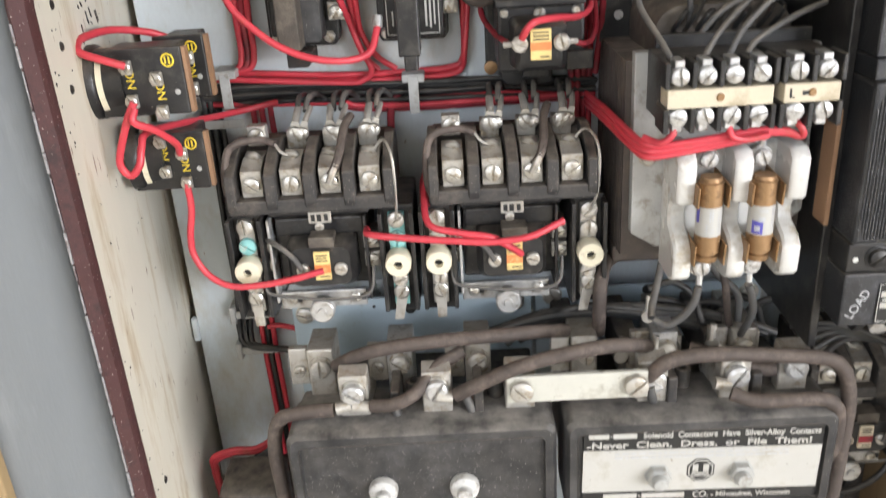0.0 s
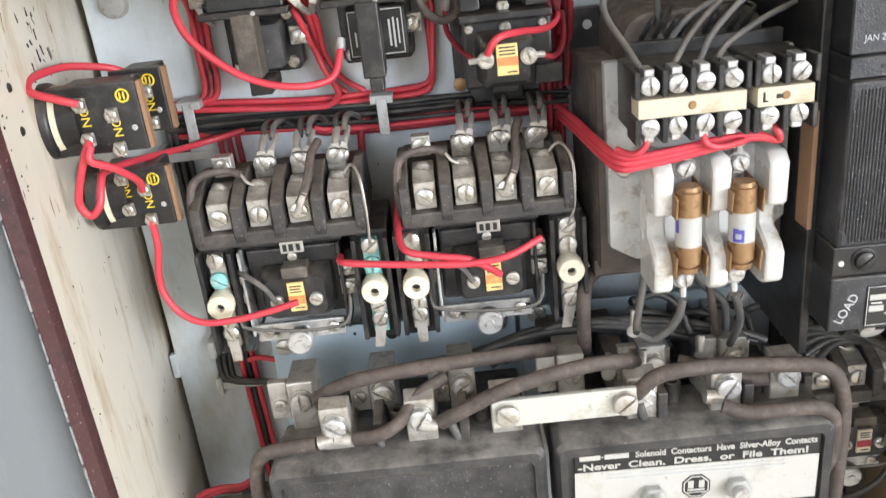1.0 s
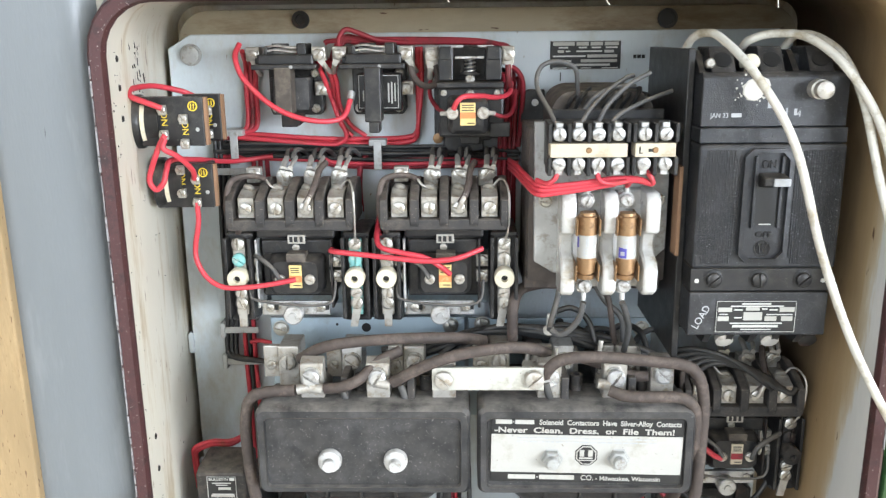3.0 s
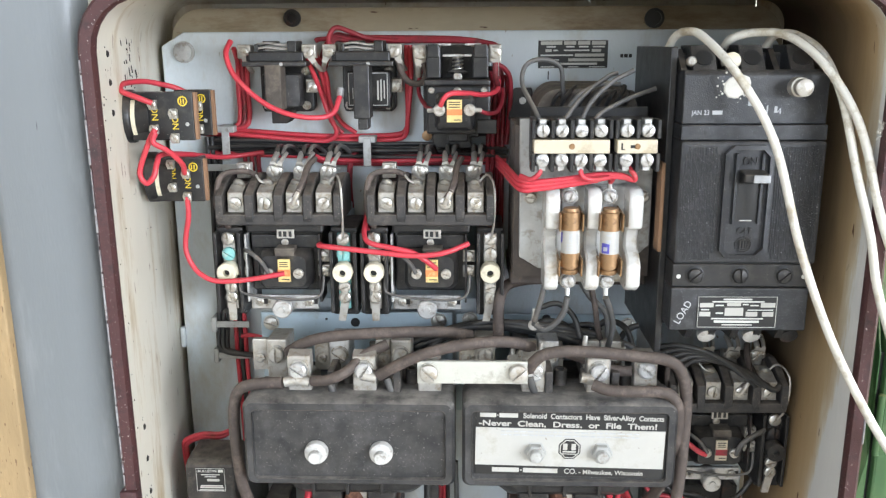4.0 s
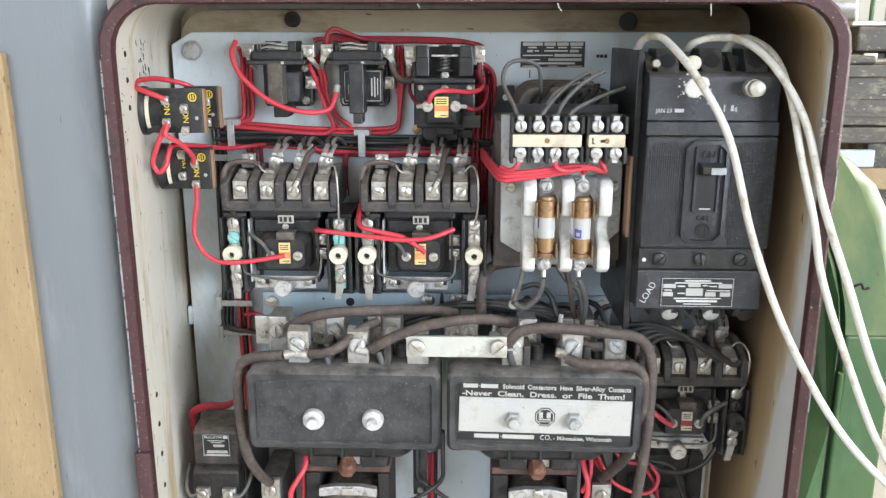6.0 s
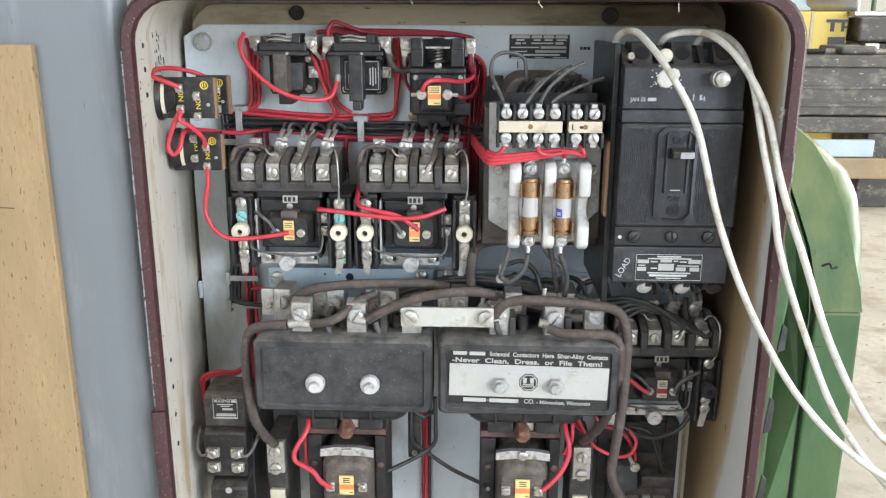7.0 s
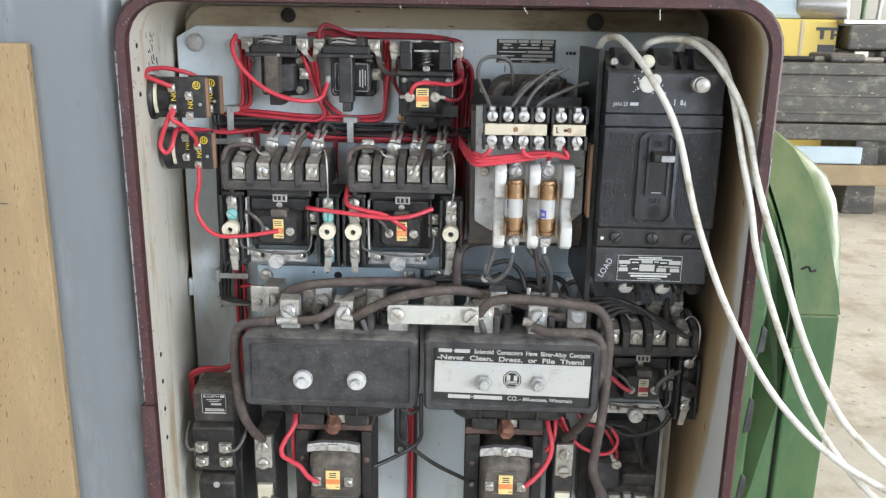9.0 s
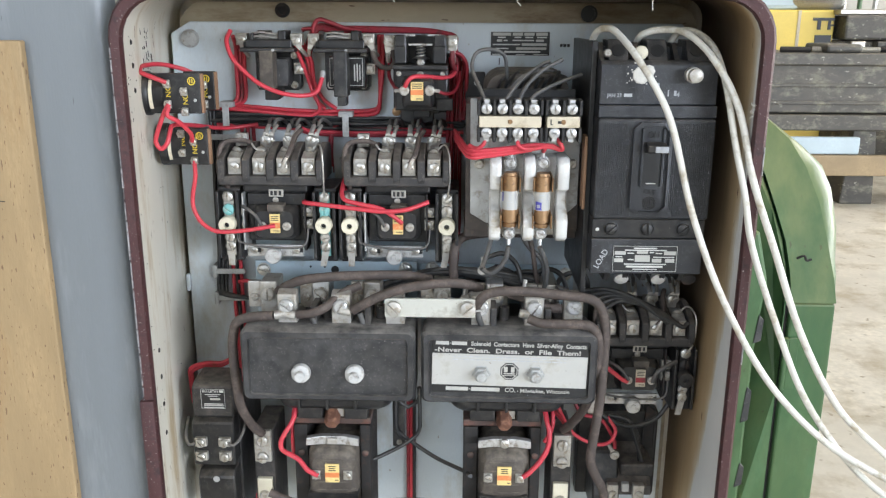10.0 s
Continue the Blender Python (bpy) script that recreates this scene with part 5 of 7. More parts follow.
# ---- relays along the top ----
def relay(dx, second):
    r = thing("control_relay", -0.052 + dx, 0.0, 1.205, "small black control relay with a white-framed coil label" if second else "small black control relay with a dusty brown armature", "relay", "small control relays along the plate's top")
    part("base", prism([(-0.021, 0.009), (0.020, 0.009), (0.023, 0.013), (0.023, 0.052), (-0.023, 0.052), (-0.023, 0.013)], -0.014, 0.0, 0.001), "bakelite", r)
    for x, z in ((0.0165, 0.0145), (0.0170, 0.0440), (-0.0175, 0.0145)):
        screw(r, x, -0.0140, z, 0.0038, "steel", x * 4000 + z * 900, 0.0026)
    top = part("contact_block", box(-0.0240, 0.0215, -0.0480, -0.004, 0.0520, 0.0605, 0.0012), "bakelite", r, "black moulded contact block")
    part("flange", box(-0.0285, 0.0245, -0.0530, -0.010, 0.0485, 0.0525, 0.0008), "bakelite", r)
    part("post", box(0.0085, 0.0160, -0.0480, -0.020, 0.0600, 0.0690, 0.0008), "bakelite", r)
    part("post", box(-0.0190, -0.0160, -0.0460, -0.020, 0.0600, 0.0665, 0.0006), "bakelite", r)
    for k, z in enumerate((0.0628, 0.0662)):
        part("contact_spring", tube([(-0.0180, -0.044 + 0.003 * k, z), (-0.008, -0.045, z + 0.0012), (0.004, -0.044, z - 0.0004), (0.0120, -0.042, z + 0.0005)], 0.0010, 6, 4), "nickel", r, "", True)
    part("contact_bridge", box(-0.013, 0.000, -0.042, -0.034, 0.0655, 0.0690, 0.0006), "bakelite", r)
    if second:
        part("armature", box(-0.0085, 0.0050, -0.0560, -0.034, 0.006, 0.0500, 0.001), "bakelite", r, "slim black armature")
        part("armature_foot", box(-0.0055, 0.0030, -0.0540, -0.034, -0.003, 0.006, 0.001), "bakelite", r)
        lb = part("coil_cover", box(-0.0175, 0.0200, -0.0300, -0.012, 0.0130, 0.0440, 0.0015), "bakelite", r)
        bars([(-0.0160, 0.0175, 0.0420, 0.0426), (-0.0160, 0.0175, 0.0152, 0.0158), (-0.0160, -0.0154, 0.0152, 0.0426), (0.0169, 0.0175, 0.0152, 0.0426)], -0.0300, "silverprint", lb, "label_frame")
        bars([(0.0085, 0.0098, 0.020, 0.036), (0.0112, 0.0125, 0.019, 0.037), (0.0140, 0.0150, 0.021, 0.036), (-0.0125, -0.0115, 0.021, 0.030)], -0.0300, "silverprint", lb)
    else:
        part("armature", box(-0.0100, 0.0035, -0.0540, -0.034, 0.0130, 0.0500, 0.001), "coil", r, "dusty brown armature")
        part("armature_foot", prism([(-0.0065, 0.0020), (0.0060, 0.0020), (0.0100, 0.0060), (0.0100, 0.0120), (-0.0065, 0.0120)], -0.0500, -0.030, 0.0008), "rust", r, "rusty armature foot")
        part("coil", shell([(-0.0010, 0.0150, 0.014, 0.042, 0.003, -0.012), (0.000, 0.0145, 0.015, 0.041, 0.003, -0.036)], cap_last=True), "arcbox", r, "grey coil", True)
        part("coil_side", box(-0.0185, -0.0095, -0.030, -0.012, 0.018, 0.042, 0.002), "bakelite", r)
    for x, z, y in ((0.0250, 0.0600, -0.042), (0.0235, 0.0310, -0.022), (-0.0300, 0.0600, -0.038)):
        part("terminal", box(x - 0.0058, x + 0.0058, y, y + 0.012, z - 0.0052, z + 0.0062, 0.0008), "tin", r)
        if z > 0.05:
            crimp_lug(r, x, y - 0.0008, z, 0.0044, 0.0165, 152 if x > 0 else (205 if second else 168), "tin", 140 if x > 0 else 30, 0.012)
        else:
            screw(r, x, y, z, 0.0046, "steel", 140, 0.0028)
    # leaf springs and pile-up over the contact block
    for k in range(3):
        part("contact_leaf", box(-0.0205 + 0.002 * k, 0.0085, -0.0300 + 0.007 * k, -0.0260 + 0.007 * k, 0.0610 + 0.0022 * k, 0.0618 + 0.0022 * k), "nickel", r)
    part("block_step", box(-0.0275, -0.0215, -0.0420, -0.012, 0.0525, 0.0580, 0.0008), "bakelite", r)
    part("rivet", lathe([(0.0016, 0), (0.0013, 0.0006)], (0.0040, -0.0530, 0.0505), n=10), "clip", r)
    return r


relay(0.0, False)
relay(0.0715, True)


def plain_relay():
    r = thing("control_relay", 0.096, 0.0, 1.185, "larger black control relay with a yellow coil label", "relay", "small control relays along the plate's top")
    X = lambda x: x - 0.096
    Z = lambda z: z - 1.185
    part("base", box(X(0.066), X(0.128), -0.012, 0, Z(1.192), Z(1.252), 0.002), "bakelite", r)
    part("contact_housing", box(X(0.0710), X(0.1215), -0.030, -0.010, Z(1.240), Z(1.2700), 0.0015), "bakelite", r)
    for x0, x1 in ((0.0715, 0.0830), (0.1090, 0.1215)):
        part("post", box(X(x0), X(x1), -0.0620, -0.028, Z(1.2440), Z(1.2690), 0.001), "bakelite", r)
        part("post_cap", box(X(x0 + 0.001), X(x1 - 0.001), -0.064, -0.050, Z(1.2600), Z(1.2705), 0.0008), "bakelite", r)
        part("contact_leaf", box(X(x0) + (0.008 if x0 < 0.09 else -0.006), X(x1) + (0.008 if x0 < 0.09 else -0.006), -0.050, -0.0485, Z(1.2695), Z(1.2712)), "nickel", r)
    part("bridge", box(X(0.0845), X(0.1080), -0.0580, -0.0540, Z(1.2608), Z(1.2628), 0.0005), "nickel", r)
    sp = bmesh.new()
    tube([(X(0.0965) + 0.0042 * math.cos(k * 0.9), -0.052 + 0.0042 * math.sin(k * 0.9), Z(1.2490) + 0.00042 * k) for k in range(30)], 0.0006, 6, 2, bm=sp)
    part("spring", sp, "steel", r, "coiled contact spring", True)
    part("pusher", lathe([(0.006, 0), (0.0085, 0.0015), (0.0030, 0.004), (0.0020, 0.016)], (X(0.0965), -0.051, Z(1.2470)), (0, 0, 1), 18), "arcbox", r, "", True)
    screw(r, X(0.0965), -0.0560, Z(1.2450), 0.0038, "steel", -60, 0.0026)
    part("shelf", box(X(0.0700), X(0.1230), -0.0700, -0.012, Z(1.2385), Z(1.2430), 0.001), "bakelite", r)
    part("coil_frame", box(X(0.0715), X(0.1235), -0.0620, -0.012, Z(1.1990), Z(1.2385), 0.002), "bakelite", r)
    screw(r, X(0.0965), -0.0620, Z(1.2335), 0.0036, "steel", -60, 0.0024)
    co = part("coil", shell([(X(0.0780), X(0.1120), Z(1.2020), Z(1.2330), 0.004, -0.060), (X(0.0800), X(0.1100), Z(1.2040), Z(1.2310), 0.004, -0.0830), (X(0.0830), X(0.1070), Z(1.2070), Z(1.2290), 0.004, -0.0860)], cap_last=True), "bakelite", r, "", True)
    lb = part("coil_label", box(X(0.0885), X(0.1005), -0.0880, -0.0855, Z(1.2110), Z(1.2285), 0.0004), "yellow", co, "yellow and orange coil label")
    part("label_band", box(X(0.0885), X(0.1005), -0.0883, -0.0878, Z(1.2165), Z(1.2212)), "orange", lb)
    bars([(X(0.090), X(0.099), Z(1.2262), Z(1.2270)), (X(0.090), X(0.099), Z(1.2243), Z(1.2251)), (X(0.090), X(0.099), Z(1.2224), Z(1.2232)), (X(0.094), X(0.0995), Z(1.2125), Z(1.2132))], -0.0880, "ink", lb)
    for x, a in ((0.0825, 20), (0.1065, 75)):
        screw(co, X(x), -0.0860, Z(1.2205), 0.0048, "tin", a, 0.0032)
        part("ferrule", tube([(X(x) + (0.004 if x > 0.09 else -0.004), -0.086, Z(1.2205)), (X(x) + (0.009 if x > 0.09 else -0.009), -0.084, Z(1.2200))], 0.0018, 8, 2), "tin", co, "", True)
    ft = bmesh.new()
    prism([(X(0.0760), Z(1.2000)), (X(0.1165), Z(1.2000)), (X(0.1140), Z(1.1930)), (X(0.1080), Z(1.1930)), (X(0.1080), Z(1.1850)), (X(0.1000), Z(1.1830)), (X(0.0780), Z(1.1840)), (X(0.0745), Z(1.1890))], -0.030, -0.010, 0.0008, bm=ft)
    part("foot", ft, "bakelite", r)
    part("foot_screw", lathe([(0.0045, 0), (0.0045, 0.003), (0.0020, 0.0035)], (X(0.0690), -0.010, Z(1.1925)), n=16), "copper", r, "small brass stud", True)
    for x, z, y in ((0.0660, 1.2640, -0.052), (0.1270, 1.2640, -0.052)):
        part("terminal", box(X(x) - 0.0050, X(x) + 0.0050, y, y + 0.020, Z(z) - 0.0080, Z(z) + 0.0062, 0.0008), "tin", r)
        crimp_lug(r, X(x), y - 0.0008, Z(z), 0.0050, 0.0185, 176 if x > 0.09 else 186, "tin", 50, 0.010)
    # lower bracket, side screws and the notch of the frame
    part("frame_notch", box(X(0.0880), X(0.1050), -0.0400, -0.028, Z(1.1905), Z(1.1990), 0.0008), "bakelite", r)
    part("bracket_hole", lathe([(0.0024, 0), (0.0024, 0.0004)], (X(0.0940), -0.0300, Z(1.1880)), n=12), "ink", r)
    for x, z in ((0.0755, 1.2345), (0.1180, 1.2345), (0.1185, 1.2035)):
        screw(r, X(x), -0.0622, Z(z), 0.0026, "steel", x * 3000, 0.0020)
    part("side_flange", box(X(0.1120), X(0.1285), -0.0660, -0.060, Z(1.1995), Z(1.2110), 0.001), "bakelite", r)


plain_relay()


# ---- push-button contact blocks on the left wall ----
def contact_block(x, y, z, depth_rows, marks, label):
    s = thing("contact_block", x, y, z, label, "contact block", "contact blocks on the side wall")
    part("ring", lathe([(0.0200, 0), (0.0200, 0.006), (0.0190, 0.0075), (0.0175, 0.0080)], (-0.0270, -0.012, 0.002), (1, 0.12, 0), 28), "bakelite", s, "round black collar", True)
    part("gasket", lathe([(0.0182, 0), (0.0182, 0.003)], (-0.0190, -0.0115, 0.002), (1, 0.12, 0), 28), "ivory", s, "pale gasket", True)
    part("neck", lathe([(0.0176, 0), (0.0176, 0.010)], (-0.0165, -0.011, 0.002), (1, 0.12, 0), 28), "bakelite", s, "", True)
    for k, (x0, x1, y0, z0, z1) in enumerate(depth_rows):
        b = part("block", box(x0, x1, y0, y0 + 0.008, z0, z1, 0.0008), "bakelite", s, "black contact block with yellow lettering")
        part("spine", box(x0 + 0.002, x1 - 0.008, y0 + 0.008, y0 + 0.036, z0 + 0.002, z1 - 0.002, 0.001), "bakelite", b)
        part("edge_strip", box(x1, x1 + 0.0020, y0 + 0.0015, y0 + 0.0065, z0 + 0.0005, z1 - 0.0005), "fibre", b, "brown fibre edge")
        for word, wx, wz in marks[k]:
            lettering(word, wx + 0.0052, y0 - 0.0002, wz, 0.0066, "yellowink", b, 0.0098, roll=-90)
        lo = bmesh.new()
        cx, cz = x1 - 0.0075, z1 - 0.0068
        tube([(cx + 0.0032 * math.cos(a * math.pi / 4), y0 - 0.0001, cz + 0.0032 * math.sin(a * math.pi / 4)) for a in range(9)], 0.0005, 6, 3, bm=lo)
        box(cx - 0.0016, cx - 0.0008, y0 - 0.0004, y0, cz - 0.0018, cz + 0.0018, bm=lo), box(cx + 0.0004, cx + 0.0012, y0 - 0.0004, y0, cz - 0.0018, cz + 0.0018, bm=lo)
        part("emblem", lo, "yellowink", b)
        for word, wx, wz in marks[k]:
            for dz in (0.0125, -0.0055):
                part("terminal", box(wx - 0.0005, wx + 0.0055, y0 - 0.0035, y0, wz + dz - 0.0042, wz + dz + 0.0032, 0.0008), "tin", b)
                screw(b, wx + 0.0028, y0 - 0.0035, wz + dz, 0.0033, "steel", 70, 0.0024)
        for dx, dz in ((0.005, 0.014), (x1 - x0 - 0.005, 0.012)):
            part("rivet", lathe([(0.0016, 0), (0.0013, 0.0006)], (x0 + dx, y0, z0 + dz), n=10), "clip", b)


contact_block(-0.1265, -0.106, 1.2170, [(-0.0185, 0.0285, -0.0240, -0.0150, 0.0207), (0.0000, 0.0290, 0.0180, -0.0160, 0.0199)],
              [(("NC", -0.0033, -0.0006), ("NO", 0.0117, -0.0072)), (("NO", 0.0171, -0.0045),)], "two black contact blocks marked NC and NO on the wall")
contact_block(-0.1215, -0.082, 1.1670, [(-0.0245, 0.0195, -0.0235, -0.0158, 0.0183)], [(("NC", -0.0072, 0.0018), ("NO", 0.0040, -0.0056))], "black contact block marked NC and NO on the wall")


# ---- timing relay at lower left ----
def timer():
    t = thing("timing_relay", -0.113, 0.0, 0.76, "dusty black timing relay with a small printed plate", "relay")
    part("housing", prism_x([(-0.066, 0.118), (-0.100, 0.125), (-0.108, 0.130), (-0.108, 0.1625), (-0.100, 0.1660), (-0.066, 0.1670)], -0.0230, 0.0185, 0.0015), "dusty", t, "brown-dusted black housing")
    p = part("rating_plate", box(-0.0135, 0.0115, -0.1092, -0.108, 0.1395, 0.1615, 0.0003, 1), "ink", t, "small black printed plate")
    lettering("BULLETIN", -0.0118, -0.1093, 0.1575, 0.0034, "silverprint", p, 0.0160)
    bars([(0.0058, 0.0100, 0.1575, 0.1600), (-0.009, 0.007, 0.1548, 0.1555), (-0.006, 0.004, 0.1530, 0.1536), (-0.010, 0.009, 0.1445, 0.1452), (-0.011, 0.010, 0.1405, 0.1412),
          (-0.0132, 0.0112, 0.1609, 0.1612), (-0.0132, 0.0112, 0.1398, 0.1401), (-0.0132, -0.0129, 0.1398, 0.1612), (0.0109, 0.0112, 0.1398, 0.1612)], -0.1092, "silverprint", p)
    bars([(-0.0040, 0.0065, 0.1490, 0.1512), (-0.0105, 0.0095, 0.1425, 0.1440)], -0.1092, "white", p, "value_box")
    part("lower_housing", box(-0.0235, 0.0195, -0.090, 0.0, 0.0, 0.1250, 0.0015), "bakelite", t)
    part("contact_head", prism_x([(-0.080, 0.076), (-0.112, 0.076), (-0.112, 0.1245), (-0.100, 0.1290), (-0.080, 0.1290)], -0.0245, 0.0185, 0.0015), "bakelite", t)
    part("lower_head", prism_x([(-0.080, 0.010), (-0.112, 0.010), (-0.112, 0.062), (-0.105, 0.0680), (-0.080, 0.0680)], -0.0215, 0.0165, 0.0015), "bakelite", t)
    for x, z in ((-0.0165, 0.1165), (-0.004, 0.1215), (0.0080, 0.1165), (-0.0150, 0.0550), (0.0100, 0.0550)):
        part("hole", lathe([(0.0024, 0), (0.0024, 0.0004)], (x, -0.1120, z), n=12), "ink", t)
    for x in (-0.0150, 0.0095):
        for z in (0.1045, 0.0885):
            part("terminal", box(x - 0.0062, x + 0.0062, -0.1165, -0.111, z - 0.0048, z + 0.0048, 0.0008), "tin", t)
            screw(t, x, -0.1165, z, 0.0046, "steel", 20 + x * 3000 + z * 700, 0.0032)
    part("emblem", lathe([(0.0035, 0), (0.0032, 0.0006)], (-0.0025, -0.1120, 0.0600), n=16), "clip", t)
    for s_ in (-1, 1):
        part("lead_end", tube([(-0.003 + s_ * 0.0160, -0.1165, 0.1045), (-0.003 + s_ * 0.0230, -0.118, 0.1030), (-0.003 + s_ * 0.0290, -0.110, 0.1090), (-0.003 + s_ * 0.0310, -0.090, 0.1200)], 0.0016, 8, 4), "greywire", t, "", True)


timer()


# ---- small device at lower right ----
def small_relay():
    r = thing("pilot_relay", 0.318, 0.0, 0.755, "grimy small pilot relay with bare terminals", "relay")
    part("base", box(-0.045, 0.045, -0.020, 0.0, 0.0, 0.105, 0.002), "bakelite", r)
    part("coil", prism_x([(-0.015, 0.002), (-0.066, 0.002), (-0.070, 0.026), (-0.050, 0.070), (-0.030, 0.082), (-0.015, 0.084)], -0.033, -0.004, 0.002), "bakelite", r)
    part("coil_cover", box(-0.002, 0.034, -0.060, -0.018, 0.046, 0.060, 0.002), "dusty", r)
    part("fixing_tab", prism([(0.026, 0.06), (0.040, 0.06), (0.040, 0.108), (0.030, 0.115)], -0.024, -0.020, 0.001), "rust", r)
    part("bracket", prism_x([(-0.015, 0.070), (-0.070, 0.040), (-0.072, 0.030), (-0.015, 0.025)], -0.018, 0.030, 0.001), "dusty", r)
    for x in (-0.0130, 0.0150):
        part("terminal", box(x - 0.006, x + 0.006, -0.078, -0.070, 0.028, 0.045, 0.001), "tin", r)
        screw(r, x, -0.078, 0.0340, 0.0050, "tin", x * 4000, 0.0034)
    part("terminal", box(0.0010 - 0.004, 0.0050, -0.076, -0.070, 0.036, 0.046, 0.001), "clip", r)
    crimp_lug(r, -0.010, -0.060, 0.0720, 0.0046, 0.012, -30, "tin", 60)


small_relay()


def cup():
    c = thing("bushing", 0.338, -0.002, 0.862, "black rubber bushing on the plate", "bushing")
    part("bushing_body", lathe([(0.0095, 0), (0.0095, 0.016), (0.0085, 0.018), (0.0060, 0.018), (0.0055, 0.010)], (0, 0.002, 0.0), n=24), "bakelite", c, "", True)


cup()


# ---- wiring ----
def clip(x, y, z0, z1, label, flat=False):
    c = thing("cable_clip", x, 0.0, z0, label, "cable clip", "cable clips on the plate")
    if flat:
        part("strap", box(-0.018, 0.016, y, y + 0.0012, 0, 0.006, 0.0003, 1), "clip", c)
        part("strap_end", box(-0.0195, -0.0150, y - 0.001, 0.0, -0.004, 0.0100, 0.0006, 1), "clip", c)
    else:
        part("strap", box(-0.0034, 0.0034, y, y + 0.0014, 0, z1 - z0, 0.0004, 1), "clip", c)
        part("strap_end", box(-0.0075, 0.0075, y + 0.001, 0.0, z1 - z0 - 0.004, z1 - z0 + 0.0015, 0.0006, 1), "clip", c)


clip(-0.107, -0.0225, 1.172, 1.2005, "grey strap clip round the wire bundle")
clip(0.0170, -0.0225, 1.167, 1.1915, "grey strap clip round the wire bundle")
clip(-0.114, -0.016, 1.015, 1.021, "grey strap clip across the vertical wires", True)
clip(-0.114, -0.016, 0.984, 0.990, "grey strap clip across the vertical wires", True)
clip(-0.116, -0.016, 1.162, 1.168, "grey strap clip across the vertical wires", True)

G_RED, G_BLK, G_CAB = "red control wires", "black control wires", "brown power cables"
RED_L, DRED_L, BLK_L = "red insulated control wire on the plate", "grimy dark red control wire on the plate", "black insulated control wire on the plate"

# bundle that crosses the plate
for i, (z, y) in enumerate(((1.1965, -0.006), (1.1925, -0.008))):
    wire("control_wire", [(-0.128, y, z + 0.002), (-0.09, y, z), (-0.03, y - 0.002, z - 0.004), (0.02, y, z - 0.0045), (0.044, y, z - 0.003), (0.0505, y, z + 0.002), (0.0520, -0.008 - i * 0.004, z + 0.012), (0.0520 + i * 0.0035, -0.01, 1.24), (0.0520 + i * 0.003, -0.013, 1.270)], 0.0021, "red", RED_L, group=G_RED)
wire("control_wire", [(-0.128, -0.013, 1.1965), (-0.09, -0.0135, 1.1935), (-0.03, -0.0135, 1.1880), (-0.016, -0.014, 1.1895), (-0.010, -0.016, 1.197), (-0.0165, -0.018, 1.213), (-0.0215, -0.02, 1.230), (-0.0300, -0.036, 1.262)], 0.0021, "red", RED_L, group=G_RED)
for i in range(7):
    z, y = 1.1895 - 0.0030 * (i % 5), -0.005 - 0.0042 * (i % 3)
    wire("control_wire", [(-0.129 + 0.002 * i, y, z - 0.001), (-0.07, y, z - 0.001 * (i % 2)), (0.02, y, z - 0.004), (0.07, y, z - 0.006 + 0.001 * (i % 3)), (0.110 + 0.004 * i, y, z - 0.008), (0.139, y, z - 0.009)], 0.0019, "blackwire", BLK_L, group=G_BLK)
for i in range(3):
    z, y = 1.1735 - 0.0030 * i, -0.007 - 0.0035 * (i % 2)
    wire("control_wire", [(-0.126 if i == 0 else -0.03, y - 0.004, z + 0.0045), (-0.06 if i == 0 else -0.02, y, z + 0.001), (0.02, y, z - 0.0005), (0.07, y, z), (0.11, y, z + 0.0005), (0.139, y, z + 0.001)], 0.0020, "red" if i < 2 else "darkred", RED_L, group=G_RED)
# vertical reds to the relays
for i in range(3):
    x = -0.0965 + i * 0.0042
    wire("control_wire", [(x + 0.004, -0.030 + 0.006 * i, 1.268), (x + 0.002, -0.013, 1.255), (x, -0.009, 1.235), (x, -0.008, 1.212), (x - 0.003, -0.009, 1.2015), (x - 0.014, -0.010, 1.1985)], 0.0021, "red" if i != 1 else "darkred", RED_L, group=G_RED)
for i in range(3):
    wire("control_wire", [(-0.094 + i * 0.006, -0.010, 1.176), (-0.0945 + i * 0.006, -0.008, 1.166), (-0.0940 + i * 0.006, -0.007, 1.150)], 0.0020, "darkred", DRED_L, group=G_RED)
for i in range(2):
    wire("control_wire", [(-0.0290 + 0.004 * i, -0.030, 1.266), (-0.021 + 0.004 * i, -0.018, 1.245), (-0.0190 + 0.0035 * i, -0.012, 1.222), (-0.0150 + 0.008 * i, -0.010, 1.205), (-0.006 + 0.012 * i, -0.008, 1.1945)], 0.0020, "red", RED_L, group=G_RED)
# runs over the top of the relays
for i in range(3):
    wire("control_wire", [(-0.022 + 0.002 * i, -0.020, 1.250), (-0.018 + 0.003 * i, -0.016, 1.268), (-0.008, -0.014, 1.279 - 0.002 * i), (0.008, -0.012, 1.277 - 0.002 * i), (0.05, -0.011, 1.2765 - 0.0015 * i), (0.10, -0.013, 1.2750 - 0.001 * i), (0.124 + 0.002 * i, -0.015, 1.270), (0.1285 + 0.001 * i, -0.018, 1.258), (0.1275 + 0.002 * i, -0.020, 1.235)], 0.0019, "darkred", "grimy dark red wire over the relays", group=G_RED)
wire("control_wire", [(-0.0100, -0.030, 1.266), (-0.0115, -0.032, 1.276), (-0.0060, -0.030, 1.2845), (0.004, -0.026, 1.282), (0.020, -0.018, 1.276), (0.045, -0.015, 1.2735)], 0.0021, "darkred", "grimy dark red wire over the relays", group=G_RED)
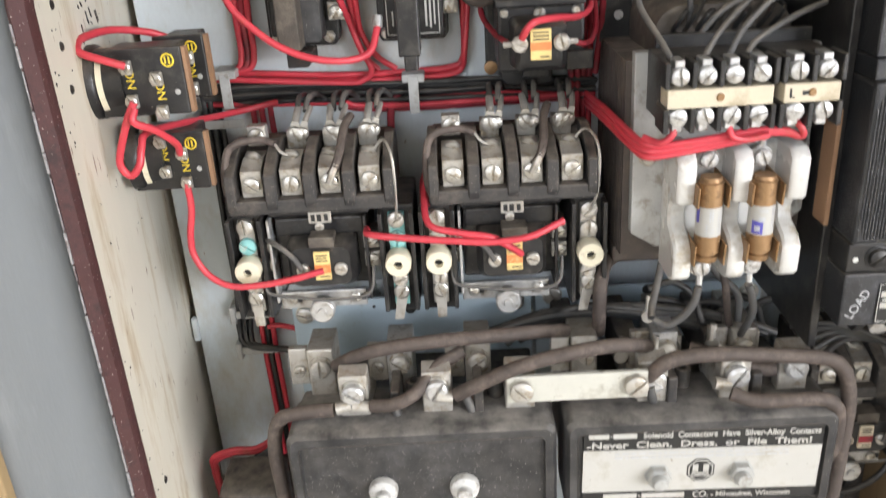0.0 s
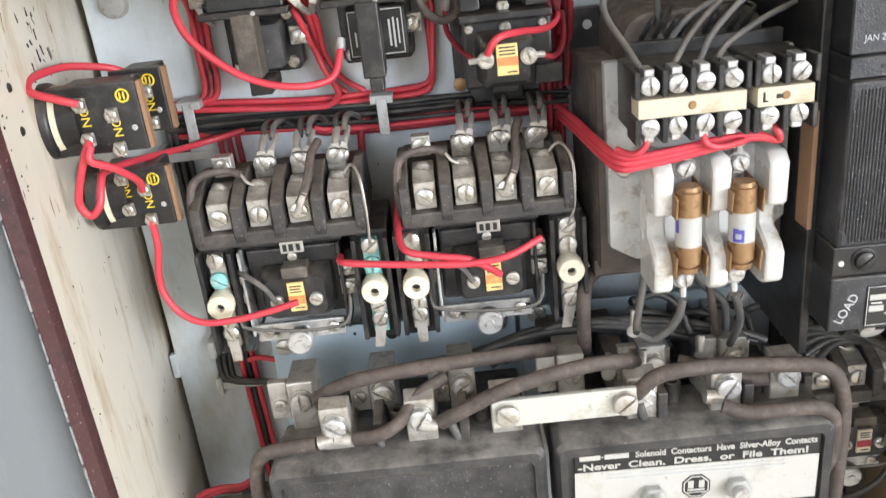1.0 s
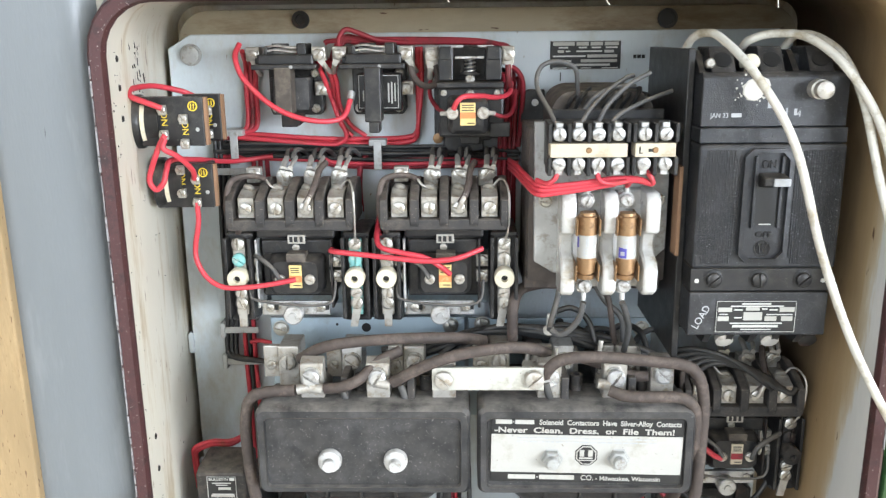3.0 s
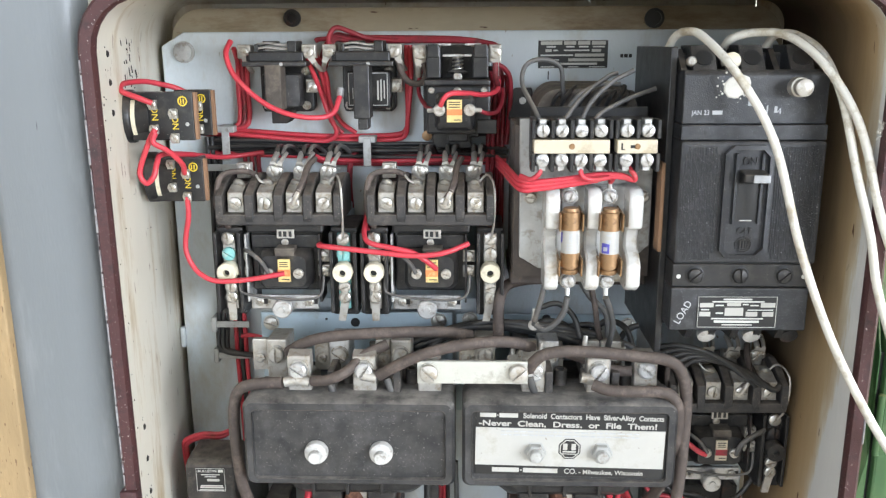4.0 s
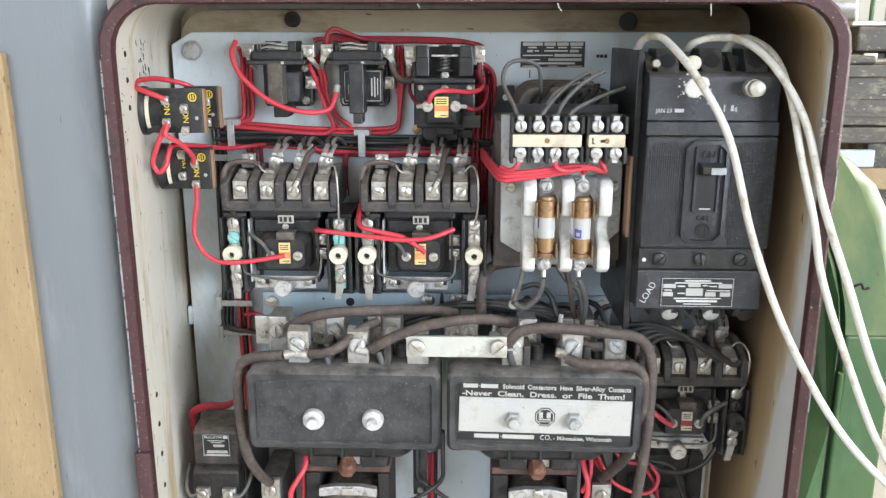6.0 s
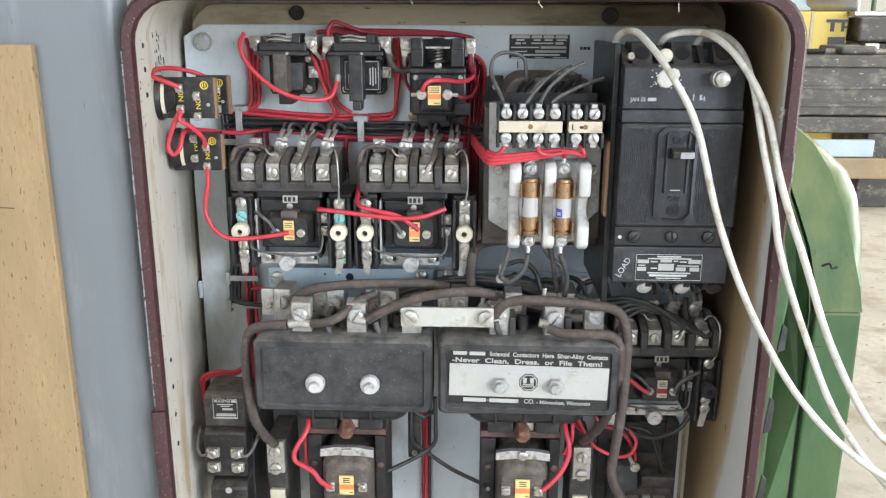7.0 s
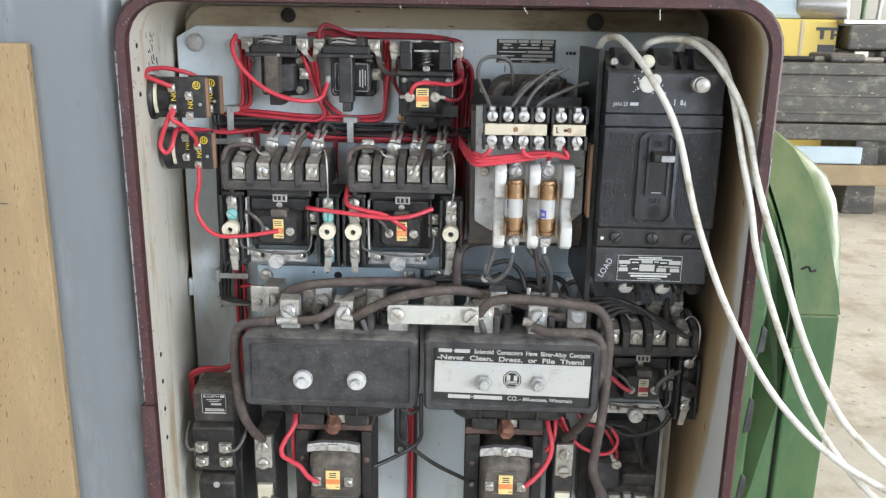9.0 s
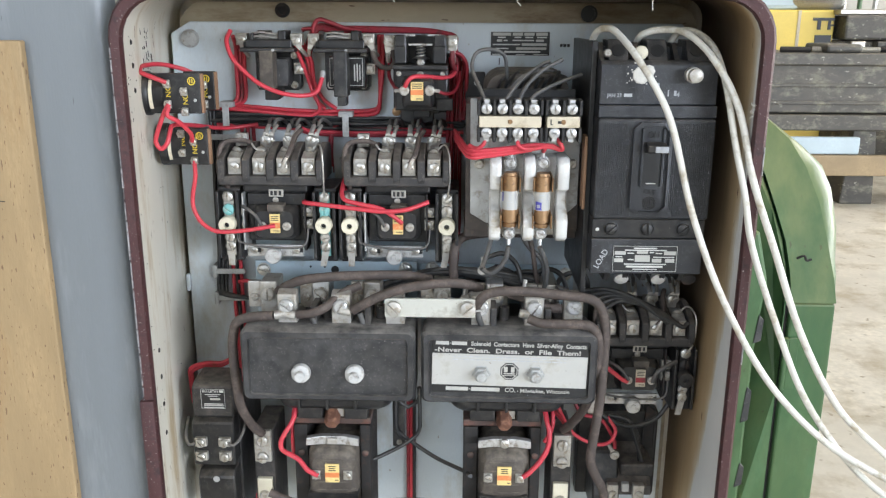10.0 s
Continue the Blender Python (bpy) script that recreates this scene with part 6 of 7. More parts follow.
wire("control_wire", [(-0.026, -0.014, 1.2735), (-0.02, -0.013, 1.2755), (0.02, -0.012, 1.2760)], 0.0020, "darkred", DRED_L, group=G_RED)
wire("control_wire", [(0.0465, -0.040, 1.262), (0.0500, -0.042, 1.248), (0.0570, -0.044, 1.240), (0.0660, -0.046, 1.2395), (0.0710, -0.050, 1.246), (0.0680, -0.052, 1.256)], 0.0027, "brownwire", "dark sleeved wire between two relays", group=G_RED)
wire("control_wire", [(0.0680, -0.030, 1.255), (0.064, -0.028, 1.243), (0.0635, -0.030, 1.230), (0.070, -0.050, 1.2215), (0.0760, -0.082, 1.2205)], 0.0018, "darkred", DRED_L, group=G_RED)
wire("control_wire", [(0.0835, -0.090, 1.2240), (0.0865, -0.093, 1.2300), (0.0920, -0.091, 1.2335), (0.104, -0.080, 1.2330), (0.118, -0.066, 1.2310), (0.128, -0.050, 1.233), (0.131, -0.030, 1.240)], 0.0021, "red", "red wire across the relay coil", group=G_RED)
wire("control_wire", [(0.1140, -0.084, 1.2200), (0.121, -0.078, 1.2170), (0.1285, -0.060, 1.2170), (0.1330, -0.045, 1.223), (0.1345, -0.030, 1.234)], 0.0017, "darkred", DRED_L, group=G_RED)
wire("control_wire", [(0.1270, -0.054, 1.2560), (0.1275, -0.052, 1.2440), (0.1300, -0.040, 1.236), (0.1325, -0.025, 1.222)], 0.0024, "darkred", DRED_L, group=G_RED)
# bundle beside the transformer
for i in range(6):
    x = 0.1225 + 0.0042 * (i % 4)
    y = -0.008 - 0.005 * (i // 4)
    wire("control_wire", [(x + 0.002, y - 0.010, 1.2440 + 0.004 * (i % 3)), (x + 0.0035, y - 0.004, 1.236), (x + 0.001, y, 1.215), (x, y, 1.17), (x, y, 1.12), (x, y, 1.07), (x - 0.002, y, 1.03)], 0.0020, "darkred", "grimy dark red wire in the upright bundle", group=G_RED)
wire("control_wire", [(0.1290, -0.030, 1.2540), (0.1360, -0.026, 1.2500), (0.1410, -0.022, 1.2400), (0.1410, -0.016, 1.215), (0.1385, -0.012, 1.185)], 0.0022, "darkred", DRED_L, group=G_RED)
# wires into the terminal strips
for i in range(3):
    d = 0.0035 * i
    wire("control_wire", [(0.1300, -0.030, 1.1760 - d), (0.1330, -0.085, 1.1790 - d), (0.1380, -0.118, 1.1765 - d), (0.1450, -0.136, 1.1725 - d), (0.158, -0.139, 1.1725 - d * 0.8), (0.178, -0.139, 1.1745 - d * 0.7), (0.200, -0.139, 1.1775 - d * 0.6), (0.217, -0.139, 1.1770 - d * 0.4), (0.2260, -0.140, 1.1735), (0.2265, -0.142, 1.1770), (0.2205, -0.141, 1.1850)][:(9, 11, 7)[i]], 0.0019, "red", "red wire below the terminal strips", group=G_RED)
wire("control_wire", [(0.1870, -0.142, 1.1850), (0.1880, -0.145, 1.1775), (0.1960, -0.144, 1.1745), (0.208, -0.143, 1.1760)], 0.0019, "red", "red wire below the terminal strips", group=G_RED)
wire("control_wire", [(0.1585, -0.142, 1.1850), (0.1570, -0.144, 1.1790), (0.1510, -0.142, 1.1745), (0.1440, -0.135, 1.1760)], 0.0019, "red", "red wire below the terminal strips", group=G_RED)
wire("control_wire", [(0.1820, -0.128, 1.1690), (0.1825, -0.134, 1.1730), (0.1900, -0.138, 1.1745)], 0.0018, "red", "red wire below the terminal strips", group=G_RED)
wire("control_wire", [(0.2113, -0.128, 1.1700), (0.2120, -0.134, 1.1740), (0.2050, -0.138, 1.1762)], 0.0018, "red", "red wire below the terminal strips", group=G_RED)
# grey tails above the strips
wire("transformer_lead", [(0.1590, -0.138, 1.2120), (0.1540, -0.125, 1.2240), (0.1465, -0.104, 1.2400), (0.1475, -0.098, 1.2520), (0.1540, -0.096, 1.2580), (0.1660, -0.094, 1.2585), (0.1760, -0.090, 1.2530), (0.1785, -0.086, 1.2400), (0.1800, -0.082, 1.2260)], 0.0018, "greywire", "faded black transformer lead bent in a loop", "wire", "transformer leads")
for pts in ([(0.176, -0.128, 1.2160), (0.184, -0.122, 1.2260), (0.196, -0.118, 1.2380), (0.210, -0.114, 1.2475), (0.216, -0.112, 1.2490)], [(0.1880, -0.130, 1.2160), (0.195, -0.128, 1.2290), (0.210, -0.124, 1.2430), (0.2265, -0.120, 1.2515)],
            [(0.198, -0.128, 1.2160), (0.206, -0.120, 1.2220), (0.226, -0.112, 1.2310), (0.2460, -0.106, 1.2375)], [(0.1800, -0.098, 1.2200), (0.190, -0.100, 1.2330), (0.205, -0.095, 1.2400), (0.222, -0.090, 1.2400)]):
    wire("transformer_lead", pts, 0.0017, "greywire", "cut grey transformer lead pointing outward", "wire", "transformer leads")
# wires at the contact blocks
wire("control_wire", [(-0.126, -0.136, 1.2300), (-0.136, -0.139, 1.2345), (-0.1465, -0.138, 1.2385), (-0.1495, -0.132, 1.2425), (-0.1490, -0.120, 1.2440), (-0.1420, -0.102, 1.2440), (-0.1280, -0.0870, 1.2395), (-0.1190, -0.0820, 1.2350)], 0.0021, "red", "red wire looped over the contact block", group=G_RED)
wire("control_wire", [(-0.1250, -0.1365, 1.2110), (-0.1300, -0.138, 1.2020), (-0.1380, -0.137, 1.1840), (-0.1395, -0.136, 1.1760), (-0.1355, -0.135, 1.1705), (-0.1300, -0.134, 1.1760), (-0.1285, -0.130, 1.1850), (-0.1270, -0.122, 1.1905), (-0.1190, -0.090, 1.1865), (-0.1050, -0.035, 1.1770), (-0.075, -0.018, 1.1790)], 0.0021, "red", "red wire looped between the contact blocks", group=G_RED)
wire("control_wire", [(-0.1248, -0.1385, 1.2080), (-0.1255, -0.1410, 1.2015), (-0.1180, -0.133, 1.1945), (-0.1130, -0.119, 1.1825), (-0.1148, -0.111, 1.1745)], 0.0021, "red", "red wire between the contact blocks", group=G_RED)
wire("control_wire", [(-0.1145, -0.110, 1.1560), (-0.1150, -0.109, 1.1400), (-0.1190, -0.108, 1.1220), (-0.1190, -0.108, 1.1090), (-0.1120, -0.108, 1.0950), (-0.0990, -0.108, 1.0870), (-0.0800, -0.108, 1.0870), (-0.0610, -0.106, 1.0890), (-0.0430, -0.102, 1.0915)], 0.0021, "red", "red wire hanging from the contact block to a coil", group=G_RED)
wire("control_wire", [(-0.0865, -0.060, 1.2740), (-0.0885, -0.068, 1.2640), (-0.0830, -0.072, 1.2490), (-0.0710, -0.072, 1.2350), (-0.0560, -0.072, 1.2235), (-0.0380, -0.071, 1.2160), (-0.0190, -0.066, 1.2130), (-0.0060, -0.058, 1.2160), (-0.0010, -0.050, 1.2290)], 0.0022, "red", "red wire slung between two relays", group=G_RED)
part_end = wire("ring_terminal", [(-0.0010, -0.050, 1.2290), (-0.0005, -0.047, 1.2350)], 0.0032, "nickel", "bright crimped ring terminal", "terminal")
# red wires across the starters
wire("control_wire", [(-0.0150, -0.090, 1.1130), (-0.0120, -0.104, 1.1150), (0.010, -0.110, 1.1140), (0.038, -0.111, 1.1110), (0.062, -0.110, 1.1085), (0.085, -0.108, 1.1100), (0.1060, -0.100, 1.1160)], 0.0022, "red", "red wire across both starters", group=G_RED)
wire("control_wire", [(0.0245, -0.060, 1.1400), (0.0215, -0.085, 1.1280), (0.0250, -0.104, 1.1190), (0.042, -0.1085, 1.1150), (0.060, -0.108, 1.1110), (0.072, -0.105, 1.1030), (0.0800, -0.100, 1.0950)], 0.0022, "red", "red wire from the plate to a coil", group=G_RED)
wire("control_wire", [(0.0060, -0.008, 1.178), (0.0005, -0.008, 1.170), (-0.0010, -0.010, 1.150), (0.000, -0.012, 1.128)], 0.0026, "darkred", DRED_L, group=G_RED)
wire("control_wire", [(0.0250, -0.060, 1.1420), (0.0210, -0.066, 1.1320), (0.0225, -0.080, 1.1220)], 0.0026, "darkred", DRED_L, group=G_RED)
# uprights at left
for i in range(5):
    x = -0.1265 + 0.0042 * (i % 3)
    wire("control_wire", [(x, -0.008 - 0.004 * (i // 3), 1.192), (x + 0.001, -0.008 - 0.004 * (i // 3), 1.15), (x, -0.008 - 0.004 * (i // 3), 1.09), (x, -0.008 - 0.004 * (i // 3), 1.04), (x - 0.003, -0.012, 1.005 - 0.003 * i), (x + 0.003, -0.016, 0.9915), (x + 0.03, -0.020, 0.9890), (x + 0.050, -0.030, 0.9900)], 0.0020, "blackwire", BLK_L, group=G_BLK)
for i in range(4):
    x = -0.1130 + 0.0043 * (i % 3)
    wire("control_wire", [(x, -0.018 if i > 2 else -0.010, 1.060), (x, -0.009, 1.03), (x, -0.009, 0.98), (x + 0.001, -0.009, 0.94), (x + 0.002, -0.009, 0.85), (x + 0.003, -0.009, 0.70)], 0.0021, "red" if i != 1 else "blackwire", RED_L if i != 1 else BLK_L, group=G_RED if i != 1 else G_BLK)
wire("control_wire", [(-0.1070, -0.012, 1.0050), (-0.098, -0.014, 1.0070), (-0.085, -0.018, 1.0060), (-0.070, -0.020, 1.0050)], 0.0021, "red", RED_L, group=G_RED)
for i in range(2):
    wire("control_wire", [(-0.1530 + 0.002 * i, -0.055, 0.880), (-0.1535 + 0.002 * i, -0.058, 0.910), (-0.1510 + 0.002 * i, -0.060, 0.9225 - 0.003 * i), (-0.135, -0.060, 0.9285 - 0.003 * i), (-0.118, -0.060, 0.9290 - 0.003 * i), (-0.104, -0.055, 0.9340)], 0.0022, "red", "red wire to the timing relay", group=G_RED)

# brown power cables
BL = "thick dusty brown rubber power cable"
wire("power_cable", [(-0.0690, -0.097, 0.866), (-0.0750, -0.112, 0.884), (-0.0815, -0.126, 0.915), (-0.0840, -0.130, 0.967), (-0.0820, -0.130, 0.992), (-0.0760, -0.131, 1.0040), (-0.060, -0.133, 1.0090), (-0.0415, -0.134, 1.0105)], 0.0047, "brownwire", BL, "cable", G_CAB)
wire("power_cable", [(-0.0180, -0.134, 1.0120), (-0.004, -0.138, 1.0150), (0.010, -0.136, 1.0210), (0.022, -0.122, 1.0290), (0.040, -0.112, 1.0350)], 0.0043, "brownwire", BL, "cable", G_CAB)
wire("power_cable", [(0.0350, -0.134, 1.0170), (0.050, -0.138, 1.0270), (0.066, -0.139, 1.0350), (0.085, -0.138, 1.0410), (0.104, -0.136, 1.0440), (0.125, -0.132, 1.0450), (0.1430, -0.126, 1.0420), (0.1570, -0.116, 1.0340)], 0.0046, "brownwire", BL, "cable", G_CAB)
wire("power_cable", [(-0.0420, -0.108, 1.0260), (-0.028, -0.114, 1.0360), (-0.012, -0.117, 1.0420), (0.012, -0.117, 1.0450), (0.040, -0.116, 1.0465), (0.070, -0.114, 1.0465), (0.090, -0.108, 1.0440), (0.108, -0.098, 1.0380)], 0.0046, "brownwire", BL, "cable", G_CAB)
wire("power_cable", [(0.1530, -0.132, 1.0210), (0.1560, -0.138, 1.0300), (0.1640, -0.139, 1.0370), (0.180, -0.139, 1.0400), (0.205, -0.138, 1.0390), (0.235, -0.138, 1.0360), (0.258, -0.139, 1.0335), (0.2695, -0.140, 1.0250), (0.2750, -0.140, 1.005), (0.2755, -0.140, 0.975), (0.2740, -0.140, 0.930), (0.2700, -0.138, 0.885), (0.2690, -0.136, 0.862), (0.2760, -0.130, 0.842), (0.2860, -0.120, 0.820), (0.292, -0.11, 0.79)], 0.0047, "brownwire", BL, "cable", G_CAB)
wire("power_cable", [(0.2020, -0.142, 1.0140), (0.214, -0.146, 1.0110), (0.232, -0.147, 1.0105), (0.252, -0.147, 1.0105), (0.2630, -0.146, 1.0060), (0.2690, -0.143, 0.9920), (0.2700, -0.138, 0.960), (0.2640, -0.120, 0.915), (0.254, -0.10, 0.885), (0.246, -0.09, 0.872)], 0.0046, "brownwire", BL, "cable", G_CAB)
wire("power_cable", [(0.2350, -0.126, 1.0190), (0.222, -0.122, 1.0180), (0.205, -0.116, 1.0230), (0.185, -0.108, 1.0270)], 0.0043, "brownwire", BL, "cable", G_CAB)
wire("power_cable", [(0.1310, -0.085, 1.0280), (0.1305, -0.090, 1.0450), (0.1315, -0.088, 1.0660), (0.1400, -0.070, 1.0740), (0.165, -0.060, 1.0760), (0.21, -0.055, 1.0770)], 0.0047, "brownwire", BL, "cable", G_CAB)
wire("power_cable", [(0.1540, -0.136, 1.0180), (0.1560, -0.134, 1.0090), (0.1580, -0.130, 1.0030)], 0.0030, "greywire", "short grey pigtail at a terminal", "cable", G_CAB)
for x in (-0.0020, 0.0450):
    wire("power_cable", [(x - 0.004, -0.128, 1.012), (x - 0.001, -0.130, 1.0040), (x, -0.128, 0.9980)], 0.0030, "greywire", "short grey pigtail at a terminal", "cable", G_CAB)
for x, z in ((-0.0370, 1.0110), (-0.0230, 1.0110), (0.0300, 1.0150), (0.2010, 1.0145)):
    d = 0.007 if x in (-0.0370,) else -0.007
    wire("cable_lug", [(x - d * 0.4, -0.134, z), (x + d, -0.134, z + 0.002)], 0.0042, "tin", "tinned lug on a power cable", "cable lug", "cable lugs")
# black cables between the carrier plates
for i in range(7):
    q = 0.0060 * i
    wire("black_cable", [(0.020 + 0.010 * i, -0.062 - 0.004 * (i % 3), 1.016 - 0.002 * (i % 4)), (0.060 + 0.006 * i, -0.066, 1.022 + 0.002 * (i % 3)), (0.100 + q, -0.070 - 0.003 * (i % 2), 1.034 + 0.0022 * (i % 4)), (0.140 + q, -0.074, 1.038 - 0.002 * (i % 3)), (0.185 + q, -0.078, 1.030 - 0.003 * (i % 2)), (0.215 + q, -0.080, 1.018)], 0.0030, "blackwire", "black cable behind the contactor terminals", "cable", "black cables")
for i in range(4):
    wire("black_cable", [(0.150 + 0.028 * i, -0.055, 1.010), (0.156 + 0.028 * i, -0.062, 1.028), (0.172 + 0.026 * i, -0.066, 1.040 - 0.004 * (i % 2)), (0.192 + 0.024 * i, -0.066, 1.034), (0.205 + 0.022 * i, -0.062, 1.012)], 0.0026, "blackwire", "black cable behind the contactor terminals", "cable", "black cables")
# leads under the fuse block
for pts, m_ in (([(0.1822, -0.127, 1.0800), (0.1800, -0.126, 1.0680), (0.1740, -0.124, 1.0580), (0.1660, -0.122, 1.0520), (0.1590, -0.118, 1.0540)], "greywire"), ([(0.1690, -0.095, 1.0900), (0.1650, -0.100, 1.0720), (0.1600, -0.108, 1.0580), (0.1580, -0.116, 1.0540)], "greywire"),
                ([(0.2115, -0.127, 1.0800), (0.2165, -0.122, 1.0680), (0.2205, -0.114, 1.0520), (0.2200, -0.100, 1.0300)], "greywire"), ([(0.1960, -0.095, 1.0840), (0.2050, -0.095, 1.0700), (0.2180, -0.094, 1.0560), (0.2220, -0.088, 1.0280)], "greywire"),
                ([(0.1640, -0.080, 1.0560), (0.180, -0.080, 1.0600), (0.1930, -0.082, 1.0500), (0.1990, -0.086, 1.0330)], "blackwire"), ([(0.2030, -0.095, 1.0880), (0.2080, -0.098, 1.0660), (0.2120, -0.096, 1.0420), (0.218, -0.09, 1.024)], "brownwire")):
    wire("fuse_lead", pts, 0.0024, m_, "lead hanging below the fuse block", "wire", "leads below the fuse block")
for x, z in ((0.1585, 1.0550), (0.1640, 1.0260), (0.2000, 1.0320), (0.1420, 1.0260)):
    t_ = thing("lead_terminal", x, -0.105, z - 0.01, "tinned ring terminal on a lead", "terminal", "ring terminals")
    part("ring", lathe([(0.0045, 0), (0.0045, 0.0016)], (0, 0, 0.005), n=14), "tin", t_)
    part("barrel", tube([(0, 0, 0.008), (0.001, 0.002, 0.018)], 0.0022, 8, 3), "tin", t_, "", True)
for i, x in enumerate((0.150, 0.178, 0.206, 0.2290, 0.112)):
    t_ = thing("rear_terminal", x, -0.030, 1.0, "dusty rear terminal among black cables", "terminal", "rear terminals")
    part("terminal_body", box(-0.007, 0.007, -0.062, 0.0, 0.0, 0.0270, 0.0012), "tin" if i % 2 else "dusty", t_)
    screw(t_, 0.0, -0.062, 0.0190, 0.0052, "steel", 40 * i, 0.0036)

# wires low in the cabinet
wire("power_cable", [(-0.0560, -0.128, 0.8150), (-0.030, -0.131, 0.8060), (0.005, -0.132, 0.8035), (0.050, -0.128, 0.8045), (0.095, -0.124, 0.8050), (0.140, -0.126, 0.8020), (0.180, -0.122, 0.7950)], 0.0042, "brownwire", BL, "cable", G_CAB)
for s_ in (1, -1):
    wire("black_wire", [(0.0820 + s_ * 0.0125, -0.062, 0.905), (0.0820 + s_ * 0.0130, -0.062, 0.870), (0.0820 + s_ * 0.0120, -0.060, 0.852), (0.0820, -0.058 - 0.003 * s_, 0.839), (0.0820 - s_ * 0.030, -0.070, 0.826), (0.0820 - s_ * 0.062, -0.095, 0.824), (0.0820 - s_ * 0.0640 - (0.010 if s_ > 0 else -0.004), -0.118, 0.832)], 0.0022, "blackwire", "black wire crossing between the contactor coils", "wire", "crossed black wires")
    wire("black_wire", [(0.0820 + s_ * 0.0125, -0.058, 0.900), (0.0820 + s_ * 0.0105, -0.056, 0.886), (0.0820, -0.055, 0.878), (0.0815, -0.055, 0.878)], 0.0020, "blackwire", "short black jumper below the arc covers", "wire", "crossed black wires")
for i in range(3):
    wire("control_wire", [(0.0785 + 0.0036 * i, -0.007, 0.935), (0.0785 + 0.0036 * i, -0.006, 0.85), (0.0780 + 0.0036 * i, -0.006, 0.72)], 0.0019, ("darkred", "red", "blackwire")[i], (DRED_L, RED_L, BLK_L)[i], group=(G_RED, G_RED, G_BLK)[i])
for pts, rad in (([(-0.0290, -0.085, 0.910), (-0.0330, -0.105, 0.888), (-0.0410, -0.113, 0.875), (-0.0450, -0.115, 0.866), (-0.0440, -0.116, 0.858), (-0.0360, -0.117, 0.853), (-0.0260, -0.119, 0.848), (-0.0180, -0.122, 0.839), (-0.0110, -0.1225, 0.8345), (-0.0065, -0.1225, 0.8325)], 0.0026),
                 ([(-0.0310, -0.075, 0.910), (-0.0360, -0.090, 0.885), (-0.0370, -0.095, 0.860), (-0.0390, -0.085, 0.835)], 0.0022),
                 ([(0.2240, -0.085, 0.912), (0.2270, -0.105, 0.892), (0.2300, -0.112, 0.880), (0.2290, -0.115, 0.866), (0.2220, -0.118, 0.852), (0.2110, -0.121, 0.8400), (0.2030, -0.121, 0.8330)], 0.0026),
                 ([(0.2300, -0.078, 0.912), (0.2345, -0.095, 0.895), (0.2330, -0.102, 0.878), (0.2270, -0.098, 0.862)], 0.0022)):
    wire("control_wire", pts, rad, "red", "red wire to the contactor coil", group=G_RED)
for i, pts in enumerate(([(0.236, -0.080, 0.905), (0.246, -0.085, 0.885), (0.252, -0.080, 0.868), (0.244, -0.070, 0.855)], [(0.228, -0.070, 0.898), (0.244, -0.078, 0.880), (0.262, -0.075, 0.858), (0.285, -0.072, 0.846), (0.300, -0.070, 0.848), (0.306, -0.066, 0.860), (0.298, -0.060, 0.872)],
                         [(0.255, -0.060, 0.905), (0.268, -0.066, 0.880), (0.290, -0.066, 0.872), (0.305, -0.062, 0.848), (0.308, -0.060, 0.835)])):
    wire("control_wire", pts, 0.0020, "red" if i != 2 else "darkred", "red wire trailing below the starter", group=G_RED)
for i, pts in enumerate(([(0.270, -0.055, 0.900), (0.290, -0.060, 0.876), (0.320, -0.060, 0.862), (0.350, -0.055, 0.868), (0.368, -0.050, 0.890)], [(0.262, -0.050, 0.890), (0.285, -0.050, 0.868), (0.318, -0.050, 0.864), (0.332, -0.052, 0.850), (0.338, -0.050, 0.815)],
                         [(0.300, -0.055, 0.872), (0.320, -0.058, 0.868), (0.330, -0.055, 0.846), (0.345, -0.050, 0.800)])):
    wire("black_wire", pts, 0.0024, "blackwire", "black wire trailing below the starter", "wire", "black wires below the starter")
# leads of the right-hand starter
wire("control_wire", [(0.2750, -0.070, 0.945), (0.290, -0.078, 0.938), (0.3050, -0.078, 0.926), (0.3130, -0.077, 0.9215)], 0.0024, "red", "red wire to the starter coil", group=G_RED)
wire("control_wire", [(0.3390, -0.077, 0.9215), (0.3420, -0.080, 0.9330), (0.3520, -0.078, 0.9400), (0.3640, -0.070, 0.9420)], 0.0022, "greywire", "grey wire to the starter coil", group=G_BLK)
for i in range(5):
    wire("black_cable", [(0.262 + 0.004 * i, -0.075 - 0.004 * i, 1.020 - 0.004 * i), (0.285 + 0.004 * i, -0.082, 1.024 - 0.003 * i), (0.312 + 0.006 * i, -0.084, 1.016 - 0.003 * i), (0.336 + 0.006 * i, -0.088, 1.000 - 0.003 * i), (0.348 + 0.005 * i, -0.085, 0.990)][:5 - i % 2], 0.0024, "blackwire", "black cable draped over the starter", "cable", "black cables")

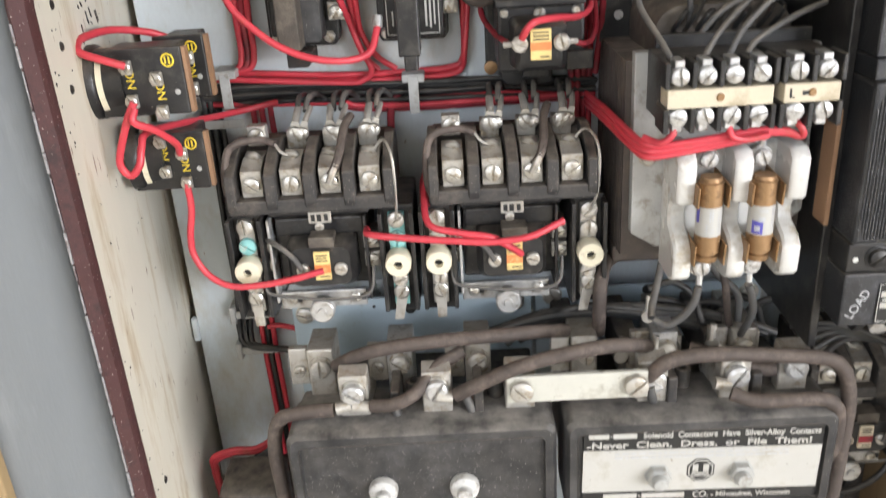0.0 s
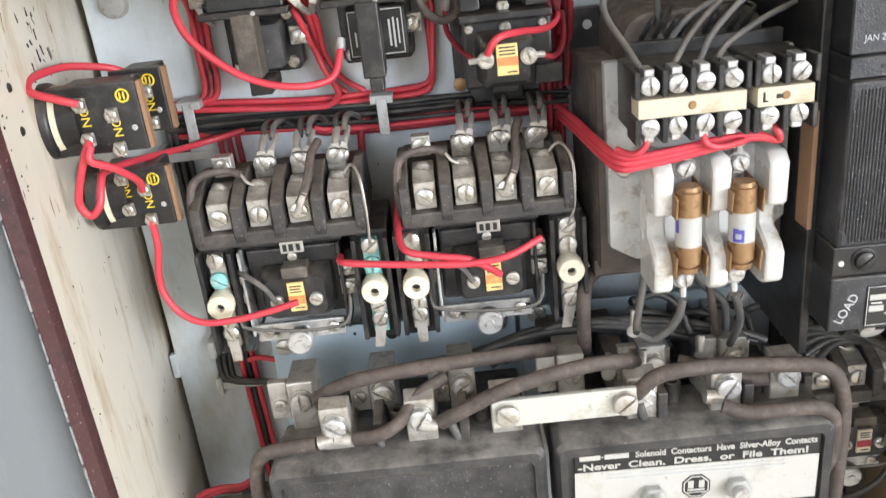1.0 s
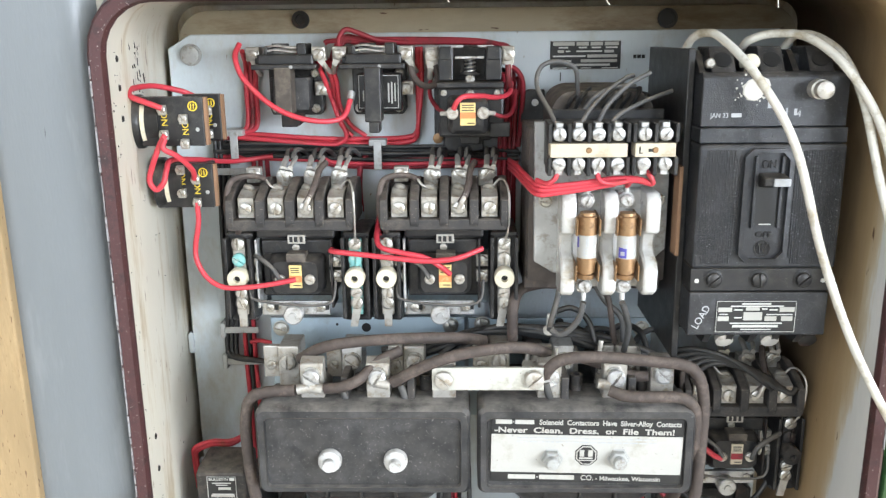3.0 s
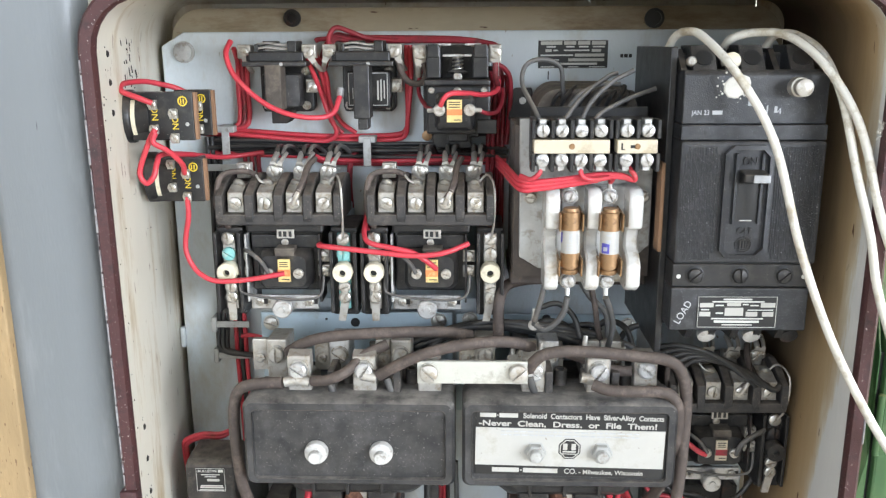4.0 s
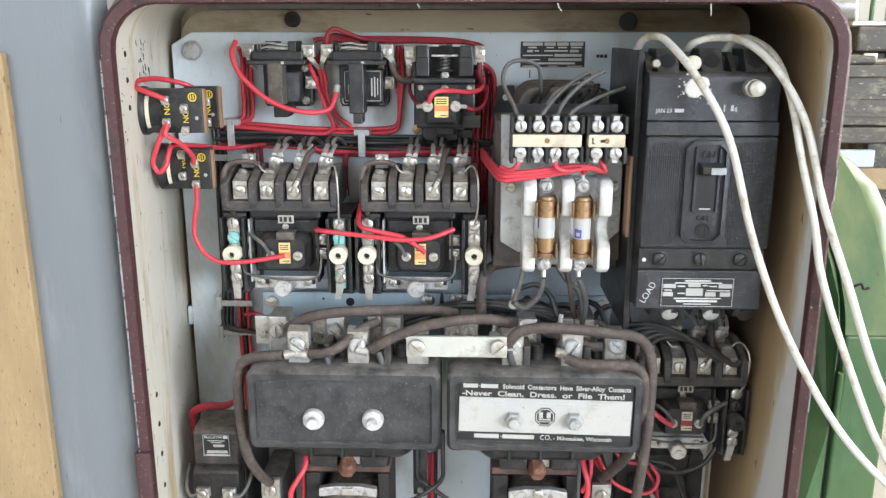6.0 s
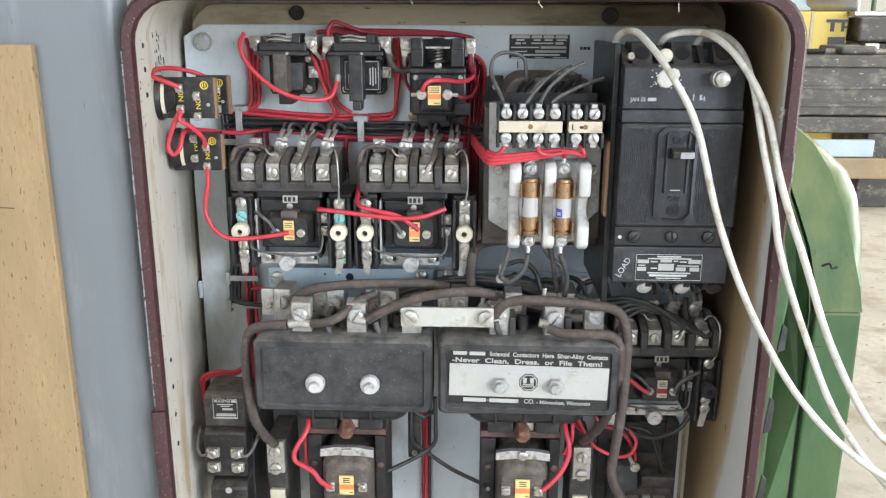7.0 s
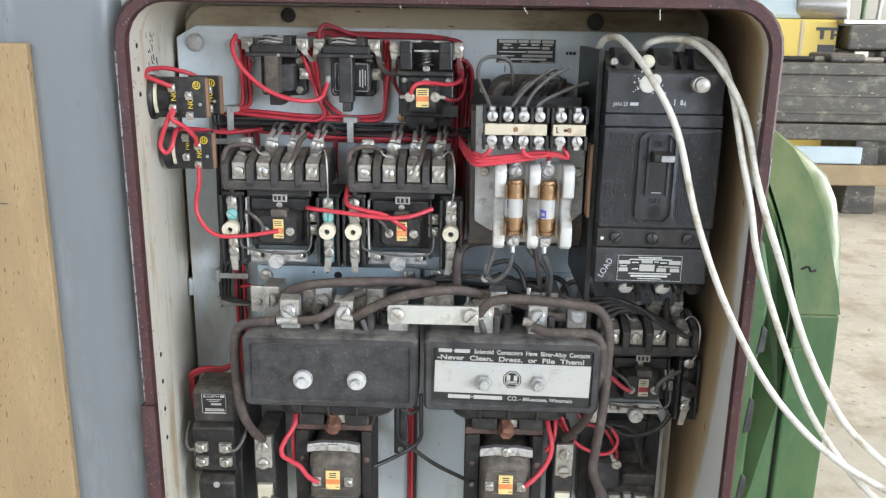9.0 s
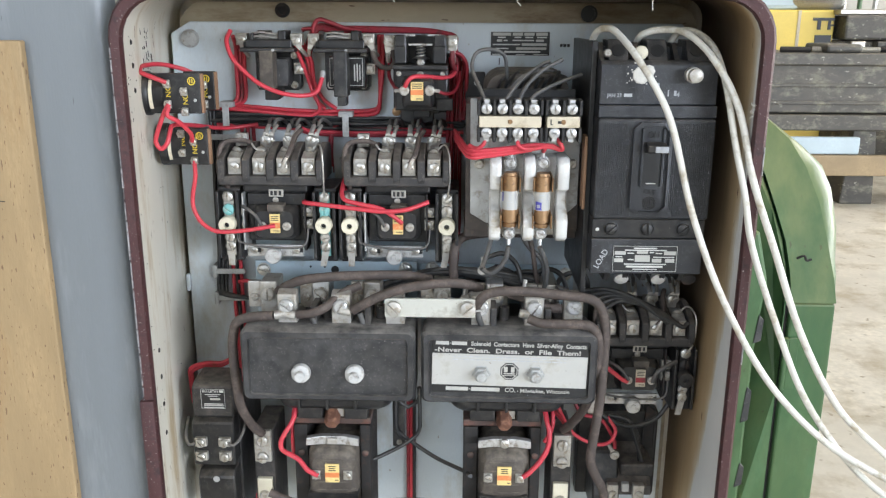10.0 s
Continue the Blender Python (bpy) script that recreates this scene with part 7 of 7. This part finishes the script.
# white cables over the breaker
W = "white insulated cable hanging out of the cabinet"
wire("white_cable", [(0.254, -0.105, 1.267), (0.256, -0.115, 1.275), (0.262, -0.124, 1.2785), (0.271, -0.136, 1.2745), (0.288, -0.165, 1.249), (0.312, -0.178, 1.2045), (0.332, -0.192, 1.13), (0.361, -0.202, 1.058), (0.402, -0.214, 0.988), (0.451, -0.222, 0.937), (0.499, -0.23, 0.908), (0.551, -0.24, 0.885), (0.656, -0.25, 0.84)], 0.0030, "whitecable", W, "cable", "white cables")
wire("white_cable", [(0.293, -0.108, 1.266), (0.296, -0.118, 1.2735), (0.311, -0.124, 1.2775), (0.33, -0.138, 1.2745), (0.348, -0.162, 1.254), (0.367, -0.18, 1.215), (0.38, -0.196, 1.156), (0.4005, -0.204, 1.1), (0.428, -0.21, 1.029), (0.466, -0.212, 0.963), (0.506, -0.216, 0.924), (0.551, -0.22, 0.89), (0.656, -0.23, 0.84)], 0.0030, "whitecable", W, "cable", "white cables")
wire("white_cable", [(0.324, -0.104, 1.265), (0.33, -0.112, 1.276), (0.343, -0.118, 1.2755), (0.354, -0.14, 1.262), (0.359, -0.166, 1.233), (0.366, -0.184, 1.185), (0.3735, -0.197, 1.145), (0.382, -0.202, 1.103), (0.406, -0.209, 1.038), (0.440, -0.215, 0.965), (0.491, -0.22, 0.901), (0.546, -0.23, 0.865), (0.656, -0.24, 0.82)], 0.0029, "whitecable", W, "cable", "white cables")


# ---- outside the cabinet ----
def machine_guard():
    g = thing("machine_guard", 0.50, 0.10, 0.0, "green enamelled machine guard with a dusty rounded top", "machine guard")
    X = lambda x: x - 0.50
    # front cover: upright below, leaning back and dusty above
    part("front_cover", prism([(X(0.525), 0.966), (X(0.577), 0.966), (X(0.579), 0.85), (X(0.577), 0.30), (X(0.525), 0.30)], -0.050, 0.22, 0.003), "green", g, "glossy green front cover")
    edge = [(0.4215, 1.225), (0.456, 1.196), (0.501, 1.159), (0.523, 1.128), (0.542, 1.089), (0.555, 1.050), (0.571, 0.996), (0.577, 0.967)]
    brow = [(0.433, 1.207), (0.474, 1.184), (0.523, 1.149), (0.548, 1.127), (0.562, 1.100), (0.574, 1.055), (0.579, 1.003), (0.579, 0.967)]
    swell = [(a[0] * 0.45 + c[0] * 0.55, a[1] * 0.45 + c[1] * 0.55) for a, c in zip(edge, brow)]
    seam = [(0.4215, 1.190), (0.456, 1.152), (0.478, 1.120), (0.494, 1.082), (0.510, 1.042), (0.518, 1.010), (0.522, 0.990), (0.524, 0.967)]

    def lean(bm):
        """Tips the upper part back along the line of the slope."""
        for v in bm.verts:
            back = max(0.0, v.co.z - 0.967) * 0.42
            k = 1 + back / 0.93
            v.co.x, v.co.y, v.co.z = (v.co.x + 0.362) * k - 0.362, v.co.y + back, 1.286 + (v.co.z - 1.286) * k

    b = bmesh.new()
    rows = [[b.verts.new((X(x), y, z)) for x, z in pts] for pts, y in ((seam, 0.05), (seam, -0.050), (edge, -0.050), (edge, -0.048), (swell, -0.043), (brow, -0.030), (brow, 0.25))]
    for r0, r1 in zip(rows, rows[1:]):
        for k in range(7):
            b.faces.new((r0[k], r0[k + 1], r1[k + 1], r1[k]))
    bmesh.ops.recalc_face_normals(b, faces=b.faces[:])
    lean(b)
    part("guard_crown", b, "green", g, "pale dusty sloping crown", True)
    # inner casing beside the seam
    case = [(0.420, 1.1890), (0.4550, 1.1508), (0.4770, 1.1188), (0.4930, 1.0810), (0.5085, 1.0412), (0.5162, 1.0090), (0.5210, 0.966), (0.5215, 0.85), (0.5210, 0.30), (0.420, 0.30)]
    shape = prism([(X(x), z) for x, z in case], -0.046, 0.22, 0.002)
    lean(shape)
    part("inner_casing", shape, "green", g)
    part("seam_gap", box(X(0.5208), X(0.5256), -0.0425, -0.030, 0.30, 0.966), "ink", g, "dark gap beside the cover")
    part("hinge_leaf", prism([(X(0.5265), 0.858), (X(0.538), 0.858), (X(0.539), 0.924), (X(0.5275), 0.924)], -0.0525, -0.0495, 0.0008), "green", g)
    part("hinge_pin", lathe([(0.0035, 0), (0.0035, 0.066), (0.0025, 0.067)], (X(0.5245), -0.050, 0.857), (0, 0, 1), 12), "green", g, "", True)
    part("casing_rib", prism([(X(0.455), 1.05), (X(0.478), 1.055), (X(0.493), 0.995), (X(0.489), 0.95), (X(0.486), 0.90), (X(0.486), 0.30), (X(0.455), 0.30)], -0.056, -0.044, 0.004), "green", g)
    for x, z, h in ((0.486, 0.918, 0.030), (0.481, 0.815, 0.042), (0.482, 0.727, 0.028)):
        part("latch", prism([(X(x - 0.003), z), (X(x + 0.006), z + 0.004), (X(x + 0.007), z + h), (X(x + 0.001), z + h + 0.006), (X(x - 0.001), z + h * 0.6)], -0.0570, -0.050, 0.0006), "arcbox", g, "latch with paint chipped to dark metal")
    part("debris", tube([(X(0.524), -0.052, 1.022), (X(0.531), -0.055, 1.026), (X(0.535), -0.053, 1.020), (X(0.541), -0.052, 1.021)], 0.0015, 6, 3), "rust", g)
    part("column", box(X(0.405), X(0.455), -0.10, 0.20, 0.0, 1.15, 0.01), "green", g)
    part("foot", box(X(0.40), X(0.565), -0.06, 0.24, 0.0, 0.32, 0.01), "green", g)


machine_guard()


def pedestal():
    p = thing("cabinet_pedestal", 0.11, 0.02, 0.0, "grey machine pedestal below the cabinet", "pedestal")
    part("pedestal_body", box(-0.72, 0.29, -0.16, 0.35, 0.0, 0.53, 0.01), "shellgrey", p)
    part("door_rest", box(-0.72, -0.29, -0.14, 0.01, 0.525, 0.53, 0.002), "shellgrey", p)


pedestal()


def old_lathe():
    l = thing("lathe", 3.6, 5.4, 0.0, "oily old lathe with a worn cast-iron bed", "lathe")
    part("bed", box(-3.0, 3.2, -0.33, 0.25, 0.66, 0.99, 0.01), "castiron", l)
    for z in (0.72, 0.84):
        part("bed_rib", box(-3.0, 3.2, -0.345, -0.32, z, z + 0.025, 0.005), "castiron", l)
    part("bed_way", box(-3.0, 3.2, -0.37, 0.30, 0.99, 1.07, 0.008), "castiron", l)
    part("bed_foot_rail", box(-3.0, 3.2, -0.36, 0.28, 0.54, 0.65, 0.01), "castiron", l)
    for x in (-2.6, -0.60, 0.6, 2.4):
        part("leg", prism([(x - 0.12, 0.0), (x + 0.12, 0.0), (x + 0.08, 0.55), (x - 0.08, 0.55)], -0.28, 0.25, 0.01), "castiron", l)
    part("drip_tray", box(-2.9, 3.0, -0.42, -0.36, 0.23, 0.375, 0.01), "timber", l, "brown timber kick board")
    part("sheet_guard", box(-2.2, -0.68, -0.40, -0.35, 0.38, 0.50, 0.01), "paleblue", l, "pale blue sheet guard")
    for i in range(12):
        x = -2.2 + 0.24 * i
        part("bar_stock", tube([(x, -0.22 + 0.05 * (i % 2), 1.09), (x + 0.2, -0.24, 1.09)], 0.020, 8, 2), ("steel", "rust", "tin")[i % 3], l, "", True)
    part("tool_rest", box(-0.95, -0.70, -0.30, 0.1, 1.07, 1.13, 0.02), "castiron", l)


old_lathe()


def far_machines():
    m = thing("yellow_machine", 2.9, 6.9, 0.0, "yellow enamelled machine behind the lathe", "machine")
    part("housing", box(-0.9, 0.42, -0.30, 0.5, 0.0, 1.375, 0.02), "machyellow", m)
    part("panel_edge", box(0.10, 0.125, -0.306, -0.30, 0.95, 1.37), "strip", m)
    for x0, x1, z0, z1 in ((0.23, 0.415, 1.285, 1.31), (0.27, 0.30, 1.21, 1.285), (0.36, 0.385, 1.21, 1.285), (0.385, 0.415, 1.24, 1.255), (0.26, 0.40, 1.09, 1.165)):
        part("sign_mark", box(x0, x1, -0.308, -0.30, z0, z1), "ink", m)
    part("top_unit", box(-0.3, 0.15, -0.2, 0.4, 1.375, 1.62, 0.04), "paleblue", m, "pale grey motor housing")
    part("drum", lathe([(0.12, 0), (0.13, 0.02), (0.13, 0.4), (0.11, 0.42)], (0.10, -0.1, 1.50), (1, -0.2, 0), 24), "nickel", m, "", True)
    r = thing("machine_slide", 3.85, 6.75, 0.0, "grey machine slide with metal fittings", "machine")
    part("slide_bed", box(-0.55, 1.6, -0.25, 0.35, 0.0, 1.12, 0.03), "castiron", r)
    part("slide_top", box(-0.50, 1.5, -0.3, 0.30, 1.13, 1.33, 0.02), "castiron", r)
    part("slide_cap", box(-0.55, 1.2, -0.28, 0.25, 1.335, 1.38, 0.01), "steel", r)
    for i in range(9):
        part("tool", lathe([(0.02, 0), (0.02, 0.12 + 0.05 * (i % 3)), (0.008, 0.16 + 0.05 * (i % 3))], (-0.45 + 0.13 * i, -0.1, 1.375), (0.05 * (i % 3 - 1), 0, 1), 10), ("steel", "green", "nickel", "machyellow")[i % 4], r, "", True)
    for i in range(5):
        part("fitting", box(-0.45 + 0.22 * i, -0.33 + 0.22 * i, -0.33, -0.2, 1.04 + 0.03 * (i % 2), 1.12, 0.01), ("steel", "castiron", "rust")[i % 3], r)


far_machines()


def cobwebs():
    for pts in ([(0.1790, -0.190, 1.3060), (0.1800, -0.193, 1.3000), (0.1830, -0.191, 1.2960)], [(0.2870, -0.190, 1.3050), (0.2875, -0.192, 1.2930)], [(0.0790, -0.190, 1.3080), (0.0810, -0.192, 1.3010), (0.0825, -0.190, 1.2985)]):
        wire("lint_thread", pts, 0.00035, "bond", "pale lint thread hanging from the lip", "lint", "lint on the lip")
    t = thing("lint_tuft", 0.3770, -0.1895, 1.215, "pale tuft of lint on the lip", "lint", "lint on the lip")
    rnd = random.Random(8)
    b = bmesh.new()
    for i in range(60):
        a = Vector((rnd.gauss(0, 0.0014), rnd.uniform(-0.002, 0.001), rnd.gauss(0, 0.003)))
        tube([a, a + Vector((rnd.uniform(-0.0025, 0.0025), rnd.uniform(-0.002, 0), rnd.uniform(-0.0025, 0.0025)))], 0.00028, 5, 2, bm=b)
    part("tuft", b, "bond", t)


cobwebs()
